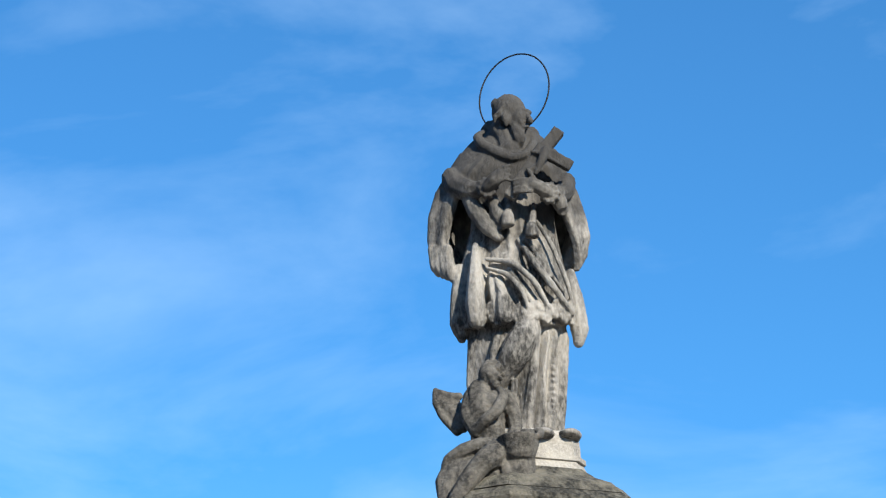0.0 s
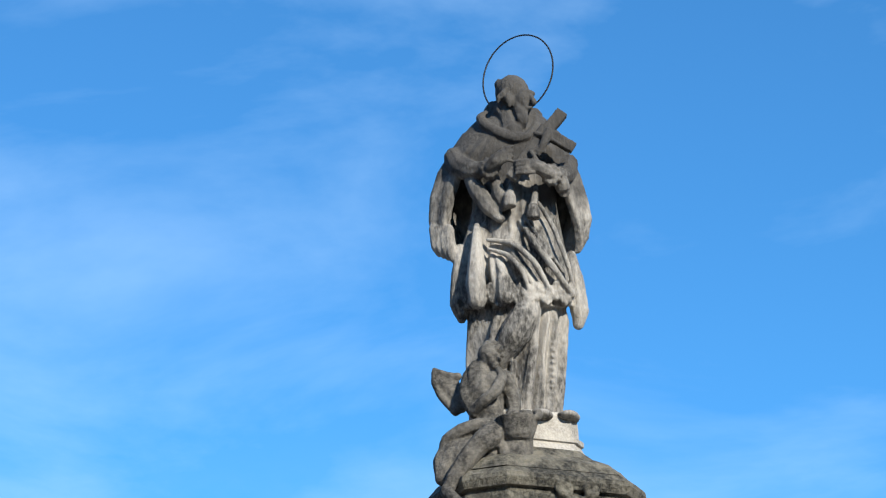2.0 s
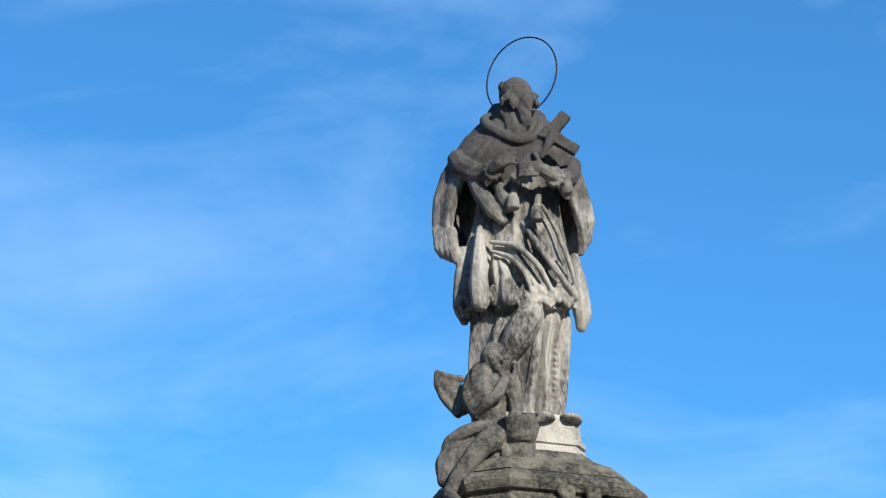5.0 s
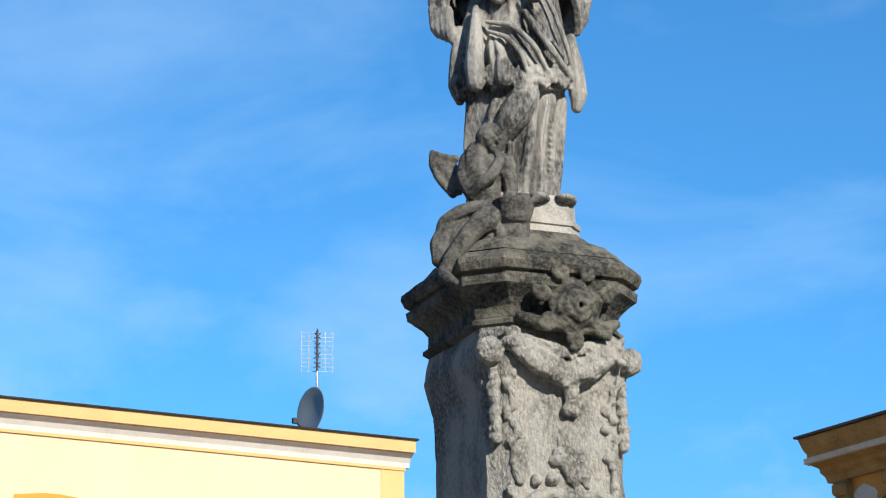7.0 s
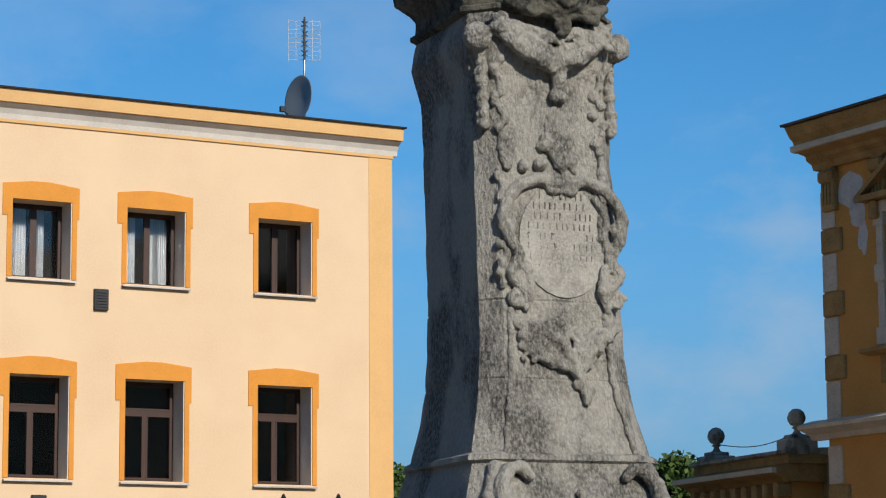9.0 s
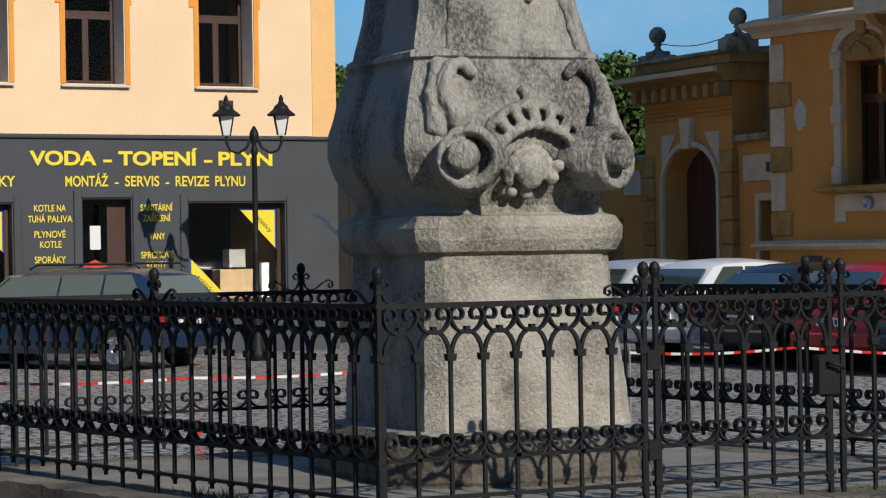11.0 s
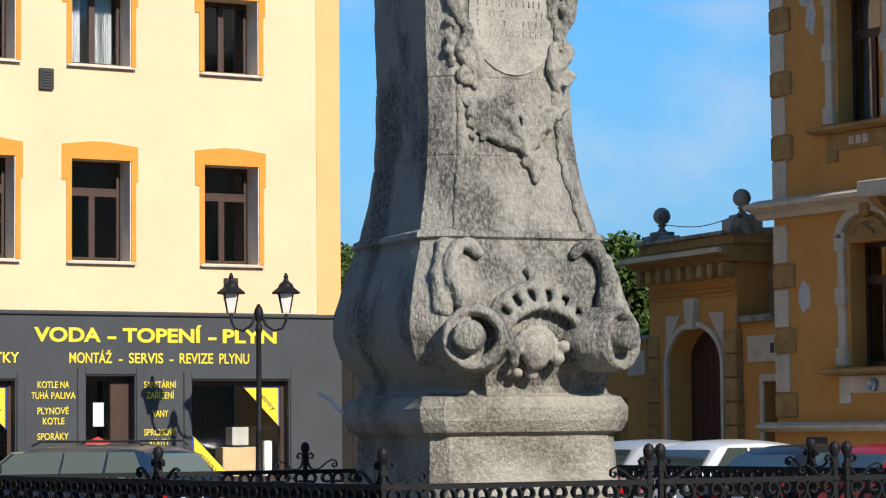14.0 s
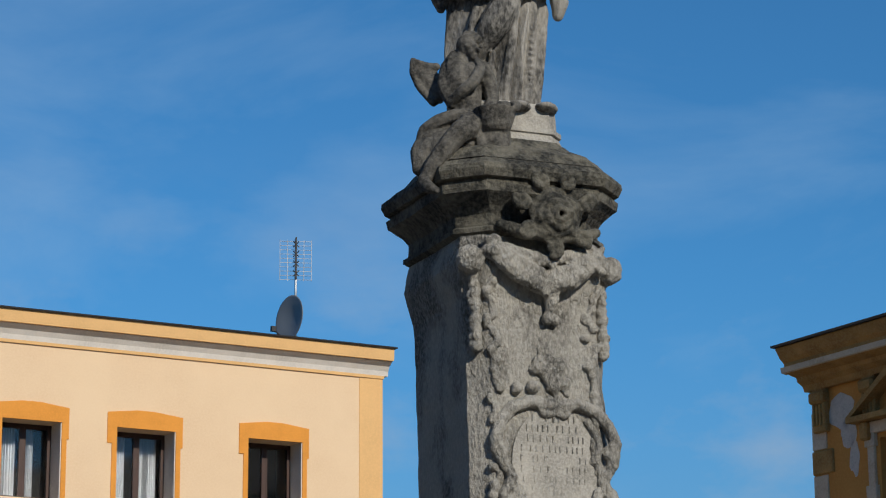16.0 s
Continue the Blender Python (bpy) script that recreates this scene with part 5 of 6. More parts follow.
def casement(parent, x0, x1, z0, z1, transom, curtains, y=0.42):
    """A brown casement in its opening: frame, leaves, panes."""
    f = 0.05
    zt = z1 - (z1 - z0) * 0.30 if transom else z1
    xm = (x0 + x1) / 2
    ztop = zt - (0.045 if transom else f)
    tops = [(x0 + f, xm - 0.025, z0 + f, ztop), (xm + 0.025, x1 - f, z0 + f, ztop)]
    if transom:
        tops.append((x0 + f, x1 - f, zt + 0.03, z1 - f))
    w = part("window", pierced(bmesh.new(), x0, x1, z0, z1, y, y + 0.07, tops), BROWN, parent, "brown wooden casement window")
    for a, b, c, d in tops:
        part("sash", pierced(bmesh.new(), a, b, c, d, y - 0.006, y + 0.05, ((a + 0.026, b - 0.026, c + 0.03, d - 0.026),)), BROWN, w)
        g = part("pane", bx(a + 0.026, b - 0.026, y + 0.02, y + 0.026, c + 0.03, d - 0.026), GLASS, w)
        g.visible_shadow = False
    for a, b in curtains:
        cb_ = bmesh.new()
        n = 28
        pts = [(a + (b - a) * i / n, y + 0.14 + 0.025 * math.sin(i * 1.9) + 0.01 * math.sin(i * 4.1)) for i in range(n + 1)]
        for (xa, ya), (xb, yb) in zip(pts, pts[1:]):
            vs_ = [cb_.verts.new(v) for v in ((xa, ya, z0 + 0.03), (xb, yb, z0 + 0.03), (xb, yb, z1 - 0.02), (xa, ya, z1 - 0.02))]
            cb_.faces.new(vs_)
            vt = [cb_.verts.new(v) for v in ((xa, ya + 0.006, z0 + 0.03), (xb, yb + 0.006, z0 + 0.03), (xb, yb + 0.006, z1 - 0.02), (xa, ya + 0.006, z1 - 0.02))]
            cb_.faces.new(vt[::-1])
        part("curtain", cb_, CURTAIN, w, "white net curtain")
    return w


def surround(parent, a, b, x0, x1, z0, z1, top, ear):
    """Orange painted band with ears and a slightly raised head."""
    s = bmesh.new()
    o = -0.018
    xm = (a + b) / 2
    prism(s, [(a, ear), (x0 - 0.09, ear), (x0 - 0.09, z0), (x0 - 0.005, z0), (x0 - 0.005, z1 - 0.005), (xm, z1 - 0.005), (xm, top), (xm - 0.15, top), (a, top - 0.06)], o, 0.02)
    prism(s, [(b, ear), (x1 + 0.085, ear), (x1 + 0.085, z0), (x1 + 0.005, z0), (x1 + 0.005, z1 - 0.005), (xm, z1 - 0.005), (xm, top), (xm + 0.15, top), (b, top - 0.06)], o, 0.02)
    part("window_surround", s, ORANGE, parent)


for i, ((a, b), w) in enumerate(zip(COLS, UP)):
    cur = (), ((w[0] + 0.06, w[0] + 0.36), (w[1] - 0.40, w[1] - 0.1)), ((w[0] + 0.05, w[0] + 0.42), (w[0] + 0.5, w[0] + 0.72))
    casement(house, *w, False, cur[i])
    surround(house, a, b, *w, 8.62, 8.06)
for (a, b), w in zip(COLS, MID):
    casement(house, *w, True, ())
    surround(house, a, b, *w, 5.85, 5.22)
for w in UP + MID:
    part("reveal", bx(w[1] - 0.012, w[1] + 0.002, 0.003, 0.42, w[2], w[3]), WHITE, house)
    sl = bmesh.new()
    moulding(sl, [(-0.41, w[2] + 0.012), (0.075, w[2] - 0.03), (0.08, w[2] - 0.055), (0.06, w[2] - 0.055), (0.02, w[2] - 0.045), (-0.41, w[2] - 0.045)], w[0] - 0.09, w[1] + 0.07)
    part("window_sill", sl, SILL, house)
for x, z in ((-5.22, 6.80), (-6.2, 3.52), (-2.02, 3.55)):
    v = bx(x - 0.12, x + 0.12, -0.06, 0.03, z - 0.17, z + 0.17, 0.01)
    for k in range(6):
        box(v, x - 0.085, x + 0.085, -0.075, -0.055, z - 0.12 + k * 0.045, z - 0.095 + k * 0.045)
    part("vent", v, PLASTIC, house, "dark flue vent grille")

# grey shopfront
SHOP = ((-2.72, -0.98, 0.42, 2.05), (-4.55, -3.72, STREET_Z, 2.12), (-7.2, -5.72, 0.42, 2.05))
sp = bmesh.new()
pierced(sp, -12, 0.012, STREET_Z, 3.11, -0.03, 0.37, SHOP)
part("shopfront", sp, GREY, house, "slate-grey painted shopfront")
part("shopfront_ledge", moulding(bmesh.new(), [(0.0, 3.085), (0.075, 3.085), (0.085, 3.115), (0.0, 3.15)], -12, 0.05), GREY, house)
for x0, x1, z0, z1 in SHOP:
    tr = bmesh.new()
    for q in ((x0 - 0.15, x0 - 0.02, z0 + 0.02, z1 + 0.14), (x1 + 0.02, x1 + 0.15, z0 + 0.02, z1 + 0.14), (x0 - 0.02, x1 + 0.02, z1 + 0.02, z1 + 0.14)):
        box(tr, q[0], q[1], -0.065, -0.02, q[2], q[3], 0.012)
    part("opening_moulding", tr, GREY, house)
for x0, x1, z0, z1 in (SHOP[0], SHOP[2]):
    fr_ = pierced(bmesh.new(), x0, x1, z0, z1, 0.14, 0.22, ((x0 + 0.07, x1 - 0.07, z0 + 0.07, z1 - 0.08),))
    sw = part("shop_window", fr_, BROWN, house, "brown framed display window")
    g = part("pane", bx(x0 + 0.07, x1 - 0.07, 0.175, 0.183, z0 + 0.07, z1 - 0.08), GLASS, sw)
    g.visible_shadow = False
    part("display_shelf", bx(x0, x1, 0.24, 0.9, z0 - 0.04, z0 + 0.02), BROWN, sw)
    for sx, zz, flip in ((x0 + 0.12, z0 + 0.10, 1), (x1 - 0.10, z1 - 0.12, -1)):
        def tri(k, e):
            return [(sx - e * flip, zz - e * flip), (sx + flip * (0.62 * k + e), zz - e * flip), (sx - e * flip, zz + flip * (0.62 * k + e))]
        st1, st2 = bmesh.new(), bmesh.new()
        prism(st1, tri(1, 0.05), 0.166, 0.173)
        prism(st2, tri(1, 0.0), 0.158, 0.165)
        part("sticker_edge", st1, BLUE, sw)
        stk = part("sticker", st2, SIGN_YELLOW, sw, "yellow triangular sticker with a blue edge")
        tx = lettering("splátky", 0.42, 0.075, PLASTIC, "sticker_text", stk, 0, 0, 0)
        tx.matrix_basis = Matrix.Translation((sx + flip * 0.24, 0.154, zz + flip * 0.20 - 0.03)) @ Matrix.Rotation(radians(45), 4, "Y")
dr = bmesh.new()
x0, x1, z0, z1 = SHOP[1]
pierced(dr, x0, x1, z0, z1, 0.2, 0.27, ((x0 + 0.07, x1 - 0.32, z0 + 0.5, z1 - 0.08),))
dd = part("shop_door", dr, BROWN, house, "brown glazed shop door")
g = part("pane", bx(x0 + 0.07, x1 - 0.32, 0.23, 0.237, z0 + 0.5, z1 - 0.08), GLASS, dd)
g.visible_shadow = False
part("notice", bx(x0 + 0.22, x0 + 0.40, 0.21, 0.216, 1.32, 1.70), PLATE, dd)
rb = bmesh.new()
prism(rb, [(x0 + 0.08, 0.95), (x0 + 0.52, 0.95), (x0 + 0.52, 1.05), (x0 + 0.3, 1.16), (x0 + 0.08, 1.06)], 0.205, 0.212)
part("notice_band", rb, TAPE_RED, dd)
for k, (dx, dz, wd, hh, mt) in enumerate(((0.95, 1.86, 0.34, 0.12, PLATE), (0.95, 1.70, 0.34, 0.10, TAPE_RED), (1.2, 1.62, 0.16, 0.22, PLATE), (0.65, 1.2, 0.5, 0.2, BLUE))):
    part("sticker", bx(-7.2 + dx - wd / 2, -7.2 + dx + wd / 2, 0.16, 0.166, dz - hh / 2, dz + hh / 2), mt, house)
for body, xa, xb, z, h, bold in (("VODA - TOPENÍ - PLYN", -5.42, -1.20, 2.665, 0.215, 0.034), ("MONTÁŽ - SERVIS - REVIZE PLYNU", -4.83, -1.70, 2.325, 0.165, 0.016), ("PRODEJ NA SPLÁTKY", -7.75, -5.66, 2.325, 0.165, 0.016),
                                 ("KOTLE NA", -5.36, -4.83, 1.93, 0.105, 0.014), ("TUHÁ PALIVA", -5.46, -4.72, 1.76, 0.105, 0.014), ("PLYNOVÉ", -5.36, -4.84, 1.52, 0.105, 0.014), ("KOTLE", -5.27, -4.91, 1.36, 0.105, 0.014), ("SPORÁKY", -5.36, -4.84, 1.12, 0.105, 0.014),
                                 ("SANITÁRNÍ", -3.56, -3.00, 1.93, 0.105, 0.014), ("ZAŘÍZENÍ", -3.52, -3.04, 1.76, 0.105, 0.014), ("VANY", -3.42, -3.14, 1.47, 0.105, 0.014), ("SPRCHOVÉ", -3.56, -3.00, 1.17, 0.105, 0.014), ("KOUTY", -3.46, -3.12, 1.01, 0.105, 0.014), ("BOJLERY", -3.50, -3.05, 0.72, 0.105, 0.014)):
    words = [q for q in body.split(" ") if q]
    gap = 0.45 if bold > 0.03 else 1.0 if len(words) > 3 else 0.6
    wide_ = {"-": 0.6, "I": 0.45, "Í": 0.45, "M": 1.3, "O": 1.2, "V": 1.15, "D": 1.1, "A": 1.1, "Á": 1.1, "N": 1.1}
    span_ = [sum(wide_.get(c, 0.95) for c in q) for q in words]
    unit = (xb - xa) / (sum(span_) + gap * (len(words) - 1))
    x = xa
    for q, n_ in zip(words, span_):
        lettering(q, unit * n_, h if q != "-" else h * 0.9, SIGN_YELLOW, "sign_word", house, x + unit * n_ / 2, z, -0.036, "yellow painted lettering", bold=bold)
        x += unit * (n_ + gap)
# goods in the display
for x, y, w, d, z, h, mt in ((-1.62, 0.5, 0.62, 0.3, 0.44, 0.52, CARD), (-1.60, 0.52, 0.30, 0.26, 0.99, 0.30, SILL), (-1.12, 0.45, 0.14, 0.1, 0.44, 0.62, PLATE)):
    ob = new("carton", finish(bx(x - w / 2, x + w / 2, y, y + d, z, z + h, 0.006), "carton", mt))
    ob.matrix_world = HOUSE
    tagged(ob, "goods carton standing in the display window", "box", "goods in the shop window")

# roof aerials
dish = thing("satellite_dish", HOUSE @ Matrix.Translation((-1.42, 0.45, 10.04)), "grey satellite dish on the roof edge", "satellite dish")
db = bmesh.new()
lathe(db, [(0.005, -0.075), (0.12, -0.068), (0.22, -0.045), (0.33, 0.0), (0.34, 0.012), (0.32, 0.012), (0.2, -0.03), (0.005, -0.055)], 32, Matrix.Translation((-0.13, -0.05, 0.47)) @ Vector((-0.955, -0.22, 0.08)).to_track_quat("Z", "Y").to_matrix().to_4x4(), 1.08, 1.2)
part("reflector", db, DISH, dish, smooth=True)
db = bmesh.new()
tube(db, [(-0.08, -0.06, 0.05), (-0.32, -0.2, 0.08), (-0.52, -0.27, 0.18)], 0.013, 8)
box(db, -0.58, -0.50, -0.31, -0.24, 0.16, 0.25)
part("feed_arm", db, PLASTIC, dish)
part("mast", tube(bmesh.new(), [(0.0, 0, -0.02), (0.0, 0, 1.88)], 0.022, 10), ALU, dish, smooth=True)
ant = thing("tv_aerial", HOUSE @ Matrix.Translation((-1.42, 0.45, 11.20)) @ Matrix.Rotation(radians(-22), 4, 'Z'), "grid reflector television aerial on a mast", "aerial")
for k in range(10):
    part("rod", tube(bmesh.new(), [(-0.27, 0.05, 0.02 + 0.075 * k), (0.27, 0.05, 0.02 + 0.075 * k)], 0.005, 6), ALU, ant)
for x in (-0.27, -0.14, 0.14, 0.27):
    part("upright", tube(bmesh.new(), [(x, 0.05, 0.0), (x, 0.05, 0.72)], 0.006, 6), ALU, ant)
ab_ = bmesh.new()
for k in range(4):
    z = 0.11 + k * 0.17
    tube(ab_, [(-0.05, -0.06, z + 0.05), (0.0, -0.03, z), (0.05, -0.06, z + 0.05)], 0.009, 6)
    tube(ab_, [(-0.05, -0.06, z - 0.05), (0.0, -0.03, z), (0.05, -0.06, z - 0.05)], 0.009, 6)
box(ab_, -0.012, 0.012, -0.05, 0.04, 0.02, 0.75)
part("dipole", ab_, PLASTIC, ant)

# ---------------------------------------------------------------- ochre villa
VILLA = pose(4.688, 40.0, 0, 0, 0, -58)
villa = thing("villa", VILLA, "ochre stuccoed villa with quoins, cornice and flaking plaster", "house")
LOW_W, HIGH_W = (1.82, 2.74, 2.12, 4.02), (1.62, 2.62, 5.85, 7.86)
vb = bmesh.new()
pierced(vb, 0, 9, 1.22, 9.0, 0, 0.45, (LOW_W, HIGH_W))
part("wall", vb, OCHRE, villa)
part("side_wall", bx(0, 0.45, 0.45, 9, STREET_Z, 9.0), OCHRE, villa)
part("side_wall", bx(8.55, 9, 0.45, 9, STREET_Z, 9.0), OCHRE, villa)
part("back_wall", bx(0, 9, 9, 9.4, STREET_Z, 9.0), OCHRE, villa)
part("base", bx(-0.03, 9, -0.04, 0.45, STREET_Z, 1.21), OCHRE, villa)
# same near-black colour in place of the villa's indoor shade
part("room_wall", bx(0.5, 8.5, 3.0, 3.1, STREET_Z, 9.0), ROOM_DARK, villa)
part("base_ledge", moulding(bmesh.new(), [(-0.1, 1.14), (0.10, 1.14), (0.22, 1.20), (0.22, 1.24), (0.03, 1.29), (-0.1, 1.29)], -0.3, 9), CREAM, villa)
part("string_course", moulding(bmesh.new(), [(-0.1, 4.52), (0.06, 4.52), (0.12, 4.60), (0.34, 4.68), (0.36, 4.74), (0.05, 4.83), (-0.1, 4.83)], -0.36, 9), CREAM, villa)
part("balcony_slab", bx(2.72, 5.2, -0.62, 0.1, 4.62, 4.86, 0.02), CREAM, villa)
for x in (2.95, 4.6):
    k_ = bmesh.new()
    prism(k_, [(0, 4.62), (0.5, 4.62), (0.42, 4.5), (0.2, 4.4), (0.12, 4.2), (0, 4.1)], -0.09, 0.09, Matrix.Translation((x, 0, 0)) @ Matrix.Rotation(radians(-90), 4, "Z"))
    part("corbel", k_, OCHRE_TRIM, villa)
part("cornice", moulding(bmesh.new(), [(-0.1, 8.84), (0.10, 8.84), (0.14, 8.93), (0.24, 8.99), (0.26, 9.06), (0.46, 9.11), (0.50, 9.27), (0.57, 9.33), (0.66, 9.48), (0.66, 9.50), (-0.1, 9.52)], -0.06, 9), OCHRE_TRIM, villa)
part("cornice_fillet", moulding(bmesh.new(), [(0.4, 9.105), (0.505, 9.125), (0.515, 9.21), (0.4, 9.21)], -0.13, 9), CREAM, villa)
part("roof", moulding(bmesh.new(), [(0.72, 9.505), (0.73, 9.54), (-9.4, 10.86), (-9.4, 9.52)], -0.1, 9), ROOF, villa, "dark tin roof edge")
z = 1.35
k = 0
while z < 8.1:
    tall = 0.62 if k % 2 else 0.40
    if not (4.40 < z + tall / 2 < 4.9):
        if k % 2:
            part("quoin", bx(-0.015, 0.34, -0.022, 0.2, z + 0.01, z + tall - 0.01, 0.008), CREAM, villa, "cream quoin")
        else:
            part("quoin", bx(-0.022, 0.50, -0.040, 0.2, z + 0.01, z + tall - 0.01, 0.02), OCHRE_TRIM, villa, "brown tooled quoin")
    z += tall
    k += 1
for x in (0.12, 1.35, 2.62):
    br = bmesh.new()
    box(br, x - 0.02, x + 0.30, -0.10, 0.1, 8.14, 8.86, 0.02)
    box(br, x - 0.04, x + 0.32, -0.17, 0.1, 8.60, 8.80, 0.04)
    for j in range(3):
        box(br, x + 0.02 + 0.08 * j, x + 0.07 + 0.08 * j, -0.13, -0.05, 8.24, 8.58, 0.01)
    part("bracket", br, OCHRE_TRIM, villa, "fluted stucco bracket")
for cx_, cz_, sx, sz, sd in ((0.72, 3.25, 0.14, 0.24, 3), (0.72, 8.42, 0.30, 0.30, 5), (0.88, 8.05, 0.2, 0.25, 9), (1.0, 7.62, 0.12, 0.28, 7)):
    fp = bmesh.new()
    prism(fp, [(cx_ + sx * (1 + 0.35 * noise.noise(Vector((a * 1.3, sd, 0)))) * math.cos(a), cz_ + sz * (1 + 0.4 * noise.noise(Vector((a * 1.3, sd, 4)))) * math.sin(a)) for a in (2 * math.pi * q / 20 for q in range(20))], -0.004, 0.02)
    part("bare_patch", fp, BARE, villa, "patch of flaked plaster")


def villa_window(w, arched):
    x0, x1, z0, z1 = w
    ww = casement(villa, x0, x1, z0, z1, True, ((x0 + 0.1, x0 + 0.3),) if not arched else (), 0.3)
    xm = (x0 + x1) / 2
    for xa in (x0 - 0.30, x1 + 0.06):
        s = bmesh.new()
        box(s, xa + 0.04, xa + 0.20, -0.05, 0.02, z0, z1 + 0.1, 0.01)
        part("pilaster", s, CREAM, villa)
        for zz in (z0 + 0.02, (z0 + z1) / 2, z1 - 0.12):
            part("pilaster_block", bx(xa, xa + 0.24, -0.075, 0.02, zz, zz + 0.28, 0.01), CREAM, villa)
    if arched:
        s = bmesh.new()
        tube(s, [(xm - 0.66 * math.cos(math.pi * j / 16), -0.03, z1 + 0.08 + 0.44 * math.sin(math.pi * j / 16)) for j in range(17)], 0, flat=(0.09, 0.14))
        part("arch_band", s, CREAM, villa)
        s = bmesh.new()
        prism(s, [(xm - 0.58 * math.cos(math.pi * j / 16), z1 + 0.02 + 0.44 * math.sin(math.pi * j / 16)) for j in range(17)], -0.02, 0.02)
        for j in range(16):
            a = math.pi * (0.1 + 0.8 * j / 15)
            ball(s, (xm - 0.4 * math.cos(a), -0.03, z1 + 0.08 + 0.26 * math.sin(a)), (0.06, 0.03, 0.05), 8)
        tube(s, [(xm - 0.14, -0.04, z1 + 0.26), (xm + 0.14, -0.05, z1 + 0.12)], 0.03, 8)
        part("arch_relief", s, OCHRE_TRIM, villa)
        part("keystone", bx(xm - 0.11, xm + 0.11, -0.12, 0.02, z1 + 0.38, z1 + 0.66, 0.02), OCHRE_TRIM, villa)
    else:
        part("lintel", bx(x0 - 0.34, x1 + 0.34, -0.09, 0.02, z1 + 0.08, z1 + 0.26, 0.015), CREAM, villa)
        s = bmesh.new()
        zt = z1 + 0.36
        for q in ([(x0 - 0.5, zt), (x0 - 0.38, zt), (xm, zt + 0.52), (xm, zt + 0.64)], [(x1 + 0.5, zt), (x1 + 0.38, zt), (xm, zt + 0.52), (xm, zt + 0.64)], [(x0 - 0.5, zt - 0.09), (x1 + 0.5, zt - 0.09), (x1 + 0.5, zt), (x0 - 0.5, zt)]):
            prism(s, q, -0.26, 0.02)
        part("pediment", s, OCHRE_TRIM, villa)
        for xx in (x0 - 0.3, x1 + 0.12):
            part("console", bx(xx, xx + 0.18, -0.18, 0.02, z1 - 0.02, zt - 0.09, 0.03), OCHRE_TRIM, villa)
    part("window_sill", moulding(bmesh.new(), [(-0.3, z0 + 0.01), (0.24, z0 - 0.03), (0.24, z0 - 0.08), (0.02, z0 - 0.12), (-0.3, z0 - 0.12)], x0 - 0.55, x1 + 0.45), OCHRE_TRIM, villa)
    s = bmesh.new()
    box(s, x0 - 0.28, x1 + 0.28, -0.03, 0.02, z0 - 0.40, z0 - 0.13, 0.008)
    for xx in (x0 - 0.28, x1 + 0.02):
        box(s, xx, xx + 0.26, -0.035, 0.02, z0 - 0.56, z0 - 0.39, 0.008)
    part("apron", s, CREAM if arched else OCHRE_TRIM, villa)
    if arched:
        v = bmesh.new()
        lathe(v, [(0.02, 0.0), (0.10, 0.0), (0.10, 0.07), (0.07, 0.09), (0.02, 0.05)], 16, Matrix.Translation((xm + 0.08, -0.03, z0 - 0.28)) @ Matrix.Rotation(radians(90), 4, "X"))
        part("round_vent", v, ALU, villa)
    else:
        for xx in (-0.16, 0.0, 0.16):
            part("panel_tile", bx(xm + xx - 0.06, xm + xx + 0.06, -0.05, 0.02, z0 - 0.33, z0 - 0.2), CREAM, villa)
    return ww


villa_window(LOW_W, True)
villa_window(HIGH_W, False)
part("meter_box", bx(0.75, 1.25, -0.06, 0.0, 0.70, 1.05, 0.01), GREY, villa)

# ---------------------------------------------------------------- gateway beside the villa
GATEWAY = pose(4.271, 42.0, 0, 0, 0, -66)
portal = thing("gateway", GATEWAY, "ochre stuccoed gateway with an arched door and stone balls", "gateway")
AX0, AX1, AZ = -2.40, -0.50, 2.28
pb = bmesh.new()
pierced(pb, -3.12, 0.0, STREET_Z, 4.06, 0, 0.7, ((AX0, AX1, STREET_Z, AZ + 0.96),))
xm, ra = (AX0 + AX1) / 2, (AX1 - AX0) / 2
for s in (-1, 1):
    prism(pb, [(xm + s * ra, AZ)] + [(xm + s * ra * math.cos(math.pi / 2 * j / 10), AZ + 0.66 * math.sin(math.pi / 2 * j / 10)) for j in range(11)] + [(xm, AZ + 0.96), (xm + s * ra, AZ + 0.96)], 0.0, 0.7)
part("wall", pb, OCHRE, portal)
s = bmesh.new()
tube(s, [(AX0 - 0.05, -0.02, STREET_Z), (AX0 - 0.05, -0.02, AZ)] + [(xm - (ra + 0.05) * math.cos(math.pi * j / 16), -0.02, AZ + 0.71 * math.sin(math.pi * j / 16)) for j in range(17)] + [(AX1 + 0.05, -0.02, STREET_Z)], 0, flat=(0.08, 0.09))
part("arch_band", s, CREAM, portal)
part("keystone", prism(bmesh.new(), [(xm - 0.12, AZ + 0.62), (xm + 0.12, AZ + 0.62), (xm + 0.2, AZ + 1.14), (xm - 0.2, AZ + 1.14)], -0.12, 0.05), CREAM, portal)
for s_ in (-1, 1):
    part("spandrel", prism(bmesh.new(), [(xm + s_ * 0.5, AZ + 0.88), (xm + s_ * 1.02, AZ + 0.88), (xm + s_ * 1.02, AZ + 0.30)], -0.02, 0.02), CREAM, portal)
db = bmesh.new()
box(db, AX0, AX1, 0.45, 0.52, STREET_Z, AZ + 0.94)
gd = part("door", db, DOOR_RED, portal, "oxblood plank double door")
for j in range(9):
    part("plank", bx(AX0 + 0.03 + j * 0.205, AX0 + 0.21 + j * 0.205, 0.415, 0.449, STREET_Z, AZ + 0.9, 0.01), DOOR_RED, gd)
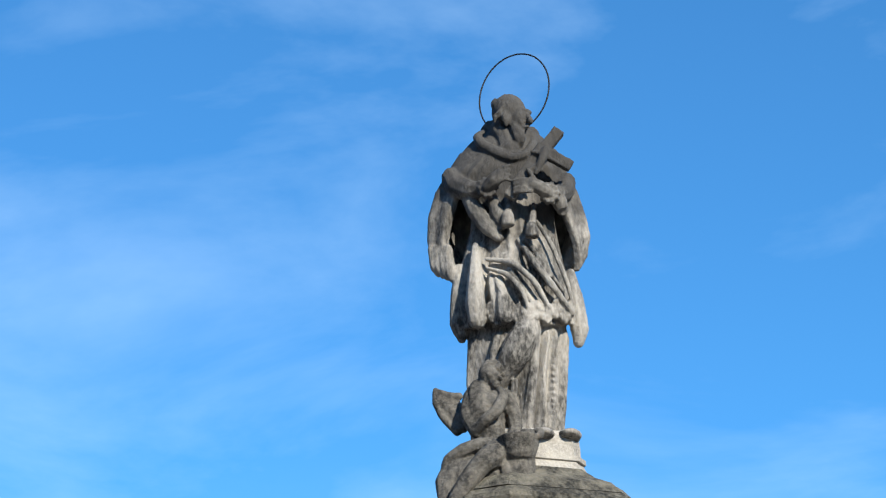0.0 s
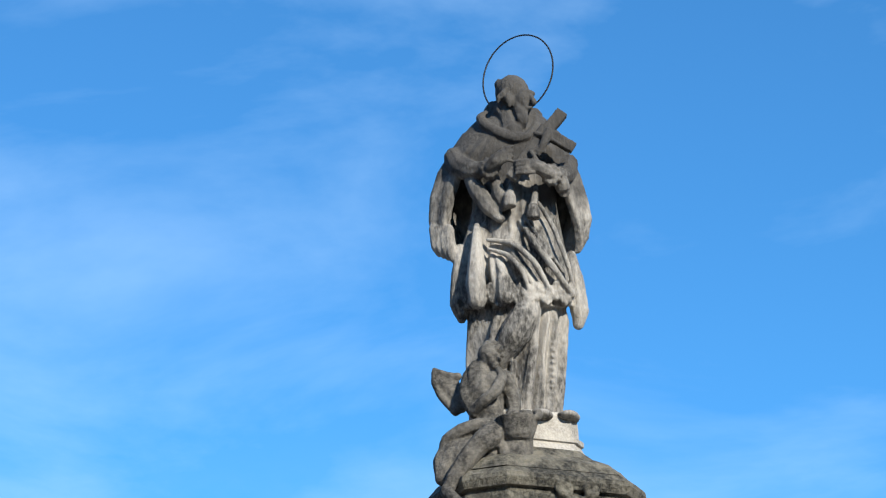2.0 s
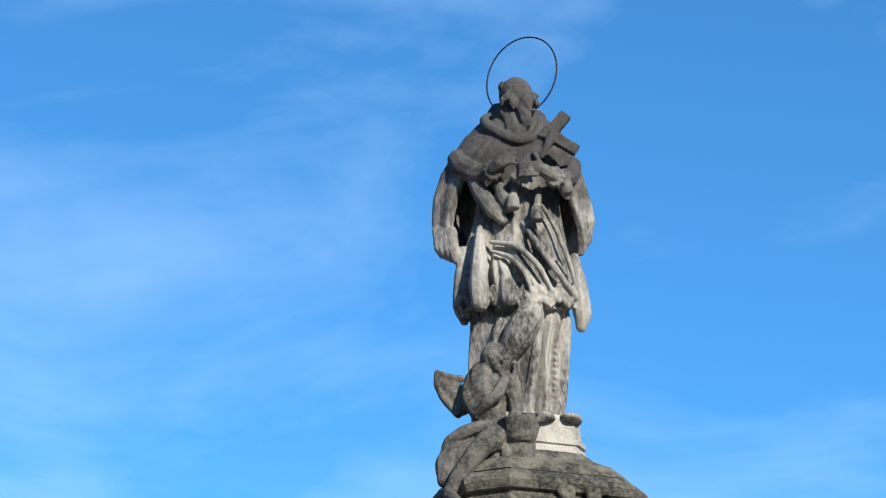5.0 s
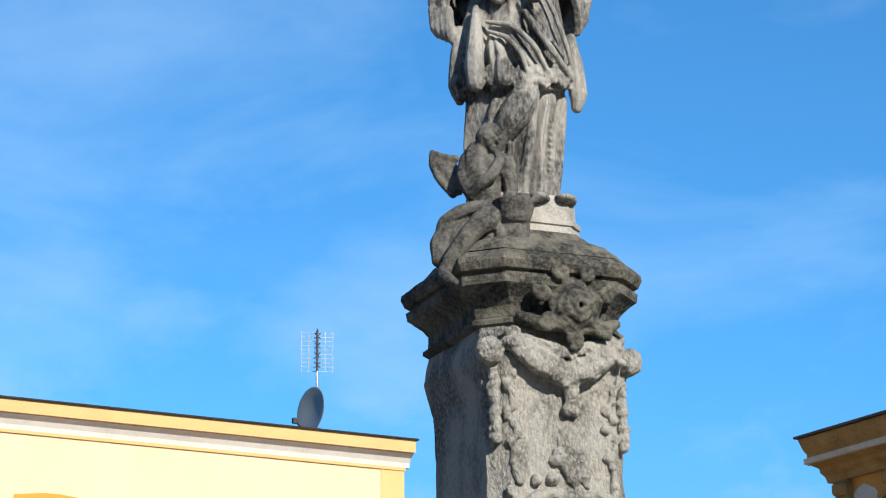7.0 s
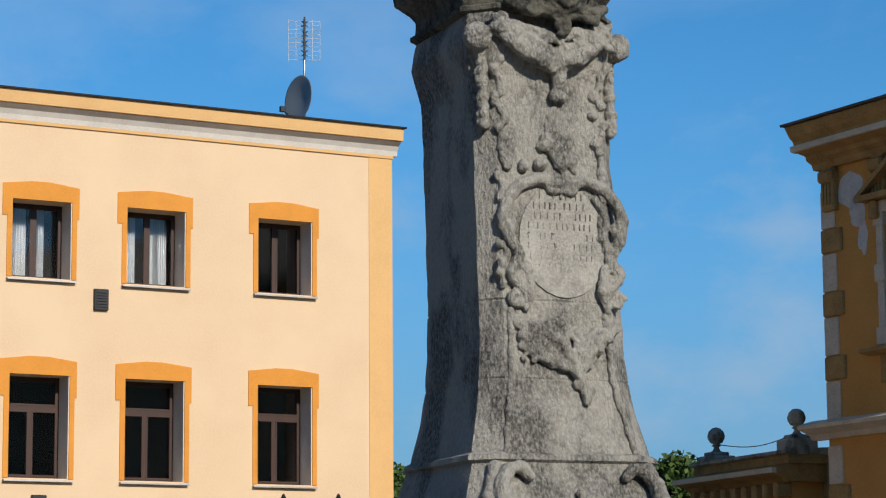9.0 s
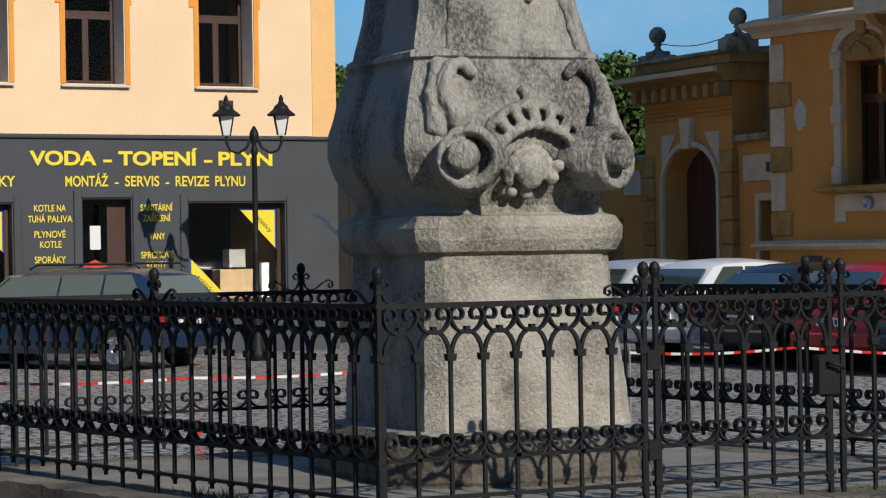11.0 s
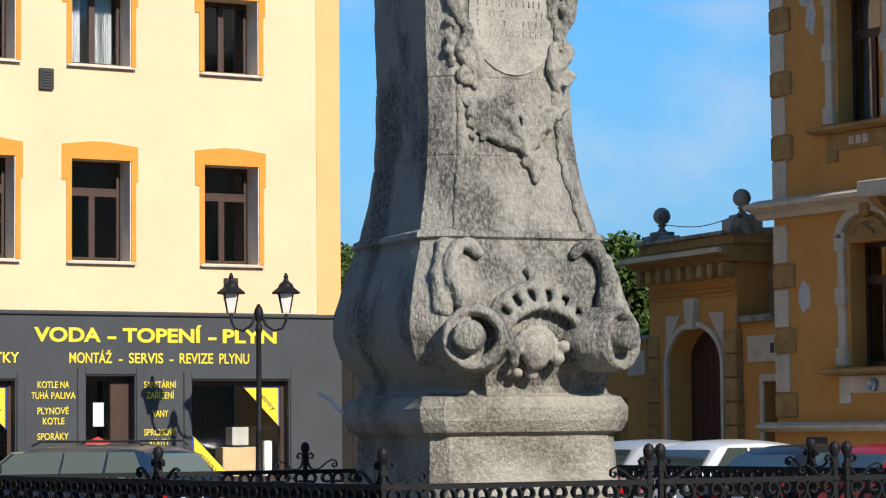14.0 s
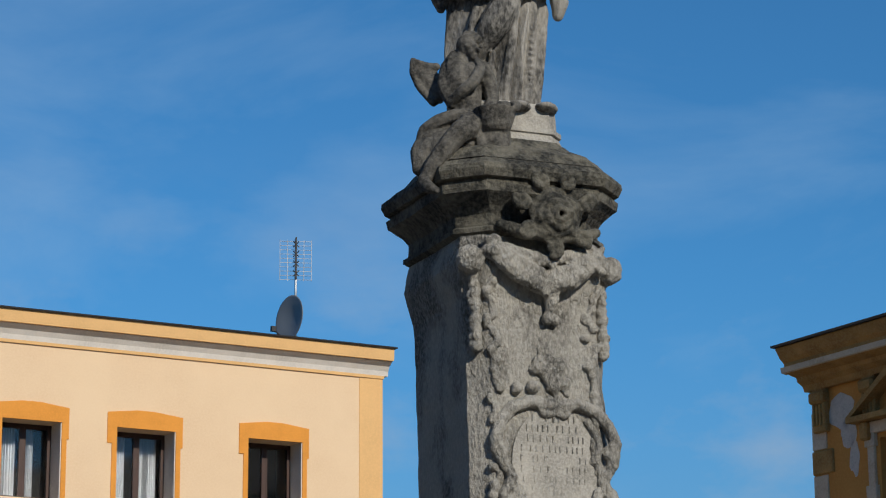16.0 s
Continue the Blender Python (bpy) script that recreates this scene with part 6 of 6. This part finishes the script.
for x0, x1 in ((-3.15, -2.75), (-0.36, 0.04)):
    for j in range(8):
        part("rusticated_block", bx(x0, x1, -0.06, 0.1, STREET_Z + 0.05 + j * 0.40, STREET_Z + 0.43 + j * 0.40, 0.015), OCHRE_TRIM, portal)
part("cornice", moulding(bmesh.new(), [(-0.7, 3.98), (0.10, 3.98), (0.16, 4.06), (0.40, 4.12), (0.42, 4.20), (0.10, 4.28), (-0.7, 4.28)], -3.45, 0.12), OCHRE_TRIM, portal)
part("cornice_fillet", moulding(bmesh.new(), [(0.35, 4.115), (0.43, 4.125), (0.435, 4.205), (0.35, 4.205)], -3.47, 0.13), CREAM, portal)
for j in range(9):
    part("modillion", bx(-3.08 + j * 0.37, -2.93 + j * 0.37, -0.30, 0.0, 3.72, 3.97, 0.03), OCHRE_TRIM, portal)
part("parapet", moulding(bmesh.new(), [(-0.7, 4.281), (0.14, 4.281), (0.14, 4.43), (-0.7, 4.43)], -3.2, 0.18), OCHRE_TRIM, portal)
for z in (3.42, 3.50, 3.58):
    part("frieze_band", bx(-3.10, -0.01, -0.045, 0.0, z, z + 0.035, 0.008), OCHRE, portal)
part("coping", moulding(bmesh.new(), [(-0.7, 4.431), (0.18, 4.431), (0.21, 4.45), (0.21, 4.50), (-0.7, 4.56)], -3.22, 0.20), OLD_STONE, portal, "mossy dark coping")
for x, y, dz in ((-2.72, 0.07, 0.0), (-0.08, 0.18, 0.10)):
    part("ball_pedestal", bx(x - 0.28, x + 0.28, y - 0.25, y + 0.25, 4.48, 4.60 + dz, 0.03), OLD_STONE, portal)
    part("ball_pedestal", bx(x - 0.17, x + 0.17, y - 0.17, y + 0.17, 4.60 + dz, 4.67 + dz, 0.02), OLD_STONE, portal)
    lb = bmesh.new()
    lathe(lb, [(0.12, 4.67), (0.07, 4.70), (0.045, 4.755), (0.08, 4.78), (0.08, 4.795), (0.05, 4.81), (0.11, 4.84), (0.15, 4.91), (0.156, 4.96), (0.13, 5.04), (0.07, 5.095), (0.01, 5.11)], 20, Matrix.Translation((x, y, dz)))
    part("ball_finial", lb, OLD_STONE, portal, "dark weathered stone ball", True)
# linking walls with their small doors
part("link_wall", pierced(bmesh.new(), 0.0, 2.3, STREET_Z, 2.95, 0.08, 0.59, ((0.75, 1.75, STREET_Z, 1.95),)), OCHRE, portal)
part("link_wall", bx(0.01, 2.3, 0.6, 0.9, 2.9, 4.27), OCHRE_TRIM, portal)
part("link_coping", moulding(bmesh.new(), [(-0.59, 2.951), (0.06, 2.951), (0.10, 3.05), (-0.59, 3.12)], 0.045, 2.3), OLD_STONE, portal)
part("link_door", bx(0.75, 1.75, 0.30, 0.35, STREET_Z, 1.95), DOOR_RED, portal)
part("door_band", pierced(bmesh.new(), 0.62, 1.88, STREET_Z, 2.08, 0.045, 0.09, ((0.74, 1.76, STREET_Z, 1.96),)), CREAM, portal)
part("plaque", bx(0.25, 1.85, 0.04, 0.09, 2.28, 2.72, 0.01), CREAM, portal)
part("house_number", bx(1.02, 1.12, 0.026, 0.04, 2.42, 2.58, 0.004), PLASTIC, portal)
part("link_wall", pierced(bmesh.new(), -6.5, -3.12, STREET_Z, 2.75, 0.1, 0.5, ((-5.2, -4.2, STREET_Z, 1.75),)), OCHRE, portal)
part("link_coping", moulding(bmesh.new(), [(-0.5, 2.75), (0.0, 2.75), (0.02, 2.83), (-0.5, 2.9)], -6.5, -3.12), OLD_STONE, portal)
part("link_door", bx(-5.2, -4.2, 0.3, 0.35, STREET_Z, 1.75), OCHRE_TRIM, portal)
part("plaque", bx(-4.1, -3.45, 0.06, 0.11, 2.15, 2.6, 0.01), CREAM, portal)
cbm = tube(bmesh.new(), [GATEWAY @ Vector((-2.65 + 2.5 * j / 10, 0.09 + 0.01 * j, 4.80 - 0.12 * math.sin(math.pi * j / 10))) for j in range(11)], 0.008, 6)
tagged(new("overhead_cable", finish(cbm, "overhead_cable", PLASTIC)), "thin dark cable strung between the stone balls", "cable")

# ---------------------------------------------------------------- street lamp
lamp = thing("street_lamp", pose(-3.366, 38.0, STREET_Z, 0, 0, 8), "black cast-iron street lamp with two lanterns", "street lamp")
lb = bmesh.new()
lathe(lb, [(0.15, 0.0), (0.15, 0.12), (0.10, 0.2), (0.085, 0.8), (0.095, 0.84), (0.06, 0.9), (0.045, 1.6), (0.055, 1.63), (0.045, 1.66), (0.038, 3.1), (0.055, 3.14), (0.05, 3.2), (0.03, 3.26), (0.06, 3.33), (0.075, 3.40), (0.06, 3.47), (0.015, 3.55)], 16)
part("post", lb, IRON, lamp, smooth=True)
for s in (-1, 1):
    part("arm", tube(bmesh.new(), [(s * 0.04, 0, 3.38), (s * 0.12, 0, 3.22), (s * 0.24, 0, 3.14), (s * 0.36, 0, 3.18), (s * 0.415, 0, 3.30), (s * 0.415, 0, 3.40)], [0.025, 0.022, 0.02, 0.02, 0.022, 0.03], 8), IRON, lamp, smooth=True)
    part("lantern_glass", lathe(bmesh.new(), [(0.075, 3.42), (0.145, 3.70)], 4, Matrix.Translation((s * 0.415, 0, 0)) @ Matrix.Rotation(radians(45), 4, "Z")), LAMP_GLASS, lamp, "frosted lantern glass")
    fr_ = bmesh.new()
    for a in (45, 135, 225, 315):
        q = Vector((math.cos(radians(a)), math.sin(radians(a)), 0))
        tube(fr_, [Vector((s * 0.415, 0, 3.41)) + q * 0.078, Vector((s * 0.415, 0, 3.71)) + q * 0.15], 0.011, 6)
    part("lantern_frame", fr_, IRON, lamp)
    lathe_b = lathe(bmesh.new(), [(0.21, 3.70), (0.215, 3.725), (0.12, 3.80), (0.10, 3.85), (0.05, 3.89), (0.03, 3.94), (0.04, 3.96), (0.012, 4.02)], 12, Matrix.Translation((s * 0.415, 0, 0)))
    part("lantern_roof", lathe_b, IRON, lamp)


# ---------------------------------------------------------------- parked cars
DARK_GLASS = plain("dark_car_glass", (0.045, 0.058, 0.056), 0.03, coat=1.0)


def car(m, length, width, height, paint, label, estate=False, rails=False, glass=None):
    """A parked car; its tail is at x = 0 and it points along +x."""
    c = thing("car", m, label, "car", "parked cars")
    h2, r = width / 2, 0.30
    xr, xf = 0.72, length - 0.82
    def archpts(x):
        return [(x + (r + 0.06) * math.cos(a), 0.28 + (r + 0.06) * math.sin(a)) for a in (math.pi * j / 8 for j in range(9))]
    belt = 0.92
    low = [(0.10, 0.30), (0.02, 0.40), (0.0, 0.60), (0.03, 0.82), (0.08, belt), (length - 1.12, belt), (length - 0.45, 0.80), (length - 0.10, 0.66), (length, 0.50), (length - 0.03, 0.30)]
    poly = low + archpts(xf) + archpts(xr)
    bm = bmesh.new()
    prism(bm, poly, -h2, h2)
    for v in bm.verts:
        if v.co.z > 0.75:
            v.co.y *= 0.955
        if v.co.x < 0.06 or v.co.x > length - 0.2:
            v.co.y *= 0.90
    bmesh.ops.bevel(bm, geom=[e for e in bm.edges if len(e.link_faces) == 2 and e.calc_face_angle(0) > 0.5], offset=0.035, segments=2, affect="EDGES")
    part("body", bm, paint, c, smooth=False)
    top = height - belt
    x0t, x1t, x1b = (0.30 if estate else 0.40), length - 2.0, length - 1.15

    def wide(z):
        return h2 * (0.945 - 0.21 * max(0.0, (z - belt) / top) ** 1.15)
    out = [(0.05, belt - 0.03), (0.10, belt + 0.10), (x0t, height - 0.13), (x0t + 0.10, height - 0.055), (x0t + 0.30, height - 0.02), (x0t + 0.8, height), (x1t - 0.5, height - 0.015), (x1t - 0.1, height - 0.05), (x1t + 0.22, height - 0.12), (x1b - 0.2, belt + 0.09), (x1b + 0.05, belt - 0.03)]
    bm = bmesh.new()
    rows_ = [[bm.verts.new((x, wide(z) * s_, z - 0.065 * abs(s_) ** 3 * (z > height - 0.2))) for s_ in (-1, -0.93, -0.75, -0.4, 0, 0.4, 0.75, 0.93, 1)] for x, z in out]
    for p, q in zip(rows_, rows_[1:]):
        for j in range(8):
            bm.faces.new((p[j], p[j + 1], q[j + 1], q[j]))
    for j in (0, 8):
        bm.faces.new([r_[j] for r_ in rows_])
    bm.faces.new([v for v in rows_[0]] + [v for v in rows_[-1]][::-1])
    part("cabin", bm, paint, c, smooth=True)

    def pane(pts, name):
        g = bmesh.new()
        q = [Vector(p) for p in pts]
        n = (q[1] - q[0]).cross(q[2] - q[0]).normalized() * 0.014
        f0, f1 = [g.verts.new(p + n) for p in q], [g.verts.new(p - n) for p in q]
        k = len(q)
        g.faces.new(f0)
        g.faces.new(f1[::-1])
        for j in range(k):
            g.faces.new((f0[j], f1[j], f1[(j + 1) % k], f0[(j + 1) % k]))
        part(name, g, glass or DARK_GLASS, c)
    za, zb = belt + 0.11, height - 0.15
    xa, xb = 0.105, x0t - 0.015
    pane([(xa, -wide(za) * 0.88, za), (xa, wide(za) * 0.88, za), (xb, wide(zb) * 0.84, zb), (xb, -wide(zb) * 0.84, zb)], "rear_window")
    pane([(x1b - 0.2, -wide(za) * 0.9, belt + 0.10), (x1t + 0.25, -wide(zb) * 0.86, height - 0.125), (x1t + 0.25, wide(zb) * 0.86, height - 0.125), (x1b - 0.2, wide(za) * 0.9, belt + 0.10)], "windscreen")
    zl, zh = belt + 0.05, height - 0.12
    span = x1b - 0.25
    for s in (-1, 1):
        for q in ([(0.26, zl + 0.02), (0.95, zl), (0.95, zh), (x0t + 0.22, zh)], [(1.01, zl), (1.72, zl), (1.72, zh), (1.01, zh)], [(1.78, zl), (span - 0.05, zl), (x1t + 0.12, zh - 0.02), (1.78, zh)]):
            pane([(x, s * (wide(z) - 0.004), z) for x, z in q], "side_window")
    wt_ = wide(height)
    for x in (xr, xf):
        for s in (-1, 1):
            mm = Matrix.Translation((x, s * (h2 - 0.09), 0.29)) @ Matrix.Rotation(radians(-90 * s), 4, "X")
            w = part("wheel", lathe(bmesh.new(), [(0.18, -0.09), (0.28, -0.09), (0.30, -0.05), (0.30, 0.05), (0.28, 0.085), (0.20, 0.085), (0.19, 0.06)], 28, mm), TYRE, c, "black tyre")
            rb_ = lathe(bmesh.new(), [(0.03, 0.055), (0.05, 0.075), (0.15, 0.06), (0.195, 0.085), (0.20, 0.05)], 24, mm)
            for j in range(7):
                a = 2 * math.pi * j / 7
                box(rb_, 0.05, 0.18, -0.02, 0.02, 0.06, 0.085, 0, mm @ Matrix.Rotation(a, 4, "Z"))
            part("rim", rb_, RIM, w, "silver rim")
    part("rear_bumper", bx(-0.05, 0.14, -h2 * 0.93, h2 * 0.93, 0.33, 0.52, 0.03), paint, c)
    part("sill_trim", bx(1.1, length - 1.25, -h2 * 1.005, h2 * 1.005, 0.24, 0.32), PLASTIC, c)
    pl = part("number_plate", bx(-0.018, 0.02, -0.26, 0.26, 0.60, 0.71), PLATE, c)
    for j in range(6):
        part("plate_bar", bx(-0.022, -0.015, -0.21 + j * 0.072, -0.17 + j * 0.072, 0.625, 0.685), PLASTIC, pl)
    for s in (-1, 1):
        part("tail_lamp", bx(-0.012 + 0.02, 0.14, s * h2 * 0.80 - 0.10, s * h2 * 0.80 + 0.07, 0.66, 0.92, 0.02), LAMP_RED, c, "red tail lamp")
        part("mirror", bx(x1b - 0.25, x1b - 0.13, s * (h2 + 0.05) - 0.08, s * (h2 + 0.05) + 0.08, 0.93, 1.06, 0.03), paint, c)
        if rails:
            part("roof_rail", tube(bmesh.new(), [(x0t + 0.15, s * wt_ * 0.9, height - 0.03), (x0t + 0.25, s * wt_ * 0.9, height + 0.035), (x1t - 0.25, s * wt_ * 0.9, height + 0.035), (x1t - 0.1, s * wt_ * 0.9, height - 0.03)], 0.016, 8), PLASTIC, c)
    return c


def paint(name, col):
    return plain(name, col, 0.3, 0.1, 0, 0.35)


NAVY, SILVER, WHITE_P, BLACK_P, RED_P, BLUE_P = paint("navy_paint", (0.012, 0.03, 0.065)), paint("silver_paint", (0.42, 0.43, 0.44)), paint("white_paint", (0.70, 0.71, 0.72)), paint("black_paint", (0.015, 0.017, 0.02)), paint("red_paint", (0.38, 0.012, 0.015)), paint("midnight_paint", (0.012, 0.018, 0.04))
# estate's panes are opaque; their pale colour stands for the lit view through them
car(pose(-4.12, 35.7, STREET_Z, 0, 0, 152), 4.5, 1.70, 1.47, NAVY, "dark blue estate car with roof rails", True, True, plain("car_glass_painted_view", (0.13, 0.15, 0.12), 0.04, coat=0.6))
for p, pt, lab, h in (((1.50, 36.3), SILVER, "silver hatchback parked before the villa", 1.46), ((2.50, 34.9), WHITE_P, "white hatchback parked before the villa", 1.46), ((3.45, 33.3), BLACK_P, "black hatchback with a large rear window", 1.40), ((4.42, 31.7), RED_P, "red hatchback parked before the villa", 1.42), ((5.30, 30.2), BLUE_P, "midnight-blue car at the row's end", 1.44)):
    car(pose(*p, STREET_Z, 0, 0, 33), 3.95, 1.64, h, pt, lab)

# ---------------------------------------------------------------- barrier tape
def barrier(pts, label):
    t = thing("barrier_tape", pose(0, 0, 0), label, "barrier tape", "red and white barrier tape")
    run, step = 0, 0.0
    for a, b in zip(pts, pts[1:]):
        a, b = Vector(a), Vector(b)
        n = max(2, int((b - a).length / 0.17))
        for j in range(n):
            p, q = a.lerp(b, j / n), a.lerp(b, (j + 1) / n)
            sag0, sag1 = -0.03 * math.sin(math.pi * j / n), -0.03 * math.sin(math.pi * (j + 1) / n)
            p, q = p + Vector((0, 0, sag0)), q + Vector((0, 0, sag1))
            bm = bmesh.new()
            vs_ = [bm.verts.new(v + Vector((0, dy, dz))) for dy in (0, 0.003) for v, dz in ((p, -0.011), (q, -0.011), (q, 0.011), (p, 0.011))]
            for f in ((0, 1, 2, 3), (7, 6, 5, 4), (0, 4, 5, 1), (1, 5, 6, 2), (2, 6, 7, 3), (3, 7, 4, 0)):
                bm.faces.new([vs_[k] for k in f])
            part("red_stripe" if run % 2 else "white_stripe", bm, TAPE_RED if run % 2 else TAPE_WHITE, t)
            run += 1
    for x, y, z in pts:
        part("stake", tube(bmesh.new(), [(x, y, STREET_Z), (x, y, z + 0.06)], 0.008, 8), ALU, t)
    return t


barrier([(-4.2, 20.3, 0.24), (-2.35, 20.3, 0.25), (-0.6, 20.6, 0.30)], "red and white barrier tape on thin stakes")
barrier([(1.25, 21.0, 0.37), (2.6, 20.6, 0.41), (4.3, 20.3, 0.35)], "red and white barrier tape before the parked cars")
lt = thing("loose_tape", pose(-2.35, 20.3, 0.25), "torn red barrier tape end hanging down", "barrier tape")
lbm = bmesh.new()
tube(lbm, [(0.0, 0, 0), (0.05, -0.1, -0.2), (0.13, -0.3, -0.35), (0.1, -0.5, -0.5), (0.25, -0.8, -0.645), (0.55, -1.2, -0.645)], 0, flat=(0.06, 0.004))
part("strip", lbm, TAPE_RED, lt)
wc = tube(bmesh.new(), [MON @ P(-0.62, 0.62, 1.36), MON @ P(-0.66, 0.66, 1.39), MON @ P(-0.69, 0.70, 1.45), MON @ P(-0.74, 0.74, 1.48)], 0.010, 8)
tagged(new("white_cable", finish(wc, "white_cable", PLATE)), "short white cable fixed to the column's moulding", "cable")


# ---------------------------------------------------------------- trees
def tree(x, y, height, spread, seed):
    r = random.Random(seed)
    t = thing("tree", pose(x, y, STREET_Z), "leafy green deciduous tree behind the houses", "tree", "trees behind the square")
    bm = bmesh.new()
    tube(bm, [(0, 0, 0), (0.05, 0, height * 0.3), (0.0, 0.1, height * 0.55), (0.1, 0, height * 0.8)], [0.22, 0.17, 0.11, 0.04], 10)
    clumps = []
    for k in range(16):
        a, zz = r.uniform(0, 6.28), r.uniform(0.25, 0.95) * height
        rad = spread * (0.45 + 0.55 * math.sin(math.pi * min(1, zz / height) ** 1.1)) * r.uniform(0.35, 0.95)
        e = Vector((rad * math.cos(a), rad * math.sin(a), zz))
        s_ = Vector((0, 0, zz * 0.6))
        tube(bm, [s_, s_.lerp(e, 0.5) + Vector((0, 0, 0.1)), e], [0.07, 0.05, 0.02], 6)
        clumps.append((e, r.uniform(0.55, 0.95) * spread * 0.42))
    clumps.append((Vector((0, 0, height * 0.93)), spread * 0.4))
    part("trunk", bm, BARK, t)
    vs_, fs = [], []
    for c, rad in clumps:
        for k in range(1200):
            d = Vector((r.gauss(0, 1), r.gauss(0, 1), r.gauss(0, 1))).normalized() * rad * r.uniform(0.45, 1.08) ** 0.7
            p = c + d
            u = Vector((r.gauss(0, 1), r.gauss(0, 1), r.gauss(0, 1))).normalized() * 0.088
            w = u.cross(Vector((r.gauss(0, 1), r.gauss(0, 1), r.gauss(0, 1)))).normalized() * 0.052
            n = len(vs_)
            vs_ += [p - u, p + w, p + u, p - w]
            fs.append((n, n + 1, n + 2, n + 3))
    me = bpy.data.meshes.new("crown")
    me.from_pydata([tuple(v) for v in vs_], [], fs)
    me.materials.append(LEAF)
    part("crown", me, None, t)


for x, y, h, s, sd in ((5.0, 60, 5.1, 1.9, 1), (3.2, 56, 5.6, 1.8, 8), (2.2, 64, 5.6, 2.4, 2), (-1.4, 60, 5.6, 2.2, 3), (-4.4, 63, 6.4, 2.4, 4), (8.5, 66, 5.4, 2.2, 5), (0.4, 70, 5.4, 2.6, 6), (11.5, 68, 5.4, 2.2, 7)):
    tree(x, y, h, s, sd)

# added board wall, its near-black colour standing for the shaded gap by the house
tw = thing("dark_gap_wall", pose(-3.6, 44.2, STREET_Z, 0, 0, 20), "added near-black board wall standing for the shaded gap beside the house", "wall", kind="structure")
for k in range(28):
    part("board", bx(k * 0.2, k * 0.2 + 0.192, 0, 0.03, 0, 3.1 + 0.03 * math.sin(k * 2.3)), GAP_DARK, tw)

# unseen house blocks behind and beside the viewpoint, added against sky reflections and fill
for x0, x1, y0, y1, h, mt in ((-45, -20, -36, -28, 12.5, YELLOW), (-19.5, 4, -38, -28, 13.0, OCHRE), (4.5, 30, -38, -28, 12.0, GREY), (31, 40, -27, -1, 13.5, OCHRE), (31.5, 40, -0.5, 24, 14.0, YELLOW), (-26, -17, -27, 27, 13.0, GREY)):
    b_ = bmesh.new()
    prism(b_, [(x0, STREET_Z), (x1, STREET_Z), (x1, h), (x0, h)], y0, y1)
    hs = thing("house", pose(0, 0, 0), "unseen plain house block added to darken reflections and sky fill", "house", "houses behind the viewpoint")
    part("wall", b_, mt, hs)
    rf = bmesh.new()
    ym, xm = (y0 + y1) / 2, (x0 + x1) / 2
    ridge = ((x0, ym, h + 3.0), (x1, ym, h + 3.0)) if x1 - x0 > y1 - y0 else ((xm, y1, h + 2.5), (xm, y0, h + 2.5))
    base = ((x0, y0, h), (x1, y0, h), (x1, y1, h), (x0, y1, h)) if x1 - x0 > y1 - y0 else ((x0, y1, h), (x0, y0, h), (x1, y0, h), (x1, y1, h))
    vv = [rf.verts.new(p) for p in base + ridge]
    for f in ((0, 1, 5, 4), (2, 3, 4, 5), (0, 4, 3), (1, 2, 5), (0, 3, 2, 1)):
        rf.faces.new([vv[k] for k in f])
    part("roof", rf, ROOF, hs)
